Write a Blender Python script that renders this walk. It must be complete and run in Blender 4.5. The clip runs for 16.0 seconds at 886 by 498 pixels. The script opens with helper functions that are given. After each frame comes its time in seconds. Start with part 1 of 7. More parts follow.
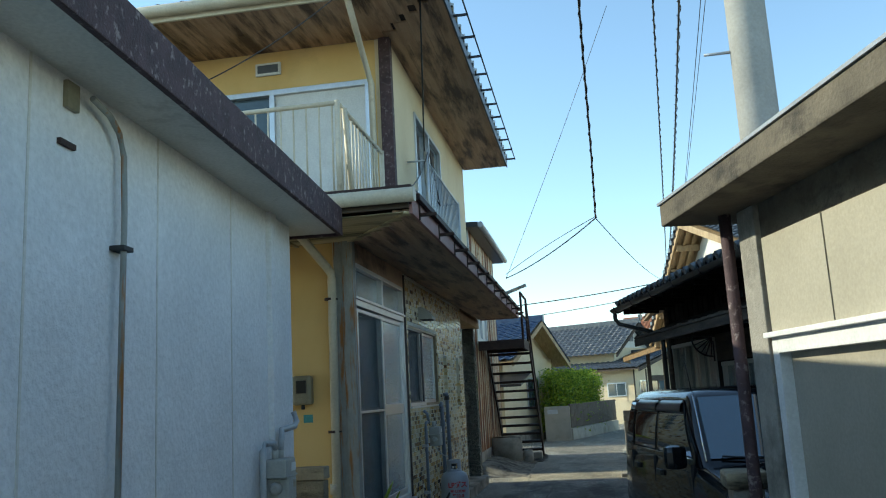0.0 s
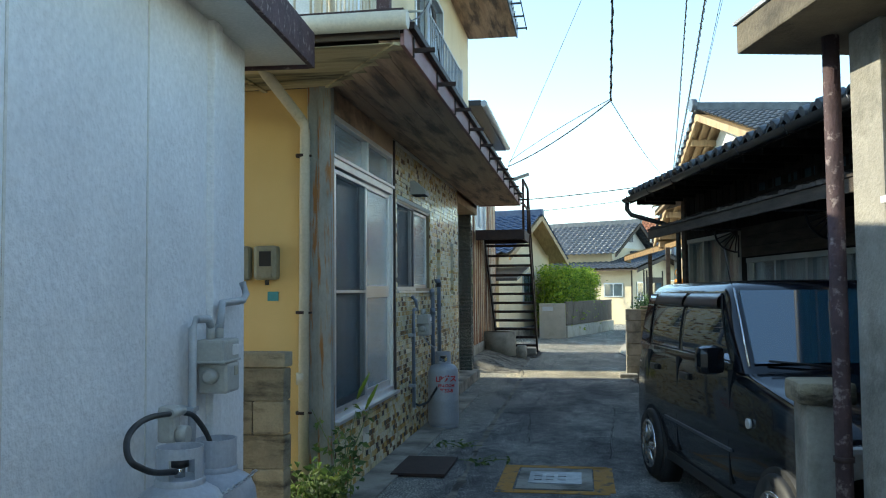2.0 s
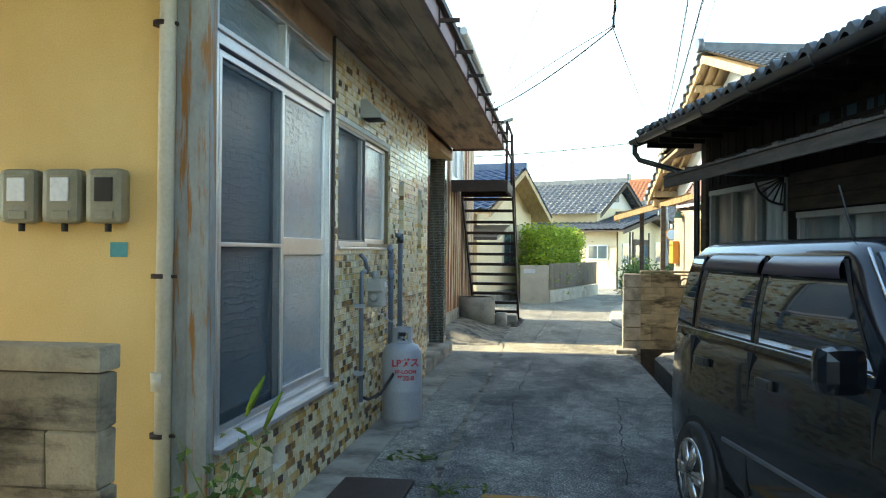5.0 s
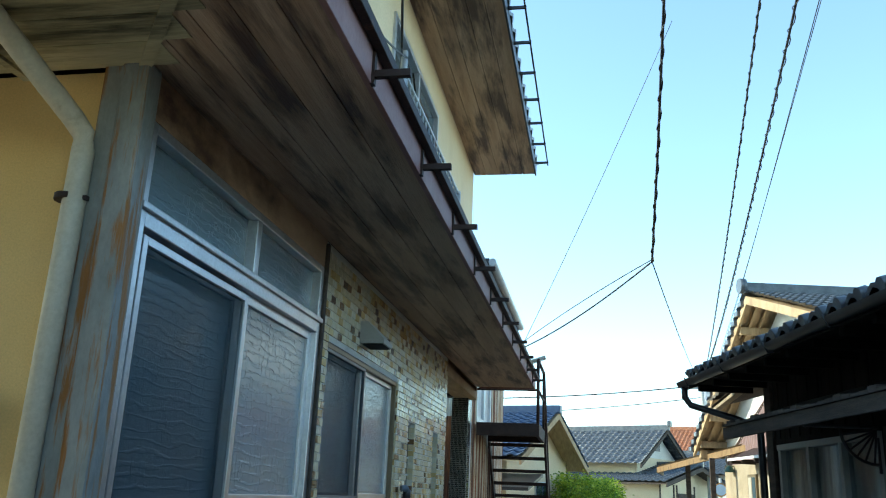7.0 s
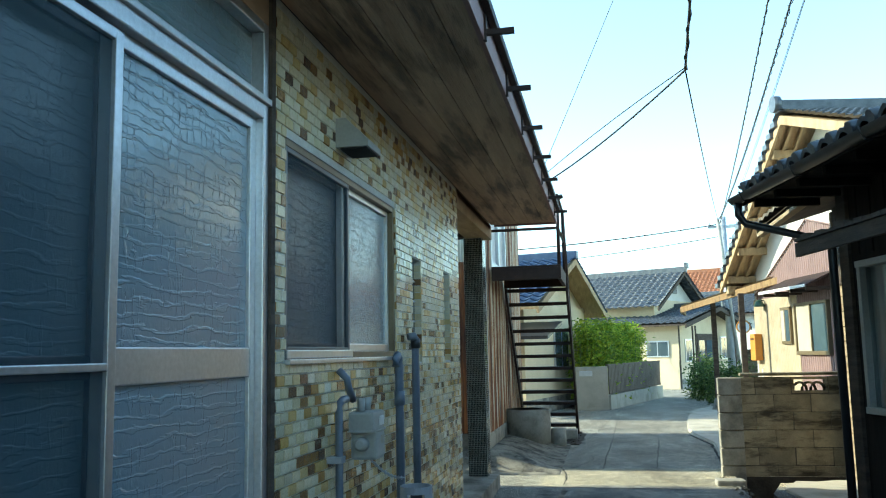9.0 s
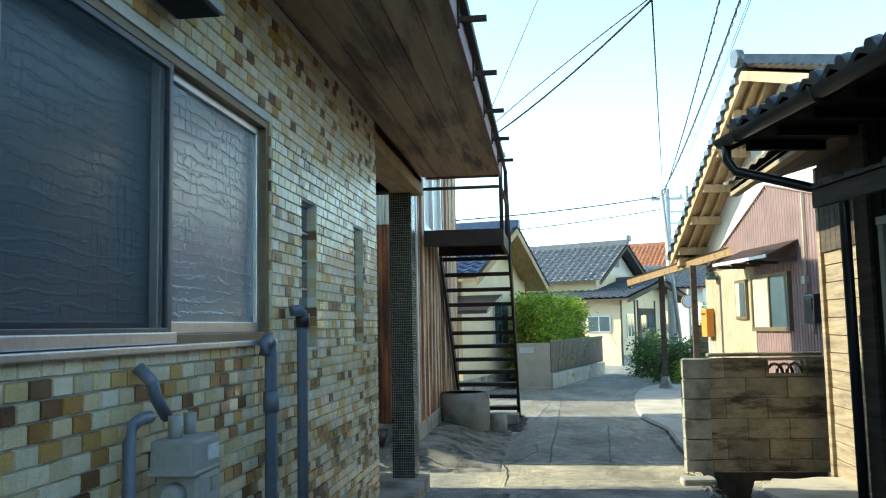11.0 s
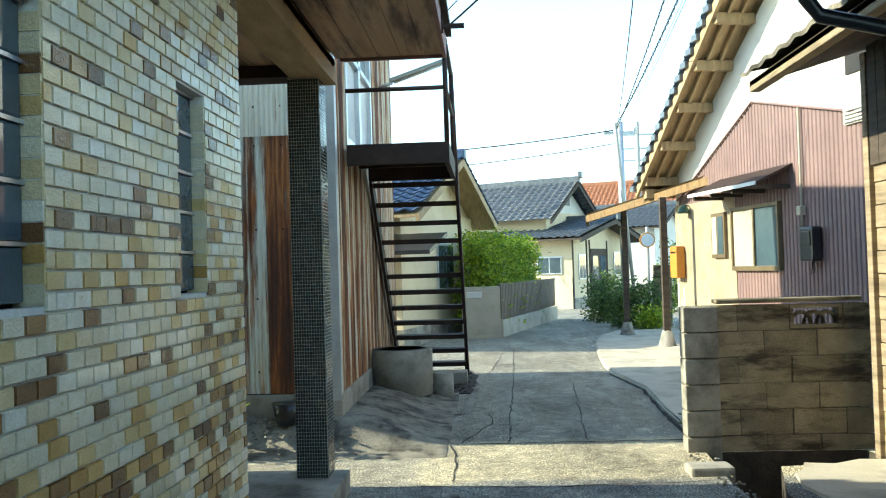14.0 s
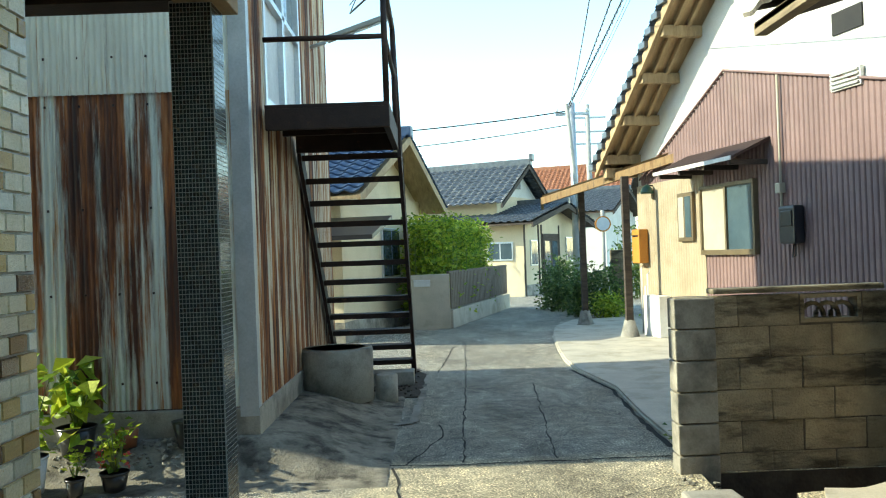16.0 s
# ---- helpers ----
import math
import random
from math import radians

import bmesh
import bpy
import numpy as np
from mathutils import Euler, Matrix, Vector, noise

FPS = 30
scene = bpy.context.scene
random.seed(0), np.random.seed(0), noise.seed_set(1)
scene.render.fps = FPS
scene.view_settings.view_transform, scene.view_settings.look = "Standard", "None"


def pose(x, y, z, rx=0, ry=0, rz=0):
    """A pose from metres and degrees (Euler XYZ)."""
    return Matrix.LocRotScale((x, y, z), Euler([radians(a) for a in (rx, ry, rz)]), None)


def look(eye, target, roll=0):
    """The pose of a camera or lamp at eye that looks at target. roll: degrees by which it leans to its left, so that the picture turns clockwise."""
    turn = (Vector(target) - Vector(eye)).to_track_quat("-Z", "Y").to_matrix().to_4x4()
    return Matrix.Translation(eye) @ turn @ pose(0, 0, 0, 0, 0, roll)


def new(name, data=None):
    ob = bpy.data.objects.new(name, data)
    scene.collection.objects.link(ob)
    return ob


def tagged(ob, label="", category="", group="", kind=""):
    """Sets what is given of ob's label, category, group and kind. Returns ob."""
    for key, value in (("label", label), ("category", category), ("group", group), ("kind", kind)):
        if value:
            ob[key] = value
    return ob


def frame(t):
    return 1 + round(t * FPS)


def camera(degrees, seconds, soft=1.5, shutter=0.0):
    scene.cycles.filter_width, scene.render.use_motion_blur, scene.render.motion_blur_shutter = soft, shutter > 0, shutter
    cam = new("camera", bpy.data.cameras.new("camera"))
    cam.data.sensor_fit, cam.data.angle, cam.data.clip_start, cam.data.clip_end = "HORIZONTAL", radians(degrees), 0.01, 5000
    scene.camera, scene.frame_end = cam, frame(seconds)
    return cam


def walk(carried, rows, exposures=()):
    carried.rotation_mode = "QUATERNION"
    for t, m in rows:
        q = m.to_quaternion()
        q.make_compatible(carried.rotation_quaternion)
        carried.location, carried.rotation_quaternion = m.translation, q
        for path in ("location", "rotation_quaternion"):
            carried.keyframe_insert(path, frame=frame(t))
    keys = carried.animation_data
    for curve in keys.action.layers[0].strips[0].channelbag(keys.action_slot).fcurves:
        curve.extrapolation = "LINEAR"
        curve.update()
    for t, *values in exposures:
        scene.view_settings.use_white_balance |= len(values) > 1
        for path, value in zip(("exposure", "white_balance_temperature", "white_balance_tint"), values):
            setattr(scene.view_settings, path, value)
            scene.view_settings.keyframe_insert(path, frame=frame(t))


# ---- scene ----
cam = camera(55.8, 16.0, soft=1.1)
PATH = [
    (0, (-0.231, -0.306, 1.54), (-0.551, 1.638, 1.888), -3.1),
    (0.5, (-0.309, -0.031, 1.521), (-0.632, 1.912, 1.867), -2.0),
    (1, (-0.364, 0.22, 1.506), (-0.685, 2.173, 1.794), -1.7),
    (1.5, (-0.388, 0.551, 1.484), (-0.712, 2.514, 1.685), -1.3),
    (2, (-0.411, 0.862, 1.444), (-0.738, 2.833, 1.546), -0.5),
    (2.5, (-0.511, 1.211, 1.43), (-0.833, 3.185, 1.421), 0.7),
    (3, (-0.522, 1.55, 1.413), (-0.838, 3.524, 1.404), 0.3),
    (5.5, (-0.68, 3.322, 1.435), (-0.952, 5.304, 1.456), 0.6),
    (6, (-0.729, 3.621, 1.474), (-1.006, 5.594, 1.649), 1.1),
    (6.5, (-0.676, 3.888, 1.528), (-0.984, 5.782, 2.092), 1.7),
    (7, (-0.657, 4.102, 1.524), (-1.011, 5.987, 2.091), 2.4),
    (7.5, (-0.733, 4.395, 1.521), (-1.084, 6.28, 2.088), 2.8),
    (8, (-0.797, 4.727, 1.483), (-1.16, 6.651, 1.893), 1.2),
    (8.5, (-0.822, 5.113, 1.487), (-1.201, 7.06, 1.744), -1.1),
    (9, (-0.913, 5.507, 1.467), (-1.288, 7.456, 1.714), -1.2),
    (9.5, (-0.972, 5.845, 1.474), (-1.328, 7.802, 1.683), -1.4),
    (10, (-0.974, 6.231, 1.48), (-1.264, 8.2, 1.683), -1.3),
    (12.5, (-1.173, 8.206, 1.507), (-1.347, 10.194, 1.646), -1.6),
    (13, (-1.178, 8.53, 1.484), (-1.271, 10.524, 1.604), -2.4),
    (13.5, (-1.151, 8.89, 1.484), (-1.252, 10.886, 1.552), -1.7),
    (14, (-1.166, 9.24, 1.469), (-1.271, 11.237, 1.515), -1.7),
    (14.5, (-1.154, 9.531, 1.468), (-1.184, 11.53, 1.498), -2.2),
    (15, (-1.112, 9.855, 1.474), (-1.141, 11.855, 1.507), -2.2),
    (15.5, (-1.129, 10.171, 1.442), (-1.164, 12.171, 1.474), -1.9),
    (16, (-1.167, 10.488, 1.453), (-1.15, 12.487, 1.464), -2.1),
]
LIGHT = [
    (0, 1.05, 6700, -4), (0.5, 1.2, 6700, -4), (1, 1.25, 6600, -4), (1.5, 1.4, 6600, -4), (2, 1.75, 6900, -1), (2.5, 2.25, 7500, 0), (3, 2.35, 7600, 0), (5.5, 2.6, 8000, 0), (6, 2.3, 7300, -5),
    (6.5, 1.75, 6700, -5), (7.5, 1.7, 6500, -5), (8, 1.65, 6300, -6), (8.5, 1.8, 6500, -9), (9, 2.0, 6700, -10), (10, 2.25, 7000, -6), (12.5, 1.55, 6600, -5), (13.5, 2.1, 6900, -6), (14.5, 2.2, 7200, -5), (16, 1.9, 7100, -8),
]
walk(cam, [(t, look(eye, target, roll)) for t, eye, target, roll in PATH], LIGHT)

# ---- light ----
SUN_FROM = Vector((-1.0, 0.03, 0.51))
world = bpy.data.worlds.new("world")
scene.world = world
world.use_nodes = True
wn = world.node_tree
sky = wn.nodes.new("ShaderNodeTexSky")
sky.sky_type = 'NISHITA'
sky.sun_disc = False
sky.air_density, sky.dust_density, sky.ozone_density = 1.0, 0.1, 2.2
sky.sun_elevation, sky.sun_rotation = radians(27), radians(-88)
wn.links.new(sky.outputs[0], wn.nodes["Background"].inputs[0])
wn.nodes["Background"].inputs[1].default_value = 0.15
sun = new("sun", bpy.data.lights.new("sun", "SUN"))
sun.data.energy, sun.data.angle, sun.data.color = 2.5, radians(0.5), (1.0, 0.93, 0.82)
sun.matrix_world = look(SUN_FROM * 30, (0, 0, 0))


# ---- materials ----
def ramp(nt, fac, stops):
    r = nt.nodes.new("ShaderNodeValToRGB")
    els = r.color_ramp.elements
    while len(els) < len(stops):
        els.new(0.5)
    for e, (p, c) in zip(els, stops):
        e.position, e.color = p, (*c, 1)
    nt.links.new(fac, r.inputs[0])
    return r.outputs[0]


def noise_tex(nt, scale, stretch=(1, 1, 1), detail=6, rough=0.6):
    tc, mp, n = nt.nodes.new("ShaderNodeNewGeometry"), nt.nodes.new("ShaderNodeMapping"), nt.nodes.new("ShaderNodeTexNoise")
    mp.inputs["Scale"].default_value = stretch
    n.inputs["Scale"].default_value, n.inputs["Detail"].default_value, n.inputs["Roughness"].default_value = scale, detail, rough
    nt.links.new(tc.outputs["Position"], mp.inputs[0])
    nt.links.new(mp.outputs[0], n.inputs[0])
    return n.outputs[0]


def mixed(nt, fac, a, b, kind='MIX'):
    m = nt.nodes.new("ShaderNodeMix")
    m.data_type, m.blend_type = 'RGBA', kind
    for sock, v in ((m.inputs[0], fac), (m.inputs[6], a), (m.inputs[7], b)):
        if isinstance(v, (int, float)):
            sock.default_value = v
        elif isinstance(v, tuple):
            sock.default_value = (*v, 1)
        else:
            nt.links.new(v, sock)
    return m.outputs[2]


def bump(nt, bsdf, height, strength, dist=0.01):
    b = nt.nodes.new("ShaderNodeBump")
    b.inputs["Strength"].default_value, b.inputs["Distance"].default_value = strength, dist
    nt.links.new(height, b.inputs["Height"])
    nt.links.new(b.outputs[0], bsdf.inputs["Normal"])


def mat(name, c1, c2, scale=3, rough=0.7, metal=0.0, bumps=0.2, fine=60, stretch=(1, 1, 1), stain=None, stain_scale=0.9, stain_at=(0.52, 0.7), coat=0.0, spec=0.5, stain_stretch=None):
    """Two tones at one scale, fine grain on top, and stains of a third colour."""
    m = bpy.data.materials.new(name)
    m.use_nodes = True
    nt = m.node_tree
    p = nt.nodes["Principled BSDF"]
    col = ramp(nt, noise_tex(nt, scale, stretch), [(0.32, c1), (0.68, c2)])
    grain = noise_tex(nt, fine, stretch, 3)
    col = mixed(nt, 0.35, col, ramp(nt, grain, [(0.3, (0.55, 0.55, 0.55)), (0.7, (1, 1, 1))]), 'MULTIPLY')
    if stain:
        f = ramp(nt, noise_tex(nt, stain_scale, stain_stretch or stretch, 8, 0.65), [(stain_at[0], (0, 0, 0)), (stain_at[1], (1, 1, 1))])
        col = mixed(nt, f, col, stain)
    nt.links.new(col, p.inputs["Base Color"])
    p.inputs["Roughness"].default_value, p.inputs["Metallic"].default_value = rough, metal
    p.inputs["Coat Weight"].default_value, p.inputs["Specular IOR Level"].default_value = coat, spec
    if bumps:
        bump(nt, p, grain, bumps)
    return m


def tint_by_piece(m, stops, island=False, keep=0.0):
    """Colours each piece of its own by chance."""
    nt = m.node_tree
    p = nt.nodes["Principled BSDF"]
    src = nt.nodes.new("ShaderNodeNewGeometry").outputs["Random Per Island"] if island else nt.nodes.new("ShaderNodeObjectInfo").outputs["Random"]
    old = p.inputs["Base Color"].links[0].from_socket
    col = ramp(nt, src, stops)
    nt.links.new(mixed(nt, 1.0, col, old, 'MULTIPLY'), p.inputs["Base Color"])
    return m


TILE_STOPS = [(0.0, (0.10, 0.042, 0.014)), (0.07, (0.24, 0.11, 0.03)), (0.14, (0.58, 0.34, 0.09)), (0.24, (0.80, 0.58, 0.25)), (0.38, (0.86, 0.71, 0.42)), (0.58, (0.84, 0.76, 0.56)), (0.80, (0.92, 0.80, 0.54)), (1.0, (0.97, 0.92, 0.76))]
M_STUCCO = mat("white stucco", (0.70, 0.70, 0.70), (0.80, 0.80, 0.80), 2, 0.9, bumps=1.0, fine=36, stain=(0.42, 0.42, 0.41), stain_scale=1.6, stain_at=(0.62, 0.85))
M_SOFFIT_W = mat("painted soffit", (0.62, 0.60, 0.54), (0.72, 0.70, 0.65), 2, 0.8, bumps=0.3, stain=(0.35, 0.33, 0.3), stain_scale=2.5, stain_at=(0.62, 0.75))
M_FASCIA = mat("brown fascia", (0.045, 0.025, 0.028), (0.09, 0.05, 0.055), 9, 0.75, bumps=0.5, fine=90, stain=(0.24, 0.19, 0.18), stain_scale=24, stain_at=(0.56, 0.66))
M_YELLOW = mat("yellow wall", (0.72, 0.47, 0.17), (0.82, 0.57, 0.24), 1.2, 0.8, bumps=0.15, fine=140, stain=(0.5, 0.34, 0.15), stain_scale=0.8, stain_at=(0.6, 0.85))
M_CREAM = mat("cream wall", (0.68, 0.55, 0.36), (0.76, 0.64, 0.44), 1.5, 0.85, bumps=0.2, stain=(0.5, 0.42, 0.3), stain_scale=1, stain_at=(0.6, 0.85))
M_SOFFIT = mat("stained soffit boards", (0.40, 0.24, 0.14), (0.62, 0.42, 0.27), 2.2, 0.5, bumps=0.35, fine=26, stretch=(6, 0.35, 1), stain=(0.085, 0.042, 0.024), stain_scale=1.7, stain_at=(0.47, 0.62), stain_stretch=(4.2, 0.55, 1))
M_SOFFIT_OLD = mat("weathered soffit boards", (0.44, 0.36, 0.20), (0.64, 0.54, 0.33), 2.2, 0.75, bumps=0.35, fine=30, stretch=(0.5, 4, 1), stain=(0.07, 0.06, 0.03), stain_scale=1.3, stain_at=(0.48, 0.64))
M_PINKSTEEL = mat("faded red steel", (0.28, 0.14, 0.13), (0.38, 0.22, 0.20), 3, 0.6, bumps=0.1, stain=(0.12, 0.06, 0.05), stain_scale=4, stain_at=(0.6, 0.75))
M_STEEL = mat("brown steel", (0.022, 0.012, 0.010), (0.048, 0.026, 0.019), 6, 0.6, bumps=0.2, stain=(0.13, 0.055, 0.028), stain_scale=8, stain_at=(0.60, 0.72), spec=0.3)
M_ALU = mat("aluminium", (0.58, 0.60, 0.63), (0.68, 0.70, 0.73), 4, 0.35, 0.85, bumps=0.05)
M_DARKALU = mat("dark sash", (0.10, 0.11, 0.13), (0.15, 0.16, 0.18), 4, 0.4, 0.5, bumps=0.05)
M_COLUMN = mat("grey steel column", (0.20, 0.21, 0.20), (0.38, 0.385, 0.36), 5, 0.55, 0.1, bumps=0.3, stretch=(1, 1, 0.5), stain=(0.30, 0.13, 0.035), stain_scale=3.4, stain_at=(0.52, 0.60), stain_stretch=(7, 7, 0.6))
M_TILE = tint_by_piece(mat("glazed brick tile", (0.88, 0.86, 0.80), (1, 1, 1), 26, 0.24, bumps=0.4, fine=150, stain=(0.62, 0.50, 0.30), stain_scale=60, stain_at=(0.60, 0.74), coat=0.25), TILE_STOPS)
M_TILE_REST = tint_by_piece(mat("glazed brick tile far", (0.88, 0.86, 0.80), (1, 1, 1), 26, 0.24, bumps=0.4, fine=150, stain=(0.62, 0.50, 0.30), stain_scale=60, stain_at=(0.60, 0.74), coat=0.25), TILE_STOPS, island=True)
LOW_STOPS = [(0.0, (0.07, 0.030, 0.012)), (0.14, (0.17, 0.075, 0.022)), (0.28, (0.44, 0.23, 0.055)), (0.42, (0.72, 0.48, 0.16)), (0.56, (0.62, 0.56, 0.40)), (0.75, (0.86, 0.72, 0.42)), (1.0, (0.90, 0.84, 0.64))]
M_TILE_LOW = tint_by_piece(mat("brown-flecked brick tile", (0.88, 0.86, 0.80), (1, 1, 1), 26, 0.24, bumps=0.4, fine=150, stain=(0.62, 0.50, 0.30), stain_scale=60, stain_at=(0.60, 0.74), coat=0.25), LOW_STOPS, island=True)
M_GROUT = mat("tile grout", (0.66, 0.63, 0.55), (0.78, 0.75, 0.66), 9, 0.95, bumps=0.2)
M_MOSAIC = tint_by_piece(mat("dark mosaic", (0.8, 0.8, 0.8), (1, 1, 1), 20, 0.15, bumps=0.1, coat=0.3), [(0, (0.012, 0.02, 0.018)), (1, (0.03, 0.045, 0.04))], island=True)
M_CONCRETE = mat("concrete", (0.30, 0.28, 0.24), (0.44, 0.41, 0.35), 2.5, 0.9, bumps=0.5, fine=70, stain=(0.10, 0.095, 0.08), stain_scale=2.6, stain_at=(0.45, 0.68))
M_BLOCK = tint_by_piece(mat("weathered concrete block", (0.30, 0.262, 0.195), (0.46, 0.405, 0.30), 7, 0.95, bumps=1.0, fine=70, stain=(0.065, 0.054, 0.038), stain_scale=4.0, stain_at=(0.48, 0.64), stain_stretch=(0.5, 0.5, 1.9)), [(0, (0.62, 0.60, 0.55)), (0.5, (0.82, 0.79, 0.72)), (1, (1, 0.96, 0.88))])
M_MORTAR = mat("dirty mortar", (0.05, 0.043, 0.033), (0.15, 0.13, 0.10), 8, 0.95, bumps=0.6)
M_APRON = mat("pale worn concrete", (0.44, 0.40, 0.33), (0.58, 0.53, 0.43), 2, 0.9, bumps=0.5, fine=60, stain=(0.28, 0.25, 0.19), stain_scale=2.2, stain_at=(0.50, 0.72))
M_ALLEY = mat("broken alley concrete", (0.16, 0.147, 0.12), (0.34, 0.31, 0.25), 5, 0.95, bumps=0.9, fine=48, stain=(0.05, 0.045, 0.037), stain_scale=3.4, stain_at=(0.47, 0.62))
M_PVC = mat("grey pipe", (0.36, 0.38, 0.40), (0.46, 0.48, 0.50), 6, 0.45, bumps=0.05)
M_PVC_BLUE = mat("blue grey pipe", (0.13, 0.16, 0.21), (0.19, 0.23, 0.29), 6, 0.4, bumps=0.05)
M_PVC_IVORY = mat("ivory downpipe", (0.55, 0.48, 0.35), (0.68, 0.61, 0.47), 4, 0.45, bumps=0.05, stain=(0.3, 0.24, 0.16), stain_scale=5, stain_at=(0.62, 0.78))
M_CYL = mat("grey cylinder paint", (0.36, 0.38, 0.42), (0.44, 0.46, 0.50), 5, 0.4, bumps=0.08, stain=(0.25, 0.18, 0.13), stain_scale=9, stain_at=(0.66, 0.78))
M_METER = mat("meter casing", (0.36, 0.36, 0.33), (0.42, 0.42, 0.39), 6, 0.5, bumps=0.08)
M_METERE = mat("olive meter casing", (0.22, 0.20, 0.13), (0.29, 0.26, 0.18), 6, 0.45, bumps=0.08)
M_RUBBER = mat("black rubber", (0.012, 0.012, 0.013), (0.025, 0.025, 0.026), 10, 0.6, bumps=0.1)
M_WHITE = mat("white paint", (0.70, 0.70, 0.68), (0.80, 0.80, 0.78), 5, 0.6, bumps=0.05)
M_PLASTER = mat("white plaster", (0.66, 0.64, 0.58), (0.76, 0.74, 0.69), 1.5, 0.9, bumps=0.15)
M_RED = mat("red paint", (0.52, 0.025, 0.03), (0.60, 0.04, 0.04), 8, 0.6, bumps=0.0)
M_TEAL = mat("teal sticker", (0.05, 0.26, 0.27), (0.08, 0.33, 0.34), 9, 0.5, bumps=0.0)
M_BLACK = mat("black panel", (0.015, 0.015, 0.016), (0.03, 0.03, 0.03), 5, 0.3, bumps=0.0)
M_DARKROOM = mat("dark interior", (0.02, 0.02, 0.022), (0.035, 0.033, 0.03), 3, 0.9, bumps=0.0)
M_CURTAIN = mat("pale curtain", (0.55, 0.56, 0.54), (0.74, 0.74, 0.70), 5, 0.9, bumps=0.2, fine=30, stretch=(1, 8, 0.4))
# Darker copy of the pale curtain: the dimness behind the screen is in its colour.
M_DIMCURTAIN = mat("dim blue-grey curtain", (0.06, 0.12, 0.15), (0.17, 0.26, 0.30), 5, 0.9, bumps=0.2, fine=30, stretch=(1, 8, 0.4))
M_WOOD = mat("light weathered wood", (0.34, 0.23, 0.12), (0.50, 0.36, 0.20), 3, 0.75, bumps=0.4, fine=30, stretch=(5, 1, 1), stain=(0.18, 0.11, 0.06), stain_scale=1.6, stain_at=(0.55, 0.75))
M_SIDING = mat("grey weathered planks", (0.22, 0.17, 0.11), (0.42, 0.33, 0.22), 2.5, 0.85, bumps=0.6, fine=24, stretch=(1, 1, 9), stain=(0.12, 0.09, 0.06), stain_scale=1.5, stain_at=(0.55, 0.75))
M_DARKWOOD = mat("charred dark boards", (0.010, 0.008, 0.007), (0.030, 0.024, 0.020), 3, 0.9, bumps=0.4, fine=24, stretch=(1, 1, 0.2), spec=0.15)
M_BROWNBOARD = mat("old brown boards", (0.045, 0.032, 0.024), (0.10, 0.075, 0.055), 3, 0.85, bumps=0.5, fine=24, stretch=(1, 1, 7))
M_ROOF_GREY = mat("grey glazed roof tile", (0.055, 0.065, 0.08), (0.12, 0.135, 0.155), 6, 0.3, bumps=0.15, stain=(0.2, 0.2, 0.2), stain_scale=3, stain_at=(0.6, 0.8))
M_ROOF_BLUE = mat("blue glazed roof tile", (0.035, 0.065, 0.125), (0.065, 0.105, 0.185), 5, 0.35, bumps=0.1)
M_ROOF_ORANGE = mat("orange roof tile", (0.28, 0.10, 0.045), (0.38, 0.16, 0.08), 5, 0.45, bumps=0.1)
M_GUTTER = mat("dark gutter", (0.016, 0.017, 0.02), (0.03, 0.03, 0.034), 6, 0.35, bumps=0.05)
M_CABLE = mat("cable sheath", (0.012, 0.012, 0.014), (0.025, 0.025, 0.027), 8, 0.5, bumps=0.0)
M_GALV = mat("galvanised steel", (0.40, 0.43, 0.46), (0.52, 0.55, 0.58), 5, 0.4, 0.4, bumps=0.05)
M_POLE = mat("pole concrete", (0.33, 0.32, 0.29), (0.43, 0.415, 0.38), 3, 0.8, bumps=0.2)
M_PINK = mat("pink corrugated siding", (0.185, 0.112, 0.104), (0.245, 0.152, 0.14), 2, 0.65, bumps=0.05, stain=(0.19, 0.13, 0.11), stain_scale=1.2, stain_at=(0.56, 0.8))
M_TAN = mat("tan corrugated siding", (0.34, 0.27, 0.17), (0.45, 0.37, 0.25), 2, 0.6, bumps=0.05, stain=(0.24, 0.17, 0.10), stain_scale=1.2, stain_at=(0.55, 0.75))
M_PANEL = mat("cream cement panel", (0.37, 0.335, 0.255), (0.45, 0.41, 0.32), 1.5, 0.7, bumps=0.1, stain=(0.32, 0.27, 0.19), stain_scale=1, stain_at=(0.6, 0.85))
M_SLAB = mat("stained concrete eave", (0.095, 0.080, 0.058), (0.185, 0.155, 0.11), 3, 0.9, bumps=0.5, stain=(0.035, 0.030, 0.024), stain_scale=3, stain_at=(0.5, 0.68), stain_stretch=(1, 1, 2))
M_CAR = mat("dark metallic car paint", (0.004, 0.005, 0.008), (0.005, 0.007, 0.010), 3, 0.2, 0.0, bumps=0.0, coat=0.55, spec=0.25)
M_CARGLASS = mat("tinted car glass", (0.006, 0.009, 0.012), (0.01, 0.014, 0.018), 3, 0.03, 0.0, bumps=0.0, spec=1.0, coat=1.0)
# Blue base paints part of the sky reflection; the high Coat IOR strengthens the rest.
M_SCREENGLASS = mat("windscreen glass", (0.020, 0.060, 0.085), (0.026, 0.070, 0.10), 3, 0.02, 0.0, bumps=0.0, spec=1.0, coat=1.0)
M_SCREENGLASS.node_tree.nodes["Principled BSDF"].inputs["Coat IOR"].default_value = 1.9
M_VISOR = mat("smoked plastic", (0.014, 0.009, 0.022), (0.022, 0.014, 0.034), 3, 0.3, 0.0, bumps=0.0, coat=0.25)
M_RUSTBOARD = mat("rusty brown boards", (0.17, 0.09, 0.035), (0.38, 0.25, 0.11), 4, 0.8, bumps=0.4, fine=30, stretch=(3, 3, 0.6), stain=(0.08, 0.045, 0.025), stain_scale=4, stain_at=(0.52, 0.66))
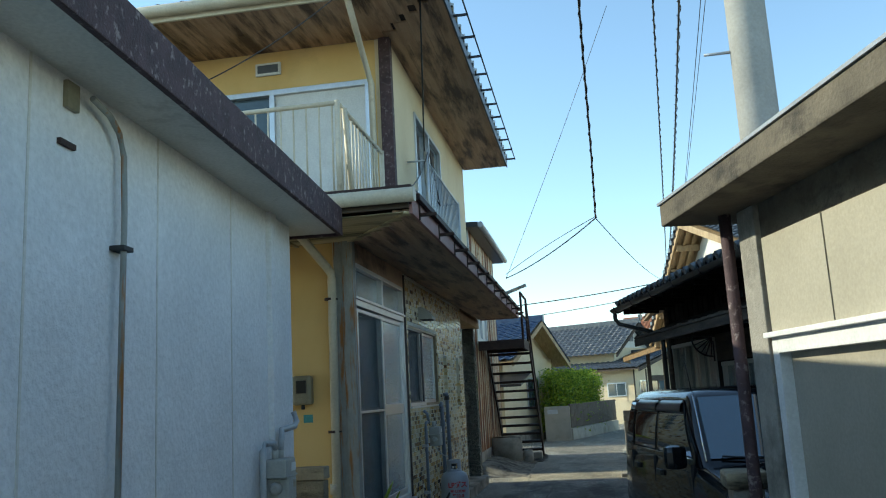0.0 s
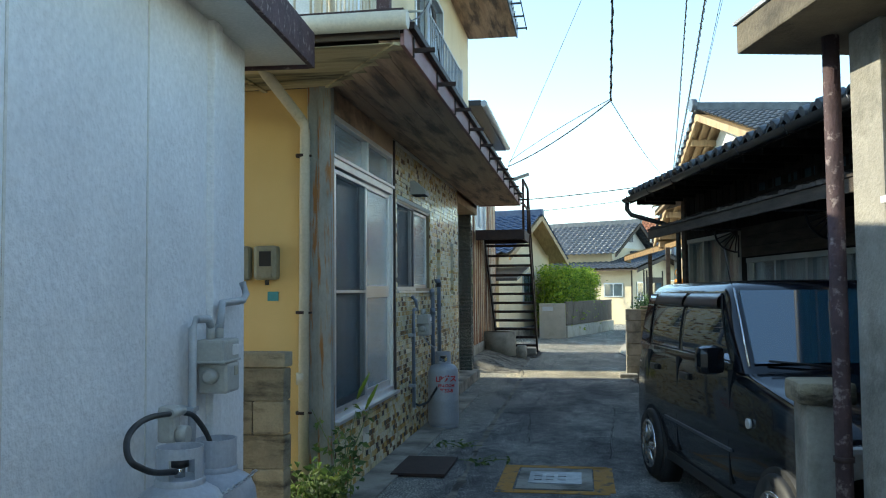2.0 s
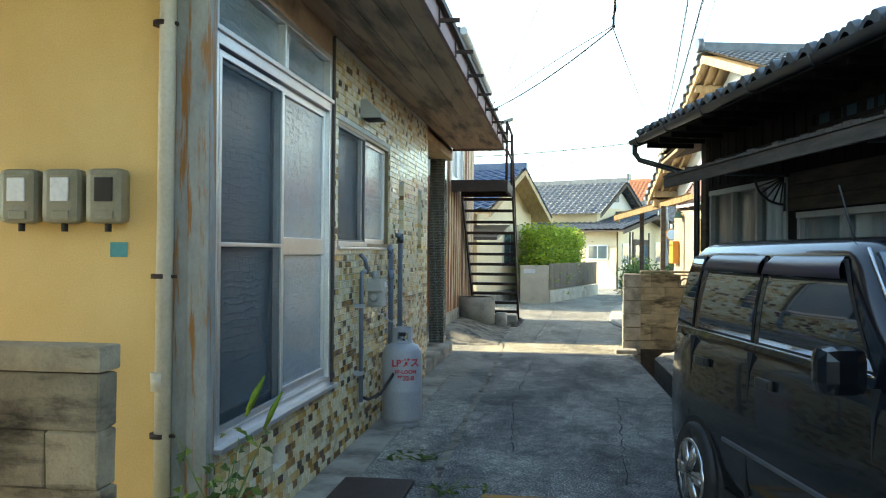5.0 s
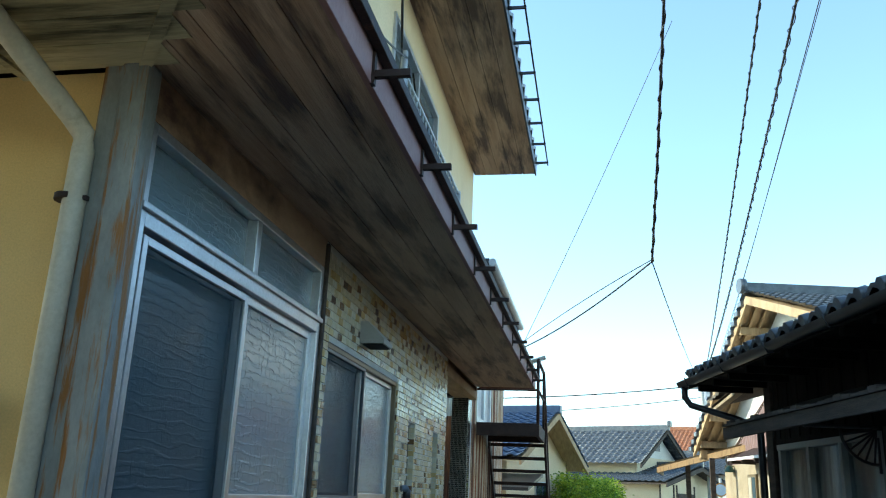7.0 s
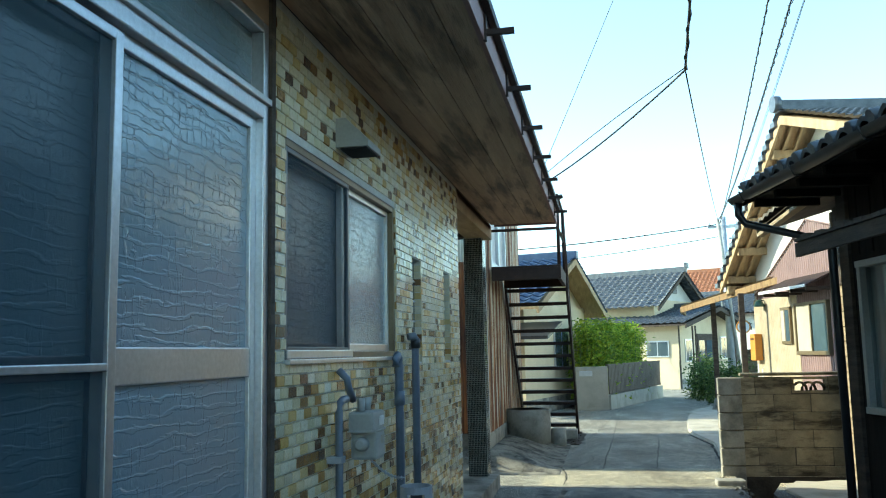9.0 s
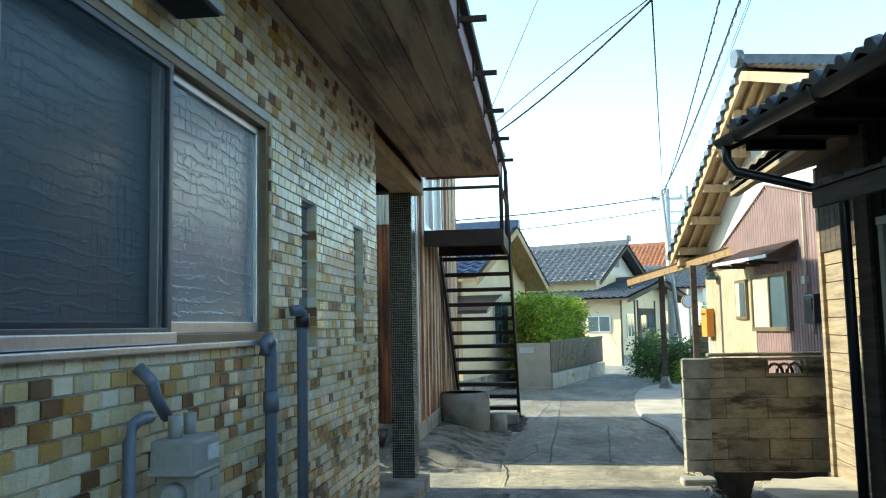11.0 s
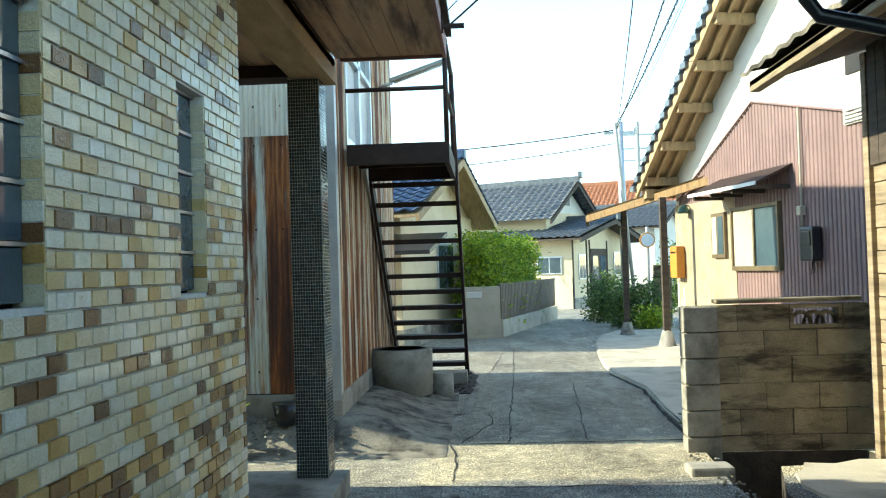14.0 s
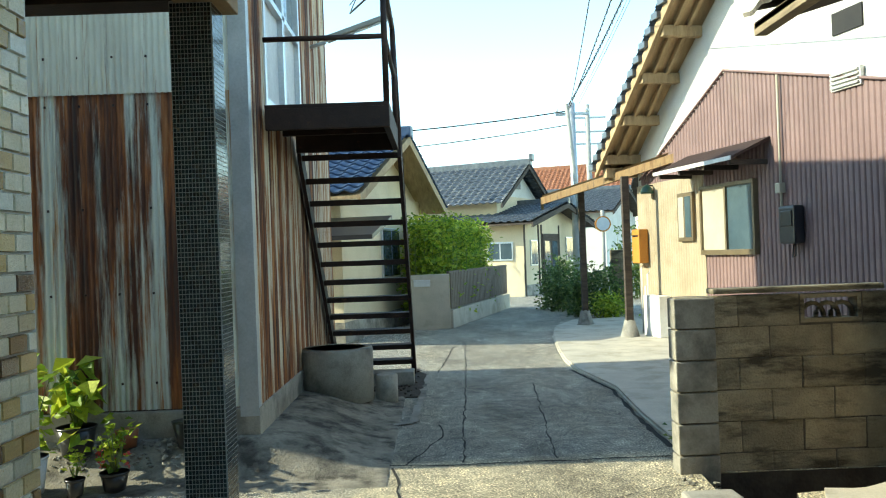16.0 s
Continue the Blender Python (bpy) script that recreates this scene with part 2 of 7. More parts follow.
M_FENCE = mat("brown fence slats", (0.11, 0.082, 0.06), (0.20, 0.155, 0.115), 4, 0.8, bumps=0.3, fine=30, stretch=(3, 3, 0.6))
M_FROSTED = mat("frosted beige pane", (0.36, 0.33, 0.26), (0.44, 0.40, 0.32), 2, 0.3, bumps=0.05)
M_CHROME = mat("bright metal", (0.62, 0.63, 0.64), (0.72, 0.73, 0.74), 5, 0.18, 0.95, bumps=0.0)
M_BRONZE = mat("bronze window frame", (0.16, 0.12, 0.07), (0.22, 0.17, 0.10), 5, 0.4, 0.3, bumps=0.05)
M_LAMPGREEN = mat("green enamel", (0.03, 0.09, 0.06), (0.05, 0.12, 0.08), 6, 0.35, bumps=0.05)
M_LENS = mat("clear lamp lens", (0.55, 0.55, 0.52), (0.68, 0.68, 0.64), 9, 0.08, 0.0, bumps=0.0, coat=1.0)
M_ORANGE = mat("orange enamel", (0.55, 0.20, 0.03), (0.65, 0.28, 0.05), 4, 0.5, bumps=0.1)
M_LEAF = tint_by_piece(mat("leaf", (0.8, 0.8, 0.8), (1, 1, 1), 30, 0.5, bumps=0.0), [(0, (0.12, 0.24, 0.025)), (0.5, (0.36, 0.50, 0.045)), (1, (0.62, 0.66, 0.08))], island=True)
M_LEAF_DARK = tint_by_piece(mat("dark leaf", (0.8, 0.8, 0.8), (1, 1, 1), 30, 0.5, bumps=0.0), [(0, (0.045, 0.09, 0.025)), (0.6, (0.11, 0.19, 0.045)), (1, (0.26, 0.33, 0.09))], island=True)
for leaf in (M_LEAF, M_LEAF_DARK):
    lt = leaf.node_tree
    pr, tr, ms = lt.nodes["Principled BSDF"], lt.nodes.new("ShaderNodeBsdfTranslucent"), lt.nodes.new("ShaderNodeMixShader")
    lt.links.new(pr.inputs["Base Color"].links[0].from_socket, tr.inputs[0])
    ms.inputs[0].default_value = 0.45
    lt.links.new(pr.outputs[0], ms.inputs[1])
    lt.links.new(tr.outputs[0], ms.inputs[2])
    lt.links.new(ms.outputs[0], lt.nodes["Material Output"].inputs[0])
M_STEM = mat("green stem", (0.10, 0.16, 0.04), (0.17, 0.22, 0.07), 9, 0.6, bumps=0.1)
M_FLOWER = mat("red flower", (0.55, 0.05, 0.05), (0.65, 0.10, 0.08), 9, 0.6, bumps=0.0)
M_SOIL = mat("dark soil", (0.035, 0.028, 0.022), (0.08, 0.065, 0.05), 8, 0.95, bumps=0.8, fine=40)
M_IRON = mat("rusty iron plate", (0.035, 0.02, 0.018), (0.06, 0.035, 0.03), 8, 0.7, 0.3, bumps=0.3)
M_COVER = mat("bare manhole steel", (0.22, 0.24, 0.26), (0.36, 0.38, 0.40), 12, 0.5, 0.5, bumps=0.2)
M_ROADPAINT = mat("orange road paint", (0.42, 0.20, 0.03), (0.55, 0.28, 0.05), 9, 0.8, bumps=0.4, stain=(0.10, 0.08, 0.06), stain_scale=9, stain_at=(0.52, 0.64))
M_CRACK = mat("crack dirt", (0.018, 0.017, 0.015), (0.035, 0.033, 0.03), 9, 1.0, bumps=0.0)
M_BLUEGLASS = mat("window glass far", (0.05, 0.08, 0.10), (0.08, 0.12, 0.14), 2, 0.06, bumps=0.0, spec=0.8)


def rust_material(name, pale, share, worn):
    """Galvanised sheet: whole strips gone to rust, and rust that runs down the rest in streaks."""
    m = bpy.data.materials.new(name)
    m.use_nodes = True
    nt = m.node_tree
    p = nt.nodes["Principled BSDF"]
    base = ramp(nt, noise_tex(nt, 3, (1, 1, 0.4)), [(0.3, tuple(c * 0.80 for c in pale)), (0.7, tuple(c * 1.12 for c in pale))])
    sheets = ramp(nt, mixed(nt, 0.22, noise_tex(nt, 5.6, (1, 1, 0.03), 1.5, 0.4), noise_tex(nt, 14, (1.8, 1.8, 0.16), 6, 0.7)), [(share - 0.035, (0, 0, 0)), (share + 0.035, (1, 1, 1))])
    streak = ramp(nt, noise_tex(nt, 12, (1.8, 1.8, 0.08), 7, 0.7), [(worn, (0, 0, 0)), (worn + 0.12, (1, 1, 1))])
    light = ramp(nt, noise_tex(nt, 6, (1.5, 1.5, 0.2), 6), [(0.35, (0.24, 0.09, 0.03)), (0.65, (0.46, 0.22, 0.07))])
    deep = ramp(nt, noise_tex(nt, 7, (1.6, 1.6, 0.14), 7, 0.65), [(0.34, (0.028, 0.011, 0.008)), (0.47, (0.10, 0.030, 0.011)), (0.58, (0.28, 0.095, 0.025)), (0.70, (0.48, 0.22, 0.07))])
    col = mixed(nt, streak, base, light)
    col = mixed(nt, sheets, col, deep)
    nt.links.new(col, p.inputs["Base Color"])
    p.inputs["Roughness"].default_value = 0.65
    bump(nt, p, noise_tex(nt, 60), 0.2)
    return m


M_RUST_LOW = rust_material("rusted corrugated sheet", (0.64, 0.68, 0.62), 0.49, 0.53)
M_RUST_SIDE = rust_material("streaked corrugated sheet", (0.66, 0.60, 0.46), 0.50, 0.46)
M_RUST_HIGH = rust_material("pale corrugated sheet", (0.68, 0.67, 0.57), 0.68, 0.56)


def ground_material():
    m = bpy.data.materials.new("asphalt lane")
    m.use_nodes = True
    nt = m.node_tree
    p = nt.nodes["Principled BSDF"]
    fine = noise_tex(nt, 75, detail=3, rough=0.8)
    patch = noise_tex(nt, 9, detail=7, rough=0.78)
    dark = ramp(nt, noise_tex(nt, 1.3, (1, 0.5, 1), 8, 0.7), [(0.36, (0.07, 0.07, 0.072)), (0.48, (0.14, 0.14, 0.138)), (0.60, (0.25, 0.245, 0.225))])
    # Pale concrete, brightened and yellowed so sunlight is partly in its colour.
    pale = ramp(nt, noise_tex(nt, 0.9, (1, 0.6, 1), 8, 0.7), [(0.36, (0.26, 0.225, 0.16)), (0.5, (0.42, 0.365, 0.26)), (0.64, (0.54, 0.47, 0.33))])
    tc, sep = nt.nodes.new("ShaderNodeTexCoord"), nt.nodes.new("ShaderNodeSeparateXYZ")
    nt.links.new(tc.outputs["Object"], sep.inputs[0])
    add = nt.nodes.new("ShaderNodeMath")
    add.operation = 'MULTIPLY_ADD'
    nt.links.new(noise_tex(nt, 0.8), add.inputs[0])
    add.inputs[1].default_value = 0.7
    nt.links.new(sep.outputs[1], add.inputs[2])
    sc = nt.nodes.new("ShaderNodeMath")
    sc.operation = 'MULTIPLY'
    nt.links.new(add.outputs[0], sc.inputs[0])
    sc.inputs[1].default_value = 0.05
    # Palest from y 15 to 16.25, painting in the sunlit strip between the buildings.
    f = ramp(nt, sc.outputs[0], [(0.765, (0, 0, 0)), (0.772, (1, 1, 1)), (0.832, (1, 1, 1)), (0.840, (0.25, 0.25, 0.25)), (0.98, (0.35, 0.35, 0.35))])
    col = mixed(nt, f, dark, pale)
    edge = nt.nodes.new("ShaderNodeMath")
    edge.operation = 'MULTIPLY_ADD'
    nt.links.new(noise_tex(nt, 2.2, (1, 0.4, 1)), edge.inputs[0])
    edge.inputs[1].default_value = 0.9
    nt.links.new(sep.outputs[0], edge.inputs[2])
    shift = nt.nodes.new("ShaderNodeMath")
    shift.operation = 'ADD'
    nt.links.new(edge.outputs[0], shift.inputs[0])
    shift.inputs[1].default_value = 1.2
    e3 = ramp(nt, shift.outputs[0], [(0.0, (1, 1, 1)), (0.12, (0, 0, 0))])
    col = mixed(nt, e3, col, mixed(nt, 0.6, col, (0.27, 0.26, 0.23)))
    stones = ramp(nt, fine, [(0.38, (0.16, 0.16, 0.17)), (0.50, (0.85, 0.85, 0.85)), (0.60, (2.6, 2.6, 2.5)), (0.68, (4.2, 4.2, 4.0))])
    col = mixed(nt, 0.85, col, ramp(nt, patch, [(0.34, (0.42, 0.42, 0.43)), (0.5, (0.95, 0.95, 0.95)), (0.64, (1.55, 1.52, 1.45))]), 'MULTIPLY')
    nt.links.new(mixed(nt, 0.95, col, stones, 'MULTIPLY'), p.inputs["Base Color"])
    p.inputs["Roughness"].default_value = 0.88
    bump(nt, p, fine, 0.9, 0.012)
    return m


M_GROUND = ground_material()


def glass_material(name, wave, rough, tint=(0.75, 0.85, 0.88), clear=1.0):
    m = bpy.data.materials.new(name)
    m.use_nodes = True
    nt = m.node_tree
    p = nt.nodes["Principled BSDF"]
    p.inputs["Base Color"].default_value = (*tint, 1)
    p.inputs["Roughness"].default_value, p.inputs["Transmission Weight"].default_value, p.inputs["IOR"].default_value = rough, clear, 1.5
    p.inputs["Specular IOR Level"].default_value = 1.0
    if wave:
        geo, mp, w = nt.nodes.new("ShaderNodeNewGeometry"), nt.nodes.new("ShaderNodeMapping"), nt.nodes.new("ShaderNodeTexWave")
        mp.inputs["Scale"].default_value = (1, 0.22, 1)
        nt.links.new(geo.outputs["Position"], mp.inputs[0])
        nt.links.new(mp.outputs[0], w.inputs[0])
        w.wave_type, w.bands_direction = 'BANDS', 'Z'
        for key, value in (("Scale", 8.0), ("Distortion", 7.0), ("Detail", 3.0), ("Detail Scale", 2.6), ("Detail Roughness", 0.6)):
            w.inputs[key].default_value = value
        lines = ramp(nt, w.outputs[1], [(0.72, (0, 0, 0)), (0.95, (1, 1, 1))])
        mq, up = nt.nodes.new("ShaderNodeMapping"), nt.nodes.new("ShaderNodeTexWave")
        mq.inputs["Scale"].default_value = (1, 1, 0.35)
        nt.links.new(geo.outputs["Position"], mq.inputs[0])
        nt.links.new(mq.outputs[0], up.inputs[0])
        up.wave_type, up.bands_direction = 'BANDS', 'Y'
        for key, value in (("Scale", 7.0), ("Distortion", 9.0), ("Detail", 3.0), ("Detail Scale", 2.2), ("Detail Roughness", 0.65)):
            up.inputs[key].default_value = value
        short = mixed(nt, 1.0, ramp(nt, up.outputs[1], [(0.80, (0, 0, 0)), (0.96, (1, 1, 1))]), ramp(nt, noise_tex(nt, 7, (1, 1, 1.6), 2), [(0.46, (0, 0, 0)), (0.54, (1, 1, 1))]), 'MULTIPLY')
        fine = noise_tex(nt, 34, (1, 2.0, 0.8), 3, 0.6)
        both = mixed(nt, 0.36, mixed(nt, 0.25, mixed(nt, 0.5, lines, short, 'ADD'), noise_tex(nt, 4, (1, 0.8, 5), 4)), fine)
        bump(nt, p, both, wave, 0.012)
    return m


M_FIGURED = glass_material("figured glass", 0.34, 0.05, (0.33, 0.46, 0.53), 0.5)
M_PANE = glass_material("clear glass", 0.0, 0.02)


def screen_material():
    m = bpy.data.materials.new("insect screen")
    m.use_nodes = True
    nt = m.node_tree
    p = nt.nodes["Principled BSDF"]
    p.inputs["Base Color"].default_value = (0.008, 0.045, 0.070, 1)
    p.inputs["Roughness"].default_value = 0.55
    t, mx = nt.nodes.new("ShaderNodeBsdfTransparent"), nt.nodes.new("ShaderNodeMixShader")
    mx.inputs[0].default_value = 0.29
    nt.links.new(t.outputs[0], mx.inputs[1])
    nt.links.new(p.outputs[0], mx.inputs[2])
    nt.links.new(mx.outputs[0], nt.nodes["Material Output"].inputs[0])
    return m


M_SCREEN = screen_material()


# ---- building helpers ----
def bx(bm, x0, y0, z0, x1, y1, z1, m=None, bev=0.0):
    """A box between two corners, moved by m, with bevelled edges."""
    t = Matrix.Translation(((x0 + x1) / 2, (y0 + y1) / 2, (z0 + z1) / 2)) @ Matrix.Diagonal((abs(x1 - x0), abs(y1 - y0), abs(z1 - z0), 1))
    vs = bmesh.ops.create_cube(bm, size=1, matrix=(m @ t) if m else t)["verts"]
    if bev:
        es = list({e for v in vs for e in v.link_edges})
        bmesh.ops.bevel(bm, geom=es, offset=bev, segments=2, affect='EDGES', profile=0.6)
    return bm


def tube(bm, pts, r, n=10, caps=True):
    """A round tube along a line of points; r may be a list."""
    pts = [Vector(p) for p in pts]
    rs = r if isinstance(r, (list, tuple)) else [r] * len(pts)
    rings = []
    for i, p in enumerate(pts):
        d = (pts[min(i + 1, len(pts) - 1)] - pts[max(i - 1, 0)]).normalized()
        a = d.cross(Vector((0, 0, 1)) if abs(d.z) < 0.9 else Vector((1, 0, 0))).normalized()
        b = d.cross(a)
        rings.append([bm.verts.new(p + rs[i] * (math.cos(2 * math.pi * k / n) * a + math.sin(2 * math.pi * k / n) * b)) for k in range(n)])
    for s, t in zip(rings, rings[1:]):
        for k in range(n):
            bm.faces.new((s[k], s[(k + 1) % n], t[(k + 1) % n], t[k])).smooth = True
    if caps and n > 2:
        bm.faces.new(rings[0][::-1])
        bm.faces.new(rings[-1])
    return bm


def spline(pts, k=6):
    """A smooth run of points through the given ones."""
    p = [Vector(q) for q in pts]
    p = [p[0] * 2 - p[1]] + p + [p[-1] * 2 - p[-2]]
    out = []
    for a, b, c, d in zip(p, p[1:], p[2:], p[3:]):
        for i in range(k):
            u = i / k
            out.append(0.5 * (2 * b + (c - a) * u + (2 * a - 5 * b + 4 * c - d) * u * u + (3 * b - a - 3 * c + d) * u ** 3))
    return out + [p[-2]]


def lathe(bm, at, prof, n=24):
    """A round body from (radius, height) pairs."""
    x, y, z = at
    return tube(bm, [(x, y, z + h) for _, h in prof], [max(r, 0.001) for r, _ in prof], n)


def prism(bm, poly, axis, a, b, m=None):
    """A polygon pushed along an axis from a to b; poly holds the two other coordinates."""
    def at(p, c):
        v = {"x": (c, p[0], p[1]), "y": (p[0], c, p[1]), "z": (p[0], p[1], c)}[axis]
        return m @ Vector(v) if m else Vector(v)
    lo, hi = [bm.verts.new(at(p, a)) for p in poly], [bm.verts.new(at(p, b)) for p in poly]
    bm.faces.new(lo)
    bm.faces.new(hi[::-1])
    for i in range(len(poly)):
        j = (i + 1) % len(poly)
        bm.faces.new((lo[j], lo[i], hi[i], hi[j]))
    bmesh.ops.recalc_face_normals(bm, faces=bm.faces)
    return bm


def mesh(name, bm, material):
    me = bpy.data.meshes.new(name)
    bm.normal_update()
    bm.to_mesh(me)
    bm.free()
    if material:
        me.materials.append(material)
    return me


def thing(name, label, category, group="", at=(0, 0, 0), rz=0, kind=""):
    ob = new(name)
    ob.matrix_world = pose(*at, 0, 0, rz)
    return tagged(ob, label, category, group, kind)


def part(name, bm, material, parent, label=""):
    """Links a bmesh as one mesh under a thing or a part, in the thing's own space."""
    ob = new(name, mesh(name, bm, material))
    ob.parent = parent
    if label:
        tagged(ob, label)
    return ob


def solo(name, bm, material, label, category, group="", kind=""):
    return tagged(new(name, mesh(name, bm, material)), label, category, group, kind)


def nb():
    return bmesh.new()


def box(x0, y0, z0, x1, y1, z1, bev=0.0, m=None):
    return bx(nb(), x0, y0, z0, x1, y1, z1, m, bev)


def wall_with_holes(bm, along, at, thick, a0, a1, z0, z1, holes, m=None):
    """A wall that runs along x or y, cut by (a, z, a, z) openings; at is its face, thick goes away from it."""
    cuts = sorted({a0, a1, *[h[0] for h in holes], *[h[2] for h in holes]})
    for p, q in zip(cuts, cuts[1:]):
        mid = (p + q) / 2
        gaps = sorted((h[1], h[3]) for h in holes if h[0] <= mid <= h[2])
        z = z0
        for g0, g1 in [*gaps, (z1, z1)]:
            if g0 - z > 0.001:
                if along == "y":
                    bx(bm, at, p, z, at + thick, q, g0, m)
                else:
                    bx(bm, p, at, z, q, at + thick, g0, m)
            z = g1
    return bm


def corrugated(bm, p0, p1, z0, z1, out, pitch=0.045, depth=0.008, slope=None, groove=False):
    """A corrugated sheet between two plan points; slope gives the top height along it."""
    p0, p1 = Vector((*p0, 0)), Vector((*p1, 0))
    n = max(4, int((p1 - p0).length / pitch * (10 if groove else 6)))
    out = Vector((*out, 0))
    prev = None
    for i in range(n + 1):
        f = i / n
        wave = math.cos(f * (p1 - p0).length / pitch * 2 * math.pi)
        q = p0.lerp(p1, f) + out * depth * (-max(0, wave) ** 4 if groove else wave)
        top = slope(f) if slope else z1
        cur = (bm.verts.new((q.x, q.y, z0)), bm.verts.new((q.x, q.y, top)))
        if prev:
            bm.faces.new((prev[0], cur[0], cur[1], prev[1])).smooth = True
        prev = cur
    return bm


def tiled_roof(bm, a, b, c, d, course=0.25, pan=0.27, lift=0.05):
    """Rows of wavy roof tiles on the quad a, b (eave) and d, c (ridge)."""
    a, b, c, d = (Vector(p) for p in (a, b, c, d))
    up = (b - a).cross(d - a).normalized()
    if up.z < 0:
        up = -up
    rows = max(1, round((d - a).length / course))
    for r in range(rows):
        f0, f1 = r / rows, min(1, (r + 1.08) / rows)
        lo = (a.lerp(d, f0), b.lerp(c, f0))
        hi = (a.lerp(d, f1), b.lerp(c, f1))
        k = max(2, round((lo[1] - lo[0]).length / pan)) * 6
        prev = None
        for i in range(k + 1):
            u = i / k
            ph = (i % 6) / 6
            w = lift * (0.5 + 0.5 * math.cos(2 * math.pi * ph)) ** 1.3
            p, q = lo[0].lerp(lo[1], u), hi[0].lerp(hi[1], u)
            cur = [bm.verts.new(p + up * (w + 0.005)), bm.verts.new(p + up * (w + 0.035)), bm.verts.new(q + up * w)]
            if prev:
                bm.faces.new((prev[0], cur[0], cur[1], prev[1]))
                bm.faces.new((prev[1], cur[1], cur[2], prev[2])).smooth = True
            prev = cur
    return bm


def leaves(bm, rng, centre, spread, count, size, droop=0.3):
    """Small folded leaves scattered in an uneven clump."""
    for _ in range(count):
        p = Vector(centre) + Vector((rng.gauss(0, spread[0]), rng.gauss(0, spread[1]), rng.gauss(0, spread[2])))
        s = size * rng.uniform(0.6, 1.3)
        m = Matrix.Translation(p) @ Euler((rng.uniform(-1, 1), rng.uniform(-1, 1), rng.uniform(0, 6.3))).to_matrix().to_4x4()
        v = [bm.verts.new(m @ Vector(q)) for q in ((0, 0, 0), (s * 0.32, s * 0.45, droop * s * 0.3), (0, s, -droop * s * 0.5), (-s * 0.32, s * 0.45, droop * s * 0.3))]
        bm.faces.new((v[0], v[1], v[2]))
        bm.faces.new((v[0], v[2], v[3]))
    return bm


def line_sag(p, q, sag, n=12):
    p, q = Vector(p), Vector(q)
    return [p.lerp(q, i / n) - Vector((0, 0, sag * 4 * (i / n) * (1 - i / n))) for i in range(n + 1)]


def lettering(name, text, size, at, rx, rz, material, parent, sx=1.0):
    cu = bpy.data.curves.new(name, 'FONT')
    cu.body, cu.size, cu.extrude, cu.align_x, cu.offset = text, size, 0.001, 'CENTER', size * 0.03
    tmp = bpy.data.objects.new(name, cu)
    scene.collection.objects.link(tmp)
    bpy.context.view_layer.update()
    dg = bpy.context.evaluated_depsgraph_get()
    me = bpy.data.meshes.new_from_object(tmp.evaluated_get(dg))
    bpy.data.objects.remove(tmp)
    me.transform(pose(*at, rx, 0, rz) @ Matrix.Diagonal((sx, 1, 1, 1)))
    me.materials.clear()
    me.materials.append(material)
    ob = new(name, me)
    ob.parent = parent
    return ob


# ---- ground ----
def ground():
    """One sheet to the horizon, with the open drain cut out of it."""
    bm = nb()
    big = [(-400, -300), (400, -300), (400, 700), (-400, 700)]
    hole = [(0.46, 15.78), (1.66, 15.78), (1.66, 15.42), (0.86, 15.30), (0.66, 14.6), (0.74, 9.6), (0.52, 9.6), (0.40, 14.9)]
    edges = []
    for loop in (big, hole):
        vs = [bm.verts.new((x, y, 0)) for x, y in loop]
        edges += [bm.edges.new((vs[i], vs[(i + 1) % len(vs)])) for i in range(len(vs))]
    bmesh.ops.triangle_fill(bm, use_beauty=True, edges=edges)
    for f in bm.faces:
        if f.normal.z < 0:
            f.normal_flip()
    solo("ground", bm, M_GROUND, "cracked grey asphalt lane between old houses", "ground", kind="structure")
    bm = nb()
    low, top = [bm.verts.new((x, y, -0.45)) for x, y in hole], [bm.verts.new((x, y, -0.004)) for x, y in hole]
    bm.faces.new(low)
    for i in range(len(hole)):
        j = (i + 1) % len(hole)
        bm.faces.new((low[i], low[j], top[j], top[i]))
    solo("drain", bm, M_SOIL, "open dark drain ditch beside the lane", "drain", kind="structure")


ground()


def ribbon(pts, w, z=0.004):
    rng = random.Random(len(pts) * 7 + int(pts[0][1] * 10))
    fine = []
    for (x0, y0), (x1, y1) in zip(pts, pts[1:]):
        k = max(2, int(math.hypot(x1 - x0, y1 - y0) / 0.12))
        fine += [(x0 + (x1 - x0) * i / k + rng.uniform(-0.015, 0.015), y0 + (y1 - y0) * i / k + rng.uniform(-0.02, 0.02)) for i in range(k)]
    fine.append(pts[-1])
    bm, prev = nb(), None
    for i, (x, y) in enumerate(fine):
        nx, ny = fine[min(i + 1, len(fine) - 1)], fine[max(i - 1, 0)]
        dx, dy = nx[0] - ny[0], nx[1] - ny[1]
        l = math.hypot(dx, dy) or 1
        h = w * rng.uniform(0.3, 1.0) / 2
        cur = (bm.verts.new((x - dy / l * h, y + dx / l * h, z)), bm.verts.new((x + dy / l * h, y - dx / l * h, z)))
        if prev:
            bm.faces.new((prev[0], prev[1], cur[1], cur[0]))
        prev = cur
    return bm


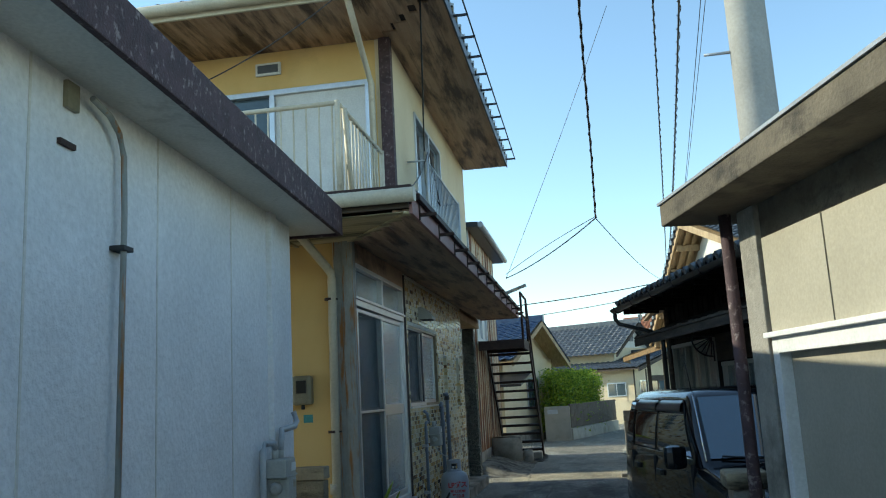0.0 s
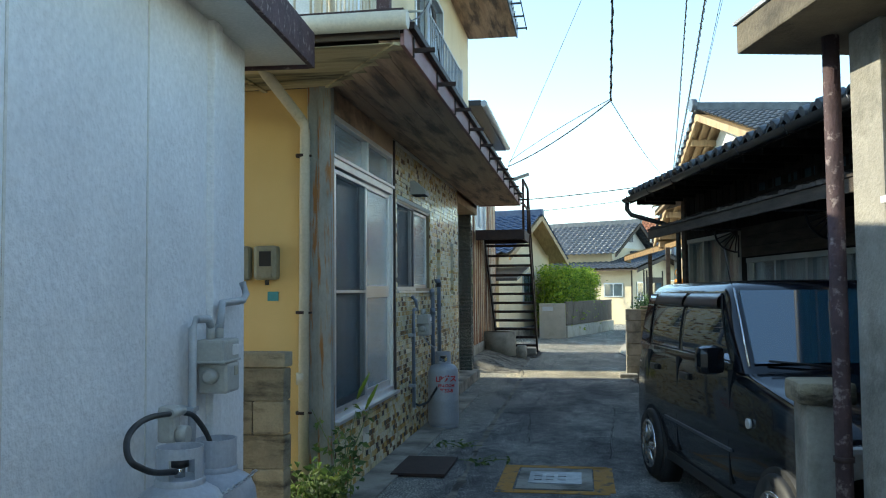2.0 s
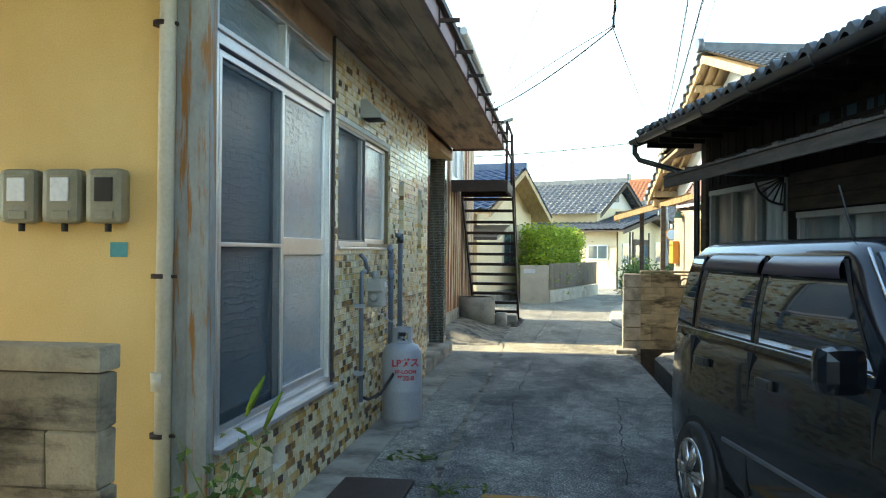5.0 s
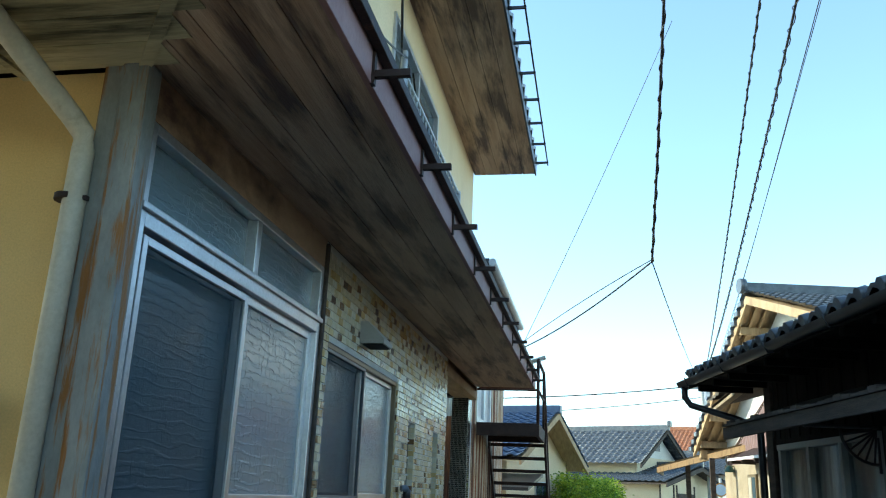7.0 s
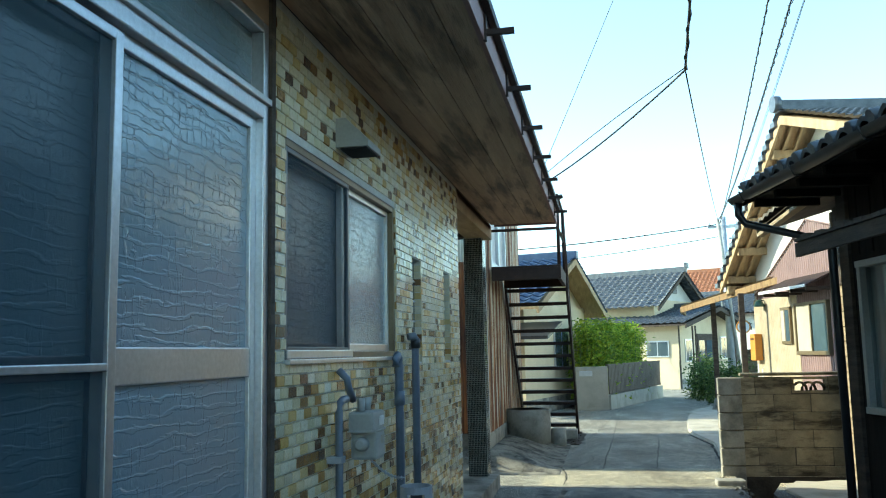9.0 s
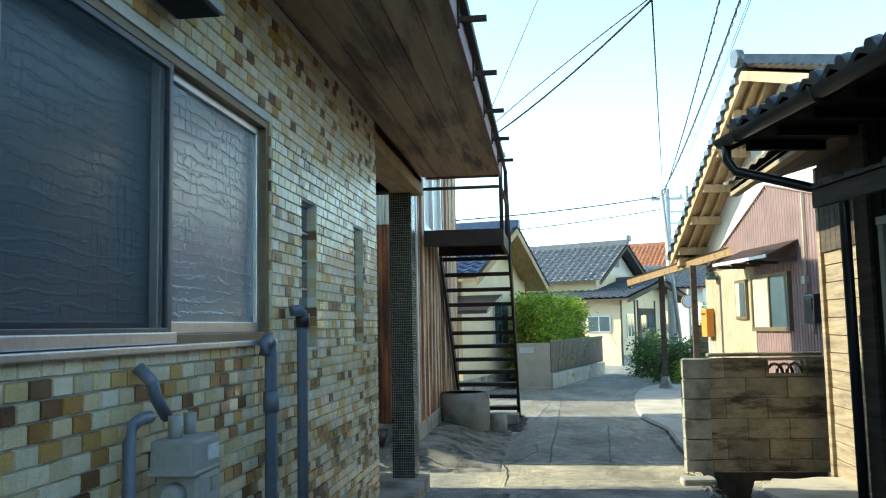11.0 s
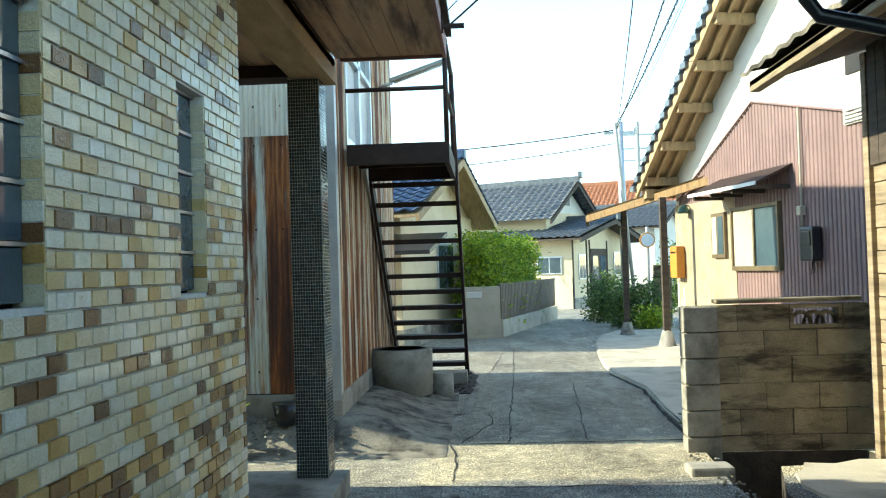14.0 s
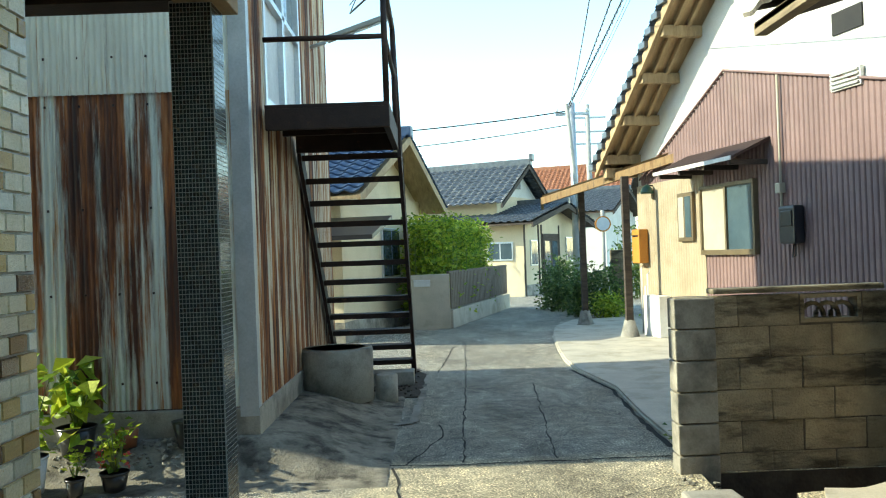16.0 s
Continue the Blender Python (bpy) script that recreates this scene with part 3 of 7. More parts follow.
for pts, w in (([(0.40, 20.5), (0.58, 19.0), (0.50, 17.6), (0.47, 16.5)], 0.10), ([(-1.03, 16.3), (-0.89, 19.8), (-0.75, 24)], 0.03), ([(-0.39, 16.3), (-0.16, 19.6)], 0.025),
               ([(-1.46, 15.0), (-1.45, 15.65), (-1.52, 16.2)], 0.035), ([(-2.0, 16.3), (-1.0, 16.22), (0.4, 16.25)], 0.05), ([(-0.5, 15.2), (0.4, 15.6)], 0.02), ([(-1.42, 16.25), (-1.15, 17.2), (-1.2, 17.6)], 0.03),
               ([(-0.95, 9.0), (-1.05, 11.0), (-0.95, 14.2)], 0.02), ([(-0.2, 8.2), (-0.05, 11.5)], 0.02), ([(-1.2, 20.7), (-0.95, 23.4), (-0.6, 24.6)], 0.03), ([(-2.1, 14.9), (-0.8, 14.85), (0.4, 14.95)], 0.03)):
    solo("crack", ribbon(pts, w * 0.6), M_CRACK, "dark crack in the lane paving", "crack", "cracks in the lane", "structure")


def concrete_apron():
    bm = nb()
    edge = [(0.50, 16.5), (0.52, 17.6), (0.60, 19.0), (0.44, 20.4), (0.44, 21.3), (0.52, 22.4), (0.72, 24.4), (1.0, 26.0), (1.5, 27.2), (2.8, 27.4), (2.8, 15.95), (0.52, 15.95)]
    prism(bm, edge, "z", -0.02, 0.045)
    bmesh.ops.bevel(bm, geom=[e for e in bm.edges if all(v.co.z > 0.04 for v in e.verts)], offset=0.02, segments=2, affect='EDGES')
    solo("pavement", bm, M_APRON, "pale concrete apron with a curved edge", "pavement", kind="structure")


concrete_apron()
solo("soil_bed", prism(nb(), [(-2.46, 19.0), (-1.40, 19.0), (-1.3, 20.5), (-1.5, 21.0), (-2.46, 21.0)], "z", -0.02, 0.012), M_SOIL, "bare dark soil under the outdoor stair", "soil", kind="structure")
solo("paving_seam", ribbon([(-1.30, 5.5), (-1.38, 8.3), (-1.40, 10.8), (-1.43, 14.7)], 0.07), M_ALLEY, "dirty mortar seam along the lane", "seam", kind="structure")
for a, b in (((-1.42, 17.7), (-1.3, 20.5)), ((-2.3, 17.35), (-1.42, 17.7))):
    solo("kerb", ribbon([a, b], 0.09, 0.014), M_CONCRETE, "low concrete edging strip", "kerb", "edging of the soil bed", "structure")


def rise(x, y):
    """How far the old paving climbs from the lane towards the shed."""
    a, b = min(1, max(0, (y - 15.9) / 0.5)), min(1, max(0, (-1.55 - x) / 0.85))
    return 0.22 * a * a * (3 - 2 * a) * b * b * (3 - 2 * b)


def shed_paving():
    rng = random.Random(17)
    bm, grid = nb(), {}
    nx, ny = 62, 66
    for i in range(nx + 1):
        for j in range(ny + 1):
            x, y = -4.6 + 3.1 * i / nx, 15.72 + 3.36 * j / ny
            edge = i in (0, nx) or j in (0, ny)
            grid[i, j] = bm.verts.new((x, y, -0.02 if edge else 0.008 + rise(x, y) + rng.uniform(0, 0.006) ))
    for i in range(nx):
        for j in range(ny):
            bm.faces.new((grid[i, j], grid[i + 1, j], grid[i + 1, j + 1], grid[i, j + 1])).smooth = True
    solo("paving_strip", bm, M_ALLEY, "broken old concrete paving that climbs to the rusty shed", "pavement", kind="structure")


shed_paving()
solo("wall_foot", box(-2.12, 6.5, -0.01, -1.86, 12.5, 0.016, 0.006), M_CONCRETE, "worn concrete strip along the tiled wall", "pavement", kind="structure")


def manhole():
    t = thing("manhole_cover", "square steel manhole cover framed by worn orange road paint", "manhole cover")
    m = pose(-0.64, 7.42, 0)
    part("frame", bx(nb(), -0.28, -0.36, 0.003, 0.28, 0.36, 0.008, m), M_CONCRETE, t)
    part("lid", bx(nb(), -0.2, -0.2, 0.006, 0.2, 0.2, 0.014, m, 0.003), M_COVER, t, "bare steel lid with raised marks")
    for i in range(3):
        for j in range(2):
            part("raised_mark", bx(nb(), -0.16 + i * 0.09, -0.1 + j * 0.12, 0.013, -0.1 + i * 0.09, -0.03 + j * 0.12, 0.018, m), M_DARKALU, t)
    for b in ((-0.42, -0.48, 0.40, -0.40), (-0.42, 0.38, 0.40, 0.46), (-0.42, -0.40, -0.30, 0.38), (0.29, -0.42, 0.44, 0.42)):
        part("painted_band", bx(nb(), b[0], b[1], 0.002, b[2], b[3], 0.0065, m), M_ROADPAINT, t, "worn orange road paint")


manhole()
plate = solo("drain_plate", box(-1.92, 7.34, 0.004, -1.49, 8.04, 0.03, 0.004), M_IRON, "rust-brown checkered iron plate over a drain", "plate")

# ---- white building ----
WB = pose(-2.12, 4.6, 0, 0, 0, 4.0)


def white_building():
    t = thing("white_building", "white stucco building with a brown-edged flat eave", "building")
    part("wall", bx(nb(), -3.2, -9.0, 0, 0, 0.39, 2.74, WB), M_STUCCO, t)
    part("pilaster", bx(nb(), -0.02, -0.13, 0, 0.035, -0.02, 2.72, WB, 0.008), M_STUCCO, t)
    for y in (-0.75, -1.65, -2.6):
        part("joint_strip", bx(nb(), -0.01, y, 0, 0.003, y + 0.012, 2.72, WB), M_SOFFIT_W, t)
    part("eave", bx(nb(), -3.2, -9.0, 2.72, 0.27, 0.68, 2.80, WB), M_SOFFIT_W, t, "pale painted soffit with chipped spots")
    part("fascia", bx(nb(), 0.27, -9.0, 2.70, 0.30, 0.70, 2.90, WB, 0.006), M_FASCIA, t, "flaking dark brown fascia board")
    part("fascia", bx(nb(), -3.2, 0.68, 2.70, 0.27, 0.71, 2.90, WB, 0.006), M_FASCIA, t)
    part("roof", bx(nb(), -3.2, -9.0, 2.80, 0.27, 0.68, 2.91, WB), M_CONCRETE, t)


    part("upper_wall", corrugated(nb(), (-2.38, -3.2), (-2.56, 2.3), 2.9, 3.66, (1, 0), 0.045, 0.008), M_YELLOW, t, "yellow corrugated upper wall")
    part("upper_core", box(-5.0, -4.0, 2.9, -2.66, 2.28, 3.66), M_CREAM, t)
    part("upper_eave", box(-5.0, -4.2, 3.66, -2.38, 2.35, 3.70), M_SOFFIT_W, t)
    part("upper_gutter", tube(nb(), [(-1.98, -4.2, 3.60), (-2.29, 2.35, 3.60)], 0.06, 12), M_GALV, t, "pale plastic eave gutter")


white_building()


def conduit():
    t = thing("conduit", "grey cable conduit with a bracket on the white wall", "pipe")
    w = lambda x, y, z: WB @ Vector((x, y, z))
    part("pipe", tube(nb(), [w(0.04, -2.07, 0), w(0.04, -2.02, 2.3), w(0.04, -2.03, 2.52), w(0.045, -2.08, 2.60), w(0.05, -2.16, 2.64), w(0.05, -2.29, 2.665)], 0.012), M_COLUMN, t)
    part("bracket", bx(nb(), 0, -2.40, 2.60, 0.02, -2.32, 2.70, WB, 0.004), M_METERE, t, "olive-brown fixing plate")
    for z in (2.15, 1.2):
        part("clip", bx(nb(), 0, -2.06, z, 0.06, -1.98, z + 0.02, WB, 0.004), M_RUBBER, t)
    part("hook_plate", bx(nb(), 0, -2.43, 2.46, 0.015, -2.33, 2.48, WB), M_IRON, t)


conduit()


def gas_meter(at, s, label):
    """A box meter with its two pipes; +x looks into the lane."""
    t = thing("gas_meter", label, "gas meter", "gas meters", at)
    part("body", bx(nb(), 0, -0.10 * s, 0.0, 0.125 * s, 0.09 * s, 0.10 * s, None, 0.012 * s), M_METER, t)
    part("bowl", bx(nb(), 0.0, -0.065 * s, -0.125 * s, 0.13 * s, 0.085 * s, 0.004 * s, None, 0.016 * s), M_METER, t)
    part("diaphragm_cap", tube(nb(), [(0.06 * s, -0.115 * s, -0.05 * s), (0.06 * s, -0.105 * s, -0.05 * s), (0.06 * s, -0.06 * s, -0.05 * s)], [0.018 * s, 0.030 * s, 0.034 * s], 18), M_METER, t)
    part("seam_flange", bx(nb(), -0.004 * s, -0.105 * s, 0.004 * s, 0.131 * s, 0.095 * s, 0.014 * s, None, 0.003), M_METER, t)
    part("dial", bx(nb(), 0.124 * s, -0.005 * s, 0.03 * s, 0.130 * s, 0.07 * s, 0.075 * s, None, 0.003), M_WHITE, t, "white counter window")
    part("dial", bx(nb(), 0.129 * s, 0.01 * s, -0.055 * s, 0.134 * s, 0.05 * s, -0.015 * s, None, 0.003), M_PANEL, t, "yellowed counter window")
    part("port", tube(nb(), [(0.05 * s, -0.05 * s, 0.09 * s), (0.05 * s, -0.05 * s, 0.16 * s)], 0.018 * s), M_METER, t)
    part("port", tube(nb(), [(0.05 * s, 0.05 * s, 0.09 * s), (0.05 * s, 0.05 * s, 0.16 * s)], 0.018 * s), M_METER, t)
    return t


def white_gas():
    w = lambda x, y, z: WB @ Vector((x, y, z))
    g = gas_meter(w(0.03, -0.235, 1.14), 1.05, "grey gas meter on the white wall")
    g.rotation_euler = (0, 0, radians(4))
    p = thing("gas_pipe", "painted grey gas pipe with elbows on the white wall", "pipe", "gas pipes")
    part("pipe", tube(nb(), [w(0.05, -0.41, 0.55), w(0.05, -0.41, 1.30), w(0.06, -0.39, 1.335), w(0.08, -0.31, 1.335), w(0.085, -0.29, 1.30)], 0.018), M_PVC, p)
    part("pipe", tube(nb(), [w(0.085, -0.185, 1.29), w(0.09, -0.18, 1.36), w(0.08, -0.14, 1.40), w(0.07, 0.17, 1.41), w(0.07, 0.22, 1.44), w(0.05, 0.22, 1.5)], 0.018), M_PVC, p)
    for y, z in ((-0.41, 0.95), (-0.41, 0.62)):
        part("clip", bx(nb(), 0.0, y - 0.03, z, 0.07, y + 0.03, z + 0.02, WB, 0.004), M_PVC, p)
    r = thing("gas_regulator", "pale grey gas regulator with two black hoses", "regulator")
    part("body", bx(nb(), 0.06, -0.78, 0.88, 0.13, -0.71, 1.02, WB, 0.018), M_METER, r)
    part("cap", tube(nb(), [w(0.13, -0.74, 0.91), w(0.17, -0.74, 0.91)], 0.034, 16), M_METER, r)
    part("stem", tube(nb(), [w(0.1, -0.74, 0.70), w(0.1, -0.74, 0.89)], 0.016), M_METER, r)
    part("inlet", tube(nb(), [w(0.12, -0.80, 0.995), w(0.12, -0.68, 0.995)], 0.02), M_METER, r)
    part("hose", tube(nb(), spline([w(0.12, -0.79, 0.995), w(0.13, -0.97, 1.01), w(0.17, -1.16, 1.015), w(0.18, -1.25, 0.99), w(0.205, -1.31, 0.955), w(0.23, -1.33, 0.925), w(0.24, -1.29, 0.90), w(0.25, -1.21, 0.868), w(0.26, -1.07, 0.84)]), 0.0105), M_RUBBER, r, "black rubber hose")
    part("hose", tube(nb(), spline([w(0.12, -0.68, 0.985), w(0.15, -0.63, 0.96), w(0.19, -0.585, 0.87), w(0.21, -0.57, 0.77)]), 0.0105), M_RUBBER, r, "black rubber hose")


white_gas()


def gas_cylinder(at, h, rad, label, collar=True, rz=0):
    """A steel cylinder with a foot ring, a shoulder and a cut-away valve guard."""
    t = thing("gas_cylinder", label, "gas cylinder", "gas cylinders", at, rz)
    body = h - 0.125
    prof = [(rad * 0.92, 0.035), (rad, 0.07), (rad, body * 0.42), (rad * 1.012, body * 0.43), (rad, body * 0.44), (rad, body * 0.82), (rad * 0.96, body * 0.90), (rad * 0.82, body * 0.96), (rad * 0.5, body), (rad * 0.2, body * 1.01)]
    part("body", lathe(nb(), (0, 0, 0), prof, 32), M_CYL, t)
    part("foot_ring", lathe(nb(), (0, 0, 0), [(rad * 0.86, 0), (rad * 0.9, 0.0), (rad * 0.9, 0.05), (rad * 0.86, 0.05)], 32), M_CYL, t)
    bm = nb()
    n, r = 28, rad * 0.50
    for i in range(n):
        a0, a1 = 2 * math.pi * i / n, 2 * math.pi * (i + 1) / n
        z0, z1 = (body * 0.985, h) if i % 14 > 4 else (h - 0.035, h)
        q = [(r * math.cos(a), r * math.sin(a)) for a in (a0, a1)]
        q2 = [(x * 0.95, y * 0.95) for x, y in q]
        vs = [bm.verts.new((*p, z)) for z in (z0, z1) for p in (q[0], q[1], q2[1], q2[0])]
        for f in ((0, 1, 5, 4), (2, 3, 7, 6), (4, 5, 6, 7), (3, 2, 1, 0), (0, 4, 7, 3), (1, 2, 6, 5)):
            bm.faces.new([vs[k] for k in f])
    part("valve_guard", bm, M_CYL, t)
    part("guard_ring", lathe(nb(), (0, 0, 0), [(r * 1.02, body * 0.985), (r * 1.06, body * 0.99), (r * 1.06, body * 1.02), (r * 1.02, body * 1.025)], 28), M_CYL, t)
    v = part("valve", tube(nb(), [(0, 0, body), (0, 0, h - 0.05)], 0.018), M_CHROME, t, "brass and steel valve")
    part("hand_wheel", tube(nb(), [(0, 0, h - 0.07), (0, 0, h - 0.045)], 0.03, 14), M_RUBBER, v)
    return t


c1 = gas_cylinder(WB @ Vector((0.26, -1.03, 0)), 0.92, 0.16, "grey steel gas cylinder chained to the white wall", rz=-91)
c2 = gas_cylinder(WB @ Vector((0.22, -0.58, 0)), 0.87, 0.16, "taller grey gas cylinder with faint pink marks", rz=20)


def chain(pts, label):
    t = thing("chain", label, "chain")
    bm = nb()
    for i, (p, q) in enumerate(zip(pts, pts[1:])):
        d = (q - p)
        mid, side = (p + q) / 2, (Vector((0, 0, 1)) if i % 2 else d.cross(Vector((0, 0, 1))).normalized())
        ring = [mid + d * 0.68 * math.cos(a) + side * 0.008 * math.sin(a) for a in [2 * math.pi * k / 8 for k in range(9)]]
        tube(bm, ring, 0.0025, 4, False)
    tagged(part("chain_link", bm, M_GALV, t), kind="stuff")


chain([WB @ Vector((0.36, -1.55 + 0.028 * i, 0.83 - 0.0075 * i + 0.00013 * i * i)) for i in range(38)], "steel chain strung across the gas cylinders")

# ---- block pier in front of the yellow wall ----
def block_piece(l, h, d, seed):
    rng = random.Random(seed)
    bm = box(0, 0, 0, l, d, h)
    bmesh.ops.bevel(bm, geom=bm.edges[:], offset=0.006, segments=1, affect='EDGES')
    for v in bm.verts:
        v.co += Vector((rng.uniform(-1, 1), rng.uniform(-1, 1), rng.uniform(-1, 1))) * 0.0035
    return mesh("block", bm, M_BLOCK)


B_FULL = [block_piece(0.394, 0.195, 0.12, i) for i in range(4)]
B_HALF = [block_piece(0.194, 0.195, 0.12, i + 9) for i in range(2)]


def block_wall(t, m, length, rows, skip=(), holes=()):
    """Courses of concrete blocks in running bond, mortar set back behind them."""
    core = part("mortar", wall_with_holes(nb(), "x", 0.008, 0.104, 0.012, length - 0.02, 0, rows * 0.2 - 0.01, holes, m), M_MORTAR, t)
    for r in range(rows):
        x, k = 0.0, r
        if r % 2:
            x = 0.2
            o = new("block", B_HALF[r % 2])
            o.parent, o.matrix_local = core, m @ Matrix.Translation((0, 0, r * 0.2))
        while x < length - 0.1:
            data = B_FULL[(k * 3 + r) % 4] if length - x > 0.3 else B_HALF[k % 2]
            if (r, round(x, 1)) not in skip:
                o = new("block", data)
                o.parent, o.matrix_local = core, m @ Matrix.Translation((x, 0.004 * math.sin(k * 5 + r * 3), r * 0.2))
            x, k = x + 0.4, k + 1


pier = thing("block_screen_wall", "short stained concrete-block wall against the yellow house", "wall")
block_wall(pier, pose(-2.97, 5.66, 0), 0.8, 5)
part("coping", box(-2.98, 5.65, 1.0, -2.165, 5.79, 1.09, 0.012), M_BLOCK, pier, "dark weathered top course")

# ---- the tiled house ----
W = -2.13
house = thing("house", "two-storey house with glazed brick tiles, yellow render and deep wooden eaves", "house")
HOLES = [(8.58, 1.45, 10.34, 2.34), (10.76, 1.41, 11.02, 2.09), (11.83, 1.41, 12.08, 2.09), (7.30, 0.23, 7.52, 0.37), (9.26, 0.23, 9.48, 0.37), (6.47, 0.55, 8.38, 2.88)]
tile_wall = part("tiled_wall", wall_with_holes(nb(), "y", W - 0.006, -0.16, 6.45, 12.5, 0, 2.88, HOLES), M_GROUT, house, "wall of cream and brown glazed brick tiles")
part("tiled_end", box(W - 0.7, 12.5, 0, W - 0.006, 12.51, 2.88), M_GROUT, house)
part("front_wall", box(-7.0, 6.45, 0.22, -2.275, 6.6, 2.88), M_YELLOW, house, "smooth yellow rendered wall")
part("base_board", box(-7.0, 6.43, 0, -2.275, 6.6, 0.22), M_BROWNBOARD, house)
part("back_wall", box(-7.15, 6.45, 0, -7.0, 15.0, 5.5), M_CREAM, house)
part("far_wall", box(-7.0, 12.36, 0, -2.3, 12.5, 2.88), M_CREAM, house)
# Unseen rear block, added to y 15 to set the lane's shadow edge.
part("unseen_shade_wing", box(-7.0, 12.5, 0, -4.6, 15.0, 2.95), M_CREAM, house)
part("room_floor", box(-7.0, 6.6, 0.3, -2.3, 12.36, 0.5), M_BROWNBOARD, house)
col = nb()
bx(col, -2.275, 6.40, 0.02, -2.20, 6.50, 2.88)
bx(col, -2.205, 6.385, 0.02, -2.105, 6.475, 2.88, None, 0.012)
part("corner_column", col, M_COLUMN, house, "grey steel corner column with rust streaks")
part("lintel_board", box(-2.17, 6.47, 2.71, -2.12, 8.40, 2.88, 0.004), M_SOFFIT, house, "stained wooden lintel board")
part("jamb_strip", box(-2.16, 8.375, 0.5, -2.105, 8.415, 2.85, 0.004), M_BROWNBOARD, house)


def pane_slab(y0, z0, y1, z1, x, th=0.005):
    return box(x - th, y0, z0, x, y1, z1)


def sash(parent, y0, z0, y1, z1, x, bar, metal, glass, mid=None, depth=0.03):
    """One sliding leaf: four bars and its pane."""
    s = part("sash", nb(), metal, parent)
    bm = nb()
    bx(bm, x - depth, y0, z0, x, y0 + bar, z1, None, 0.004)
    bx(bm, x - depth, y1 - bar, z0, x, y1, z1, None, 0.004)
    bx(bm, x - depth, y0 + bar, z0, x, y1 - bar, z0 + bar * 1.3, None, 0.004)
    bx(bm, x - depth, y0 + bar, z1 - bar, x, y1 - bar, z1, None, 0.004)
    if mid:
        bx(bm, x - depth, y0 + bar, mid[0], x, y1 - bar, mid[1], None, 0.004)
    s.data = mesh("sash", bm, metal)
    for a, b in ([(z0 + bar * 1.3, mid[0]), (mid[1], z1 - bar)] if mid else [(z0 + bar * 1.3, z1 - bar)]):
        o = part("pane", pane_slab(y0 + bar, a, y1 - bar, b, x - depth * 0.5), glass, parent)
        o.visible_shadow = False
    return s


def curtain(parent, y0, z0, y1, z1, x, material, amp=0.012, pitch=0.09):
    bm, prev, n = nb(), None, int((y1 - y0) / pitch * 8)
    for i in range(n + 1):
        y = y0 + (y1 - y0) * i / n
        q = x + amp * math.sin(y / pitch * 6.28) + amp * 0.6 * math.sin(y * 17)
        cur = [bm.verts.new((q + dx, y, z)) for dx in (0, -0.004) for z in (z0, z1)]
        if prev:
            bm.faces.new((prev[0], cur[0], cur[1], prev[1])).smooth = True
            bm.faces.new((prev[3], cur[3], cur[2], prev[2])).smooth = True
        prev = cur
    return part("curtain", bm, material, parent)


def big_door():
    d = part("sliding_door", nb(), M_ALU, house, "aluminium sliding door with figured glass and a transom")
    bm = nb()
    x = W + 0.012
    for y0, z0, y1, z1 in ((6.475, 0.55, 6.52, 2.71), (8.33, 0.55, 8.375, 2.71), (6.52, 0.545, 8.33, 0.60), (6.52, 2.67, 8.33, 2.71), (6.52, 2.34, 8.33, 2.42), (7.43, 2.42, 7.48, 2.67)):
        bx(bm, x - 0.11, y0, z0, x, y1, z1, None, 0.005)
    bx(bm, x - 0.02, 6.46, 0.53, x + 0.05, 8.40, 0.555, None, 0.005)
    bx(bm, x - 0.02, 6.475, 2.395, x + 0.015, 8.375, 2.42, None, 0.004)
    d.data = mesh("sliding_door", bm, M_ALU)
    for a, b in ((6.52, 7.43), (7.48, 8.33)):
        o = part("transom_pane", pane_slab(a, 2.42, b, 2.67, x - 0.05), M_FIGURED, d)
        o.visible_shadow = False
    sash(d, 7.40, 0.60, 8.33, 2.34, x - 0.03, 0.045, M_ALU, M_FIGURED, (1.40, 1.50))
    sash(d, 6.53, 0.60, 7.46, 2.34, x - 0.07, 0.045, M_DARKALU, M_FIGURED, (1.42, 1.48))
    s = part("screen_frame", nb(), M_ALU, d, "insect screen leaf")
    bm = nb()
    for y0, z0, y1, z1 in ((6.535, 0.60, 6.565, 2.32), (7.39, 0.60, 7.425, 2.32), (6.565, 0.60, 7.39, 0.63), (6.565, 2.29, 7.39, 2.32), (6.565, 1.44, 7.39, 1.46)):
        bx(bm, x - 0.028, y0, z0, x - 0.004, y1, z1, None, 0.003)
    s.data = mesh("screen_frame", bm, M_ALU)
    part("mesh_screen", box(x - 0.018, 6.56, 0.62, x - 0.016, 7.40, 2.30), M_SCREEN, d)
    curtain(d, 7.3, 0.6, 8.36, 2.7, x - 0.20, M_CURTAIN)
    curtain(d, 6.5, 2.38, 7.3, 2.7, x - 0.20, M_CURTAIN)
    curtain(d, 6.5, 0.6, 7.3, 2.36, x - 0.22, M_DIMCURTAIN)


big_door()


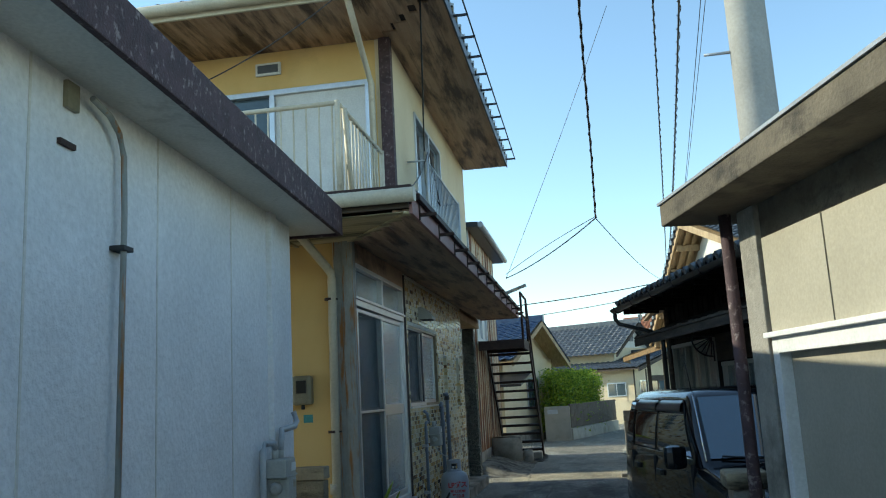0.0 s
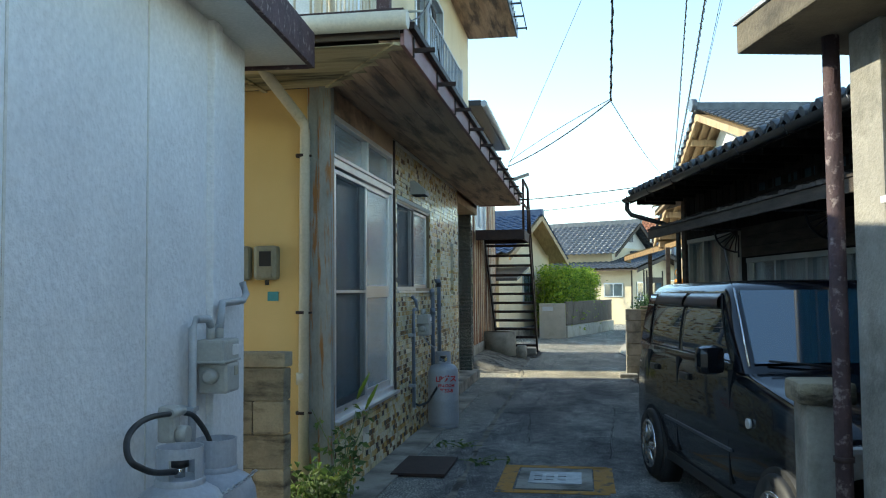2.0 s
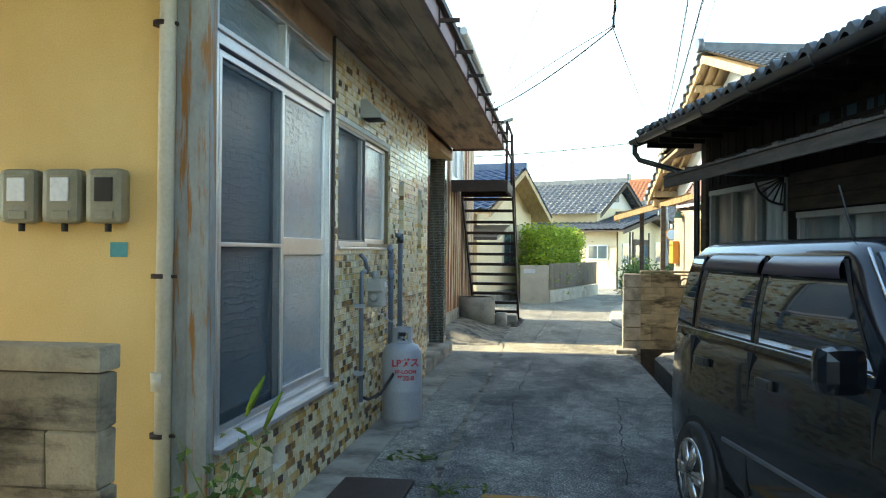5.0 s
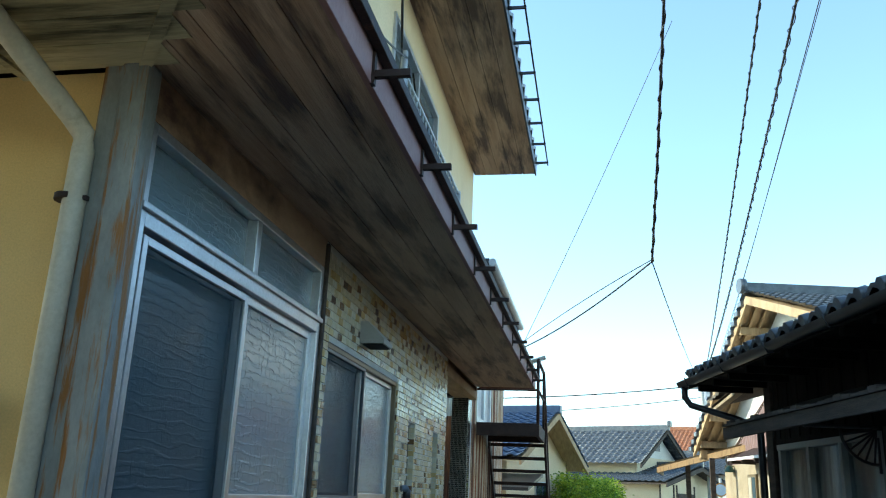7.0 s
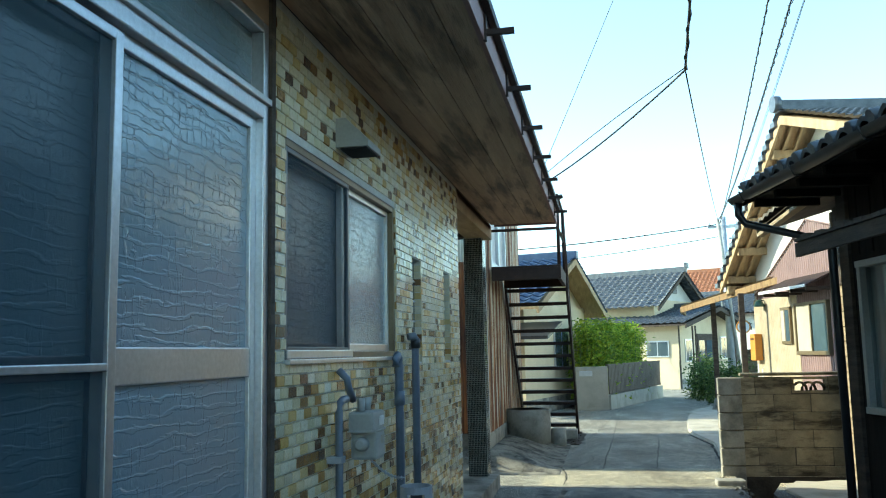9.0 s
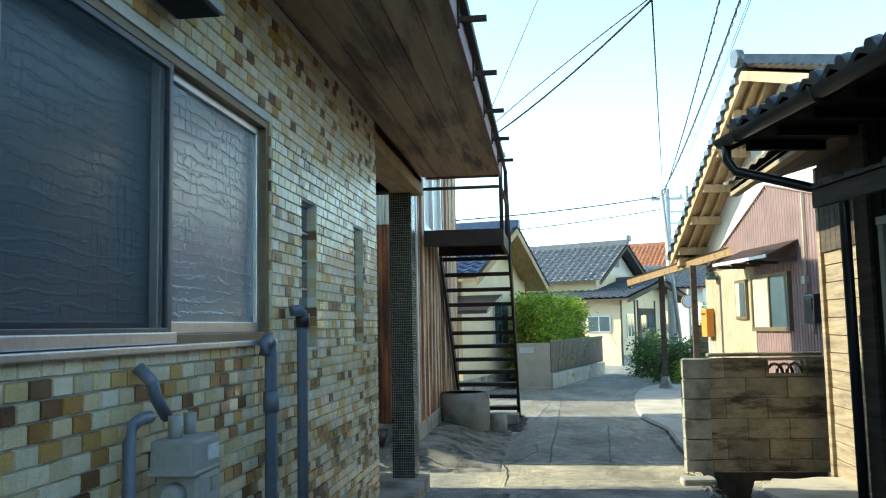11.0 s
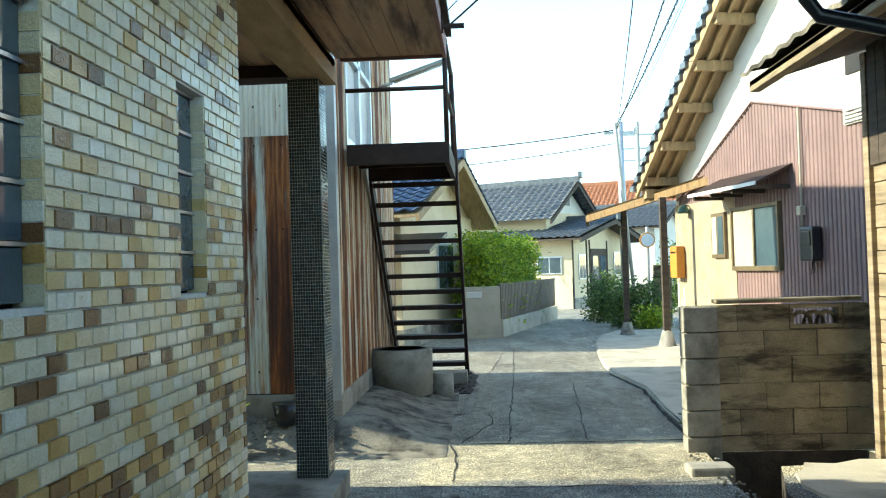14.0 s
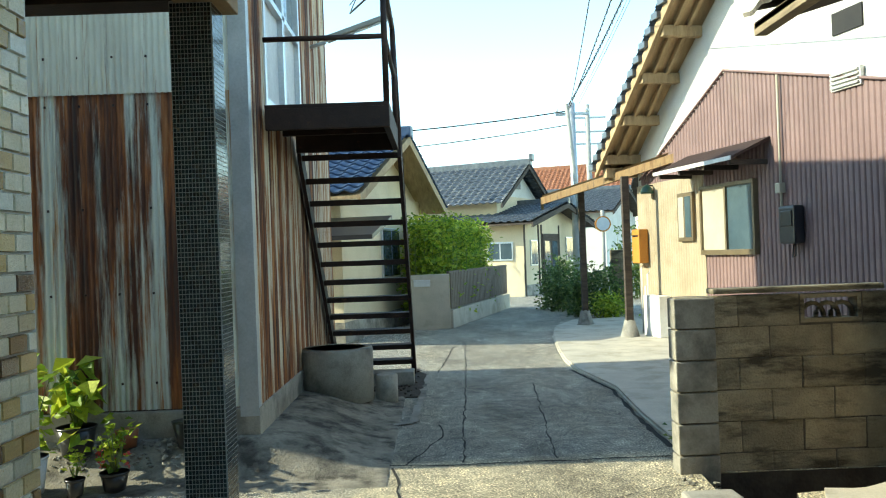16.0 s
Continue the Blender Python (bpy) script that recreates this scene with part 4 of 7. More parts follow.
def kitchen_window():
    d = part("window", nb(), M_ALU, house, "bronze-framed sliding window with figured glass and a screen")
    bm, x = nb(), W - 0.012
    for y0, z0, y1, z1 in ((8.58, 1.45, 8.61, 2.34), (10.31, 1.45, 10.34, 2.34), (8.61, 1.45, 10.31, 1.485), (8.61, 2.31, 10.31, 2.34)):
        bx(bm, x - 0.10, y0, z0, x, y1, z1, None, 0.004)
    d.data = mesh("window", bm, M_BRONZE)
    part("sill", box(x - 0.02, 8.57, 1.435, x + 0.035, 10.35, 1.455, 0.004), M_ALU, d, "bright aluminium sill")
    part("track", box(x - 0.004, 8.60, 1.458, x + 0.012, 9.46, 1.492, 0.004), M_ALU, d)
    sash(d, 9.42, 1.485, 10.31, 2.31, x - 0.03, 0.03, M_ALU, M_FIGURED)
    sash(d, 8.61, 1.485, 9.50, 2.31, x - 0.065, 0.03, M_DARKALU, M_FIGURED)
    s = part("screen_frame", nb(), M_DARKALU, d)
    bm = nb()
    for y0, z0, y1, z1 in ((8.612, 1.485, 8.635, 2.31), (9.43, 1.485, 9.455, 2.31), (8.635, 1.485, 9.43, 1.505), (8.635, 2.29, 9.43, 2.31)):
        bx(bm, x - 0.025, y0, z0, x - 0.003, y1, z1, None, 0.003)
    s.data = mesh("screen_frame", bm, M_DARKALU)
    part("mesh_screen", box(x - 0.014, 8.63, 1.5, x - 0.012, 9.44, 2.30), M_SCREEN, d)
    curtain(d, 8.6, 1.46, 10.33, 2.36, x - 0.18, M_CURTAIN)


kitchen_window()


def slit(y0, y1):
    d = part("glass_block_slit", box(W - 0.09, y0, 1.41, W - 0.075, y1, 2.09), M_DARKROOM, house, "narrow slit of stacked glass blocks")
    for k in range(5):
        z = 1.42 + k * 0.134
        part("glass_block", box(W - 0.074, y0 + 0.006, z, W - 0.045, y1 - 0.006, z + 0.122, 0.008), M_BLUEGLASS, d)
        part("joint_bar", box(W - 0.074, y0, z + 0.123, W - 0.04, y1, z + 0.133), M_ALU, d)


slit(10.76, 11.02)
slit(11.83, 12.08)
for y in (7.30, 9.26):
    part("vent_hole", box(W - 0.14, y, 0.23, W - 0.12, y + 0.22, 0.37), M_DARKROOM, house)


def soffit_and_roofs():
    side = part("side_soffit", box(-2.13, 6.42, 2.902, -1.42, 14.72, 2.915), M_DARKROOM, house, "brown stained soffit boards")
    n = 5
    for i in range(n):
        x0, x1 = -2.13 + 0.145 * i, -2.13 + 0.145 * (i + 1) - 0.004
        part("board", box(x0, 6.42 - 0.9 * ((i + 1) / n), 2.88, min(x1, -1.41), 14.72, 2.90), M_SOFFIT, side)
    bm = nb()
    for i in range(6):
        y0 = 5.50 + 0.152 * i
        bx(bm, -7.0, y0, 2.874, -1.42 - 0.118 * i, y0 + 0.148, 2.8785)
    for x in (-2.62, -3.55, -4.5):
        bx(bm, x, 5.5, 2.862, x + 0.03, 6.45, 2.874)
    bx(bm, -7.0, 5.5, 2.899, -2.13, 6.45, 2.92)
    part("front_soffit", bm, M_SOFFIT_OLD, house, "mouldy pale soffit boards with battens")
    m = pose(-1.44, 5.5, 2.87, 0, 0, 37.5)
    part("mitre_batten", bx(nb(), -0.02, 0, -0.008, 0.02, 1.17, 0.01, m), M_SOFFIT_OLD, house)
    part("porch_ceiling", box(-4.6, 12.5, 2.82, -2.14, 14.72, 2.87), M_SOFFIT, house)
    part("fascia", box(-1.42, 5.5, 2.86, -1.395, 14.75, 3.06, 0.004), M_PINKSTEEL, house, "faded red steel fascia")
    part("fascia", box(-7.0, 5.48, 2.90, -1.42, 5.5, 3.04, 0.004), M_BROWNBOARD, house)
    part("fascia", box(-2.1, 14.72, 2.86, -1.42, 14.75, 3.06, 0.004), M_PINKSTEEL, house)
    part("lower_roof", box(-7.0, 5.5, 2.93, -1.40, 14.75, 3.08), M_IRON, house)
    part("roof_edge_rail", box(-1.392, 5.6, 2.985, -1.355, 14.7, 3.03, 0.004), M_STEEL, house, "brown steel snow rail")
    for i in range(11):
        y = 5.75 + 0.84 * i
        b = nb()
        bx(b, -1.395, y - 0.012, 2.885, -1.26, y + 0.012, 2.91)
        bx(b, -1.40, y - 0.014, 2.86, -1.385, y + 0.014, 2.98)
        part("rail_bracket", b, M_STEEL, house)
    g = nb()
    tube(g, [(-7.0, 5.43, 3.0), (-1.36, 5.43, 2.985)], 0.055, 12)
    part("front_gutter", g, M_PVC_IVORY, house, "ivory half-round gutter")
    # upper storey
    up_holes = [(9.6, 3.45, 11.45, 5.1)]
    part("upper_side_wall", wall_with_holes(nb(), "y", -2.15, -0.14, 8.25, 13.95, 3.08, 5.5, up_holes), M_CREAM, house, "cream rendered upper wall")
    part("upper_front_wall", wall_with_holes(nb(), "x", 8.25, 0.14, -7.0, -2.29, 3.08, 5.5, [(-4.7, 3.3, -2.36, 5.04)]), M_YELLOW, house, "yellow rendered upper wall")
    part("upper_far_wall", box(-7.0, 13.81, 3.08, -2.29, 13.95, 5.5), M_CREAM, house)
    part("upper_corner_post", box(-2.24, 8.21, 3.08, -2.11, 8.32, 5.5, 0.006), M_FASCIA, house, "dark red-brown corner post")
    upper = part("upper_side_soffit", box(-2.15, 8.2, 5.5215, -1.39, 14.0, 5.5235), M_DARKROOM, house, "brown stained soffit boards")
    for i in range(5):
        x0 = -2.15 + 0.155 * i
        part("board", box(x0, 8.2 - 0.95 * ((i + 0.5) / 5), 5.50, x0 + 0.151, 14.05, 5.52), M_SOFFIT, upper)
    front = part("upper_front_soffit", box(-7.0, 7.3, 5.5195, -2.2, 8.2, 5.5215), M_DARKROOM, house)
    for i in range(6):
        y0 = 7.2 + 0.175 * i
        part("board", box(-7.0, y0, 5.498, -1.38 - 0.13 * (i + 1), y0 + 0.171, 5.518), M_SOFFIT, front)
    part("upper_fascia", box(-1.38, 7.2, 5.48, -1.36, 14.07, 5.62, 0.004), M_GUTTER, house)
    part("upper_fascia", box(-7.0, 7.17, 5.48, -1.38, 7.2, 5.60, 0.004), M_PVC_IVORY, house)
    bm = nb()
    tiled_roof(bm, (-1.36, 7.15, 5.58), (-1.36, 14.1, 5.58), (-4.3, 11.5, 6.6), (-4.3, 9.8, 6.6))
    tiled_roof(bm, (-7.2, 7.15, 5.58), (-1.36, 7.15, 5.58), (-4.3, 9.8, 6.6), (-4.4, 9.8, 6.6))
    part("upper_roof", bm, M_ROOF_GREY, house, "grey tiled hip roof")
    part("roof_deck", box(-7.1, 7.25, 5.52, -1.40, 14.0, 5.58), M_IRON, house)
    for i in range(12):
        y = 7.5 + 0.58 * i
        part("snow_guard", box(-1.36, y - 0.01, 5.565, -1.20, y + 0.01, 5.59), M_GUTTER, house)
    tube_bm = tube(nb(), [(-7, 7.12, 5.59), (-1.34, 7.12, 5.57)], 0.06, 12)
    part("upper_gutter", tube_bm, M_PVC_IVORY, house, "ivory gutter")
    part("snow_rail", box(-1.22, 7.4, 5.585, -1.205, 14.0, 5.60), M_GUTTER, house)
    # upper windows
    w = part("upper_window", nb(), M_ALU, house, "wide aluminium window onto the balcony")
    bm = nb()
    for x0, z0, x1, z1 in ((-4.7, 3.3, -4.65, 5.04), (-2.41, 3.3, -2.36, 5.04), (-4.65, 4.98, -2.41, 5.04), (-4.65, 3.3, -2.41, 3.36), (-3.52, 3.36, -3.46, 4.98)):
        bx(bm, x0, 8.22, z0, x1, 8.33, z1, None, 0.004)
    w.data = mesh("upper_window", bm, M_ALU)
    part("pane", box(-4.65, 8.29, 3.36, -3.52, 8.295, 4.98), M_BLUEGLASS, w)
    part("shutter_panel", box(-3.46, 8.27, 3.36, -2.41, 8.29, 4.98), M_WHITE, w, "pale closed panel")
    part("wall_vent", box(-3.68, 8.225, 5.22, -3.38, 8.25, 5.37, 0.008), M_WHITE, house, "white wall vent with slats")
    part("vent_slats", box(-3.65, 8.215, 5.25, -3.41, 8.226, 5.34), M_DARKALU, house)
    w = part("upper_side_window", nb(), M_ALU, house, "aluminium side window")
    bm = nb()
    for y0, z0, y1, z1 in ((9.6, 3.45, 9.65, 5.1), (11.4, 3.45, 11.45, 5.1), (9.65, 5.05, 11.4, 5.1), (9.65, 3.45, 11.4, 3.5), (10.5, 3.5, 10.55, 5.05)):
        bx(bm, -2.24, y0, z0, -2.13, y1, z1, None, 0.004)
    w.data = mesh("upper_side_window", bm, M_ALU)
    part("pane", box(-2.2, 9.65, 3.5, -2.195, 10.5, 5.05), M_BLUEGLASS, w)
    part("pane", box(-2.18, 10.55, 3.5, -2.175, 11.4, 5.05), M_BLUEGLASS, w)
    part("downpipe", tube(nb(), [(-2.30, 7.15, 5.55), (-2.30, 7.5, 5.3), (-2.32, 8.16, 4.95), (-2.32, 8.18, 3.2)], 0.035), M_PVC_IVORY, house, "ivory downpipe")


soffit_and_roofs()


def railing(label, rails, bars, posts, material, group="balcony railings"):
    t = thing("railing", label, "railing", group)
    for p, q, r in rails:
        part("rail", tube(nb(), [p, q], r, 8), material, t)
    for p, q in posts:
        part("post", tube(nb(), [p, q], 0.024, 8), material, t)
    for p, q in bars:
        part("bar", tube(nb(), [p, q], 0.008, 6), material, t)


xs = [-4.9 + 0.113 * i for i in range(25)]
ys = [6.3 + 0.113 * i for i in range(13)]
railing("ivory painted steel balcony railing with rust spots",
        [((-5, 6.2, 4.03), (-2.14, 6.2, 4.03), 0.022), ((-5, 6.2, 3.26), (-2.14, 6.2, 3.26), 0.014), ((-2.14, 6.2, 4.03), (-2.14, 7.75, 4.03), 0.022), ((-2.14, 6.2, 3.26), (-2.14, 7.75, 3.26), 0.014)],
        [((x, 6.2, 3.26), (x, 6.2, 4.03)) for x in xs] + [((-2.14, y, 3.26), (-2.14, y, 4.03)) for y in ys],
        [((-2.14, 6.2, 3.07), (-2.14, 6.2, 4.05)), ((-2.09, 6.24, 3.99), (-2.14, 6.62, 3.07)), ((-2.14, 7.75, 3.07), (-2.14, 7.75, 4.05))], M_PVC_IVORY)
ys = [9.2 + 0.115 * i for i in range(20)]
railing("white window railing on the upper side wall",
        [((-1.92, 9.1, 4.3), (-1.92, 11.5, 4.3), 0.014), ((-1.92, 9.1, 3.35), (-1.92, 11.5, 3.35), 0.014), ((-1.92, 9.1, 4.3), (-2.15, 9.1, 4.3), 0.012), ((-1.92, 11.5, 4.3), (-2.15, 11.5, 4.3), 0.012), ((-1.92, 9.1, 3.35), (-2.15, 9.1, 3.35), 0.012), ((-1.92, 11.5, 3.35), (-2.15, 11.5, 3.35), 0.012)],
        [((-1.92, y, 3.35), (-1.92, y, 4.3)) for y in ys], [((-1.92, 9.1, 3.35), (-1.92, 9.1, 4.45)), ((-1.92, 11.5, 3.35), (-1.92, 11.5, 4.32))], M_GALV)


def front_downpipe():
    t = thing("downpipe", "ivory plastic downpipe with straps on the yellow wall", "downpipe")
    part("pipe", tube(nb(), [(-2.30, 6.37, 0.03), (-2.285, 6.37, 2.56), (-2.29, 6.365, 2.61), (-2.31, 6.33, 2.65), (-2.42, 5.98, 2.87), (-2.44, 5.9, 2.93)], 0.036, 14), M_PVC_IVORY, t)
    for z in (0.62, 1.30, 2.38):
        part("strap", tube(nb(), [(-2.308, 6.37, z), (-2.308, 6.37, z + 0.02)], 0.043, 14), M_IRON, t)
        part("strap_arm", box(-2.31, 6.36, z + 0.002, -2.24, 6.38, z + 0.016), M_IRON, t)
    part("coupling", tube(nb(), [(-2.308, 6.37, 0.82), (-2.308, 6.37, 0.90)], 0.041, 14), M_PVC_IVORY, t)


front_downpipe()


def electric_meter(x):
    t = thing("electric_meter", "olive-grey electricity meter box on the yellow wall", "meter", "electricity meters", (x, 6.45, 1.65))
    part("case", box(-0.088, -0.085, -0.115, 0.088, 0, 0.125, 0.03), M_METERE, t)
    part("window", box(-0.04, -0.092, -0.02, 0.045, -0.084, 0.085, 0.004), M_BLACK if x > -2.7 else M_WHITE, t, "glass reading window")
    part("seal", box(-0.03, -0.094, -0.10, 0.05, -0.084, -0.06, 0.004), M_METERE, t)
    part("cable_gland", tube(nb(), [(0.0, -0.04, -0.15), (0.0, -0.04, -0.11)], 0.015), M_RUBBER, t)


for x in (-2.575, -2.78, -2.985):
    electric_meter(x)
solo("sticker", box(-2.585, 6.445, 1.39, -2.505, 6.449, 1.455), M_TEAL, "small teal number sticker on the yellow wall", "sticker")


def vent_hood():
    t = thing("vent_hood", "grey sheet-metal vent hood on the tiled wall", "vent hood")
    bm = prism(nb(), [(W, 2.58), (W + 0.05, 2.58), (W + 0.16, 2.47), (W + 0.16, 2.44), (W, 2.44)], "y", 9.2, 9.42)
    part("hood", bm, M_METER, t)
    part("opening", box(W + 0.02, 9.215, 2.432, W + 0.15, 9.405, 2.441), M_DARKROOM, t)


vent_hood()


def wall_gas():
    gas_meter((-2.06, 9.24, 1.12), 0.95, "pale grey gas meter on the tiled wall")
    p = thing("gas_pipe", "blue-grey gas pipes with elbows on the tiled wall", "pipe", "gas pipes")
    x = W + 0.05
    part("pipe", tube(nb(), [(x, 9.08, 0.30), (x, 9.08, 1.22), (x, 9.10, 1.26), (x, 9.14, 1.27), (x, 9.19, 1.27)], 0.017), M_PVC_BLUE, p)
    part("pipe", tube(nb(), [(x, 9.29, 1.26), (x, 9.22, 1.32), (x, 9.2, 1.36), (x - 0.04, 9.2, 1.40)], 0.017), M_PVC_BLUE, p)
    for z in (0.5, 1.0):
        part("clip", box(W, 9.05, z, x + 0.02, 9.11, z + 0.03, 0.004), M_PVC, p)
    q = thing("drain_pipe", "blue-grey vent pipes with bent tops on the tiled wall", "pipe")
    part("pipe", tube(nb(), [(x, 10.18, 0.0), (x, 10.18, 1.40), (x, 10.17, 1.44), (x, 10.14, 1.46), (x, 10.11, 1.44), (x, 10.10, 1.40)], 0.024), M_PVC_BLUE, q)
    part("pipe", tube(nb(), [(x, 10.6, 0.0), (x, 10.6, 1.52), (x, 10.59, 1.56), (x, 10.55, 1.575), (x - 0.03, 10.53, 1.57)], 0.024), M_PVC_BLUE, q)
    part("socket", tube(nb(), [(x, 10.18, 1.18), (x, 10.18, 1.26)], 0.03), M_PVC_BLUE, q)
    part("socket", tube(nb(), [(x, 10.6, 1.5), (x, 10.6, 1.56)], 0.031), M_GUTTER, q)
    c = gas_cylinder((-1.90, 9.78, 0), 0.80, 0.165, "grey gas cylinder with red lettering beside the tiled wall", rz=70)
    lettering("lettering", "LPガス", 0.075, (0.165 * math.cos(radians(-140)), 0.165 * math.sin(radians(-140)), 0.50), 90, -50, M_RED, c)
    lettering("lettering", "FP-LOOM", 0.042, (0.168 * math.cos(radians(-140)), 0.168 * math.sin(radians(-140)), 0.44), 90, -50, M_RED, c)
    lettering("lettering", "平32-8", 0.05, (0.168 * math.cos(radians(-140)), 0.168 * math.sin(radians(-140)), 0.385), 90, -50, M_RED, c)
    h = thing("gas_hose", "black rubber hose from the wall pipe to the cylinder", "hose")
    part("hose", tube(nb(), [(x, 9.08, 0.34), (x + 0.03, 9.2, 0.30), (x + 0.08, 9.4, 0.31), (-1.95, 9.62, 0.42), (-1.89, 9.7, 0.58), (-1.88, 9.76, 0.70)], 0.012), M_RUBBER, h)
    chain([Vector((-2.06 + 0.004 * i, 9.36 + 0.016 * i, 1.0 - 0.008 * i + 0.00025 * (i - 12) ** 2)) for i in range(26)], "small steel chain hanging by the gas meter")


wall_gas()


def porch():
    t = thing("porch", "open porch with a concrete step", "porch")
    part("slab", box(-4.6, 12.5, 0, -2.12, 14.80, 0.15, 0.01), M_CONCRETE, t, "blue-grey concrete porch slab")
    part("beam", box(-2.40, 12.5, 2.72, -2.14, 14.80, 2.88, 0.006), M_WOOD, t, "wooden beam over the porch")
    part("beam", box(-4.6, 14.58, 2.74, -2.40, 14.78, 2.86, 0.006), M_STEEL, t)
    p = thing("porch_post", "square porch post clad in tiny dark green mosaic tiles", "post")
    core = part("core", box(-2.423, 14.563, 0.15, -2.217, 14.777, 2.73), M_METER, p)
    bm = nb()
    nx, pitch_z = 12, 0.0225
    for k in range(int(2.57 / pitch_z)):
        z = 0.155 + k * pitch_z
        for i in range(nx):
            x = -2.42 + i * 0.2 / nx
            y = 14.566 + i * 0.208 / nx
            for quad in (((x, 14.5612), (x + 0.0136, 14.5612), (0, -1)), ((-2.2155, y), (-2.2155, y + 0.0142), (1, 0)), ((-2.4245, y), (-2.4245, y + 0.0142), (-1, 0))):
                (xa, ya), (xb, yb), (ox, oy) = quad
                f = [bm.verts.new(v) for v in ((xa, ya, z), (xb, yb, z), (xb, yb, z + 0.0190), (xa, ya, z + 0.0190))]
                bk = [bm.verts.new((v.co.x - ox * 0.004, v.co.y - oy * 0.004, v.co.z)) for v in f]
                bm.faces.new(f)
                for a in range(4):
                    bm.faces.new((f[a], bk[a], bk[(a + 1) % 4], f[(a + 1) % 4]))
    o = part("mosaic", bm, M_MOSAIC, core)
    tagged(o, kind="stuff")


porch()


# ---- rusty corrugated building with the outdoor stair ----
def rust_building():
    t = thing("corrugated_shed", "two-storey shed clad in rust-streaked corrugated iron", "building")
    x1, y0, y1 = -2.46, 16.4, 20.9
    part("plinth", box(-8.0, y0 - 0.02, 0, x1 + 0.02, y1, 0.42, 0.01), M_CONCRETE, t)
    part("core", wall_with_holes(nb(), "y", x1 - 0.02, -0.12, y0 + 0.02, y1, 0.42, 4.9, [(17.0, 2.65, 18.75, 4.4)]), M_BROWNBOARD, t)
    part("core", box(-8.0, y0 + 0.02, 0.36, x1 - 0.14, y0 + 0.14, 4.9), M_BROWNBOARD, t)
    part("core", box(-8.0, y1 - 0.12, 0.36, x1 - 0.14, y1 - 0.01, 4.9), M_BROWNBOARD, t)
    part("lower_front_sheet", corrugated(nb(), (-8.0, y0), (x1 - 0.1, y0), 0.43, 2.68, (0, -1), 0.045, 0.007), M_RUST_LOW, t, "heavily rusted lower sheets")
    part("upper_front_sheet", corrugated(nb(), (-8.0, y0 - 0.012), (x1 - 0.1, y0 - 0.012), 2.66, 4.95, (0, -1), 0.045, 0.007), M_RUST_HIGH, t, "pale upper sheets")
    for i in range(9):
        for z in (0.62, 1.25, 1.85, 2.58, 2.92, 3.6):
            part("nail", lathe(nb(), (-4.6 + i * 0.24, y0 - 0.012, z), [(0.008, -0.008), (0.008, 0.008)], 6), M_IRON, t)
    part("corner_trim", box(x1 - 0.12, y0 - 0.022, 0.36, x1 + 0.014, y0 + 0.06, 4.95, 0.004), M_GALV, t, "pale galvanised corner trim")
    part("side_sheet", corrugated(nb(), (x1, y0 + 0.06), (x1, 17.0), 0.42, 4.95, (1, 0), 0.06, 0.008), M_RUST_SIDE, t)
    part("side_sheet", corrugated(nb(), (x1, 17.0), (x1, 18.75), 0.42, 2.65, (1, 0), 0.06, 0.008), M_RUST_SIDE, t)
    part("side_sheet", corrugated(nb(), (x1, 17.0), (x1, 18.75), 4.4, 4.95, (1, 0), 0.06, 0.008), M_RUST_SIDE, t)
    part("side_sheet", corrugated(nb(), (x1, 18.75), (x1, y1), 0.42, 4.95, (1, 0), 0.06, 0.008), M_RUST_SIDE, t)
    d = part("upper_door", nb(), M_ALU, t, "aluminium glazed doors onto the landing")
    bm = nb()
    for ya, za, yb, zb in ((17.0, 2.65, 17.06, 4.4), (18.69, 2.65, 18.75, 4.4), (17.06, 4.33, 18.69, 4.4), (17.82, 2.72, 17.92, 4.33), (17.06, 2.65, 18.69, 2.73), (17.06, 3.55, 18.69, 3.60)):
        bx(bm, x1 - 0.08, ya, za, x1 + 0.02, yb, zb, None, 0.004)
    d.data = mesh("upper_door", bm, M_ALU)
    for ya, yb in ((17.06, 17.82), (17.92, 18.69)):
        part("pane", box(x1 - 0.04, ya, 3.6, x1 - 0.034, yb, 4.33), M_BLUEGLASS, d)
        part("panel", box(x1 - 0.04, ya, 2.73, x1 - 0.03, yb, 3.55), M_WHITE, d, "white lower panel")
    part("roof", prism(nb(), [(-8.3, 5.05), (-2.2, 4.88), (-2.2, 4.98), (-8.3, 5.15)], "y", y0 - 0.3, y1 + 0.3), M_GUTTER, t)
    part("gutter", tube(nb(), [(-2.15, y0 - 0.3, 4.92), (-2.15, y1 + 0.3, 4.94)], 0.06, 10), M_GALV, t, "pale green-grey gutter")
    lamp = thing("wall_lamp", "tilted fluorescent strip lamp on a bracket", "lamp", at=(x1, 19.6, 3.75))
    part("arm", tube(nb(), [(0, 0, 0), (0.18, 0, 0.05)], 0.02), M_GALV, lamp)
    part("housing", bx(nb(), 0.1, -0.05, -0.03, 0.9, 0.05, 0.02, pose(0.05, 0, 0.05, 0, -18, 0), 0.008), M_METER, lamp)
    part("tube", tube(nb(), [(0.2, 0, 0.05), (0.92, 0, 0.29)], 0.014), M_WHITE, lamp)


rust_building()


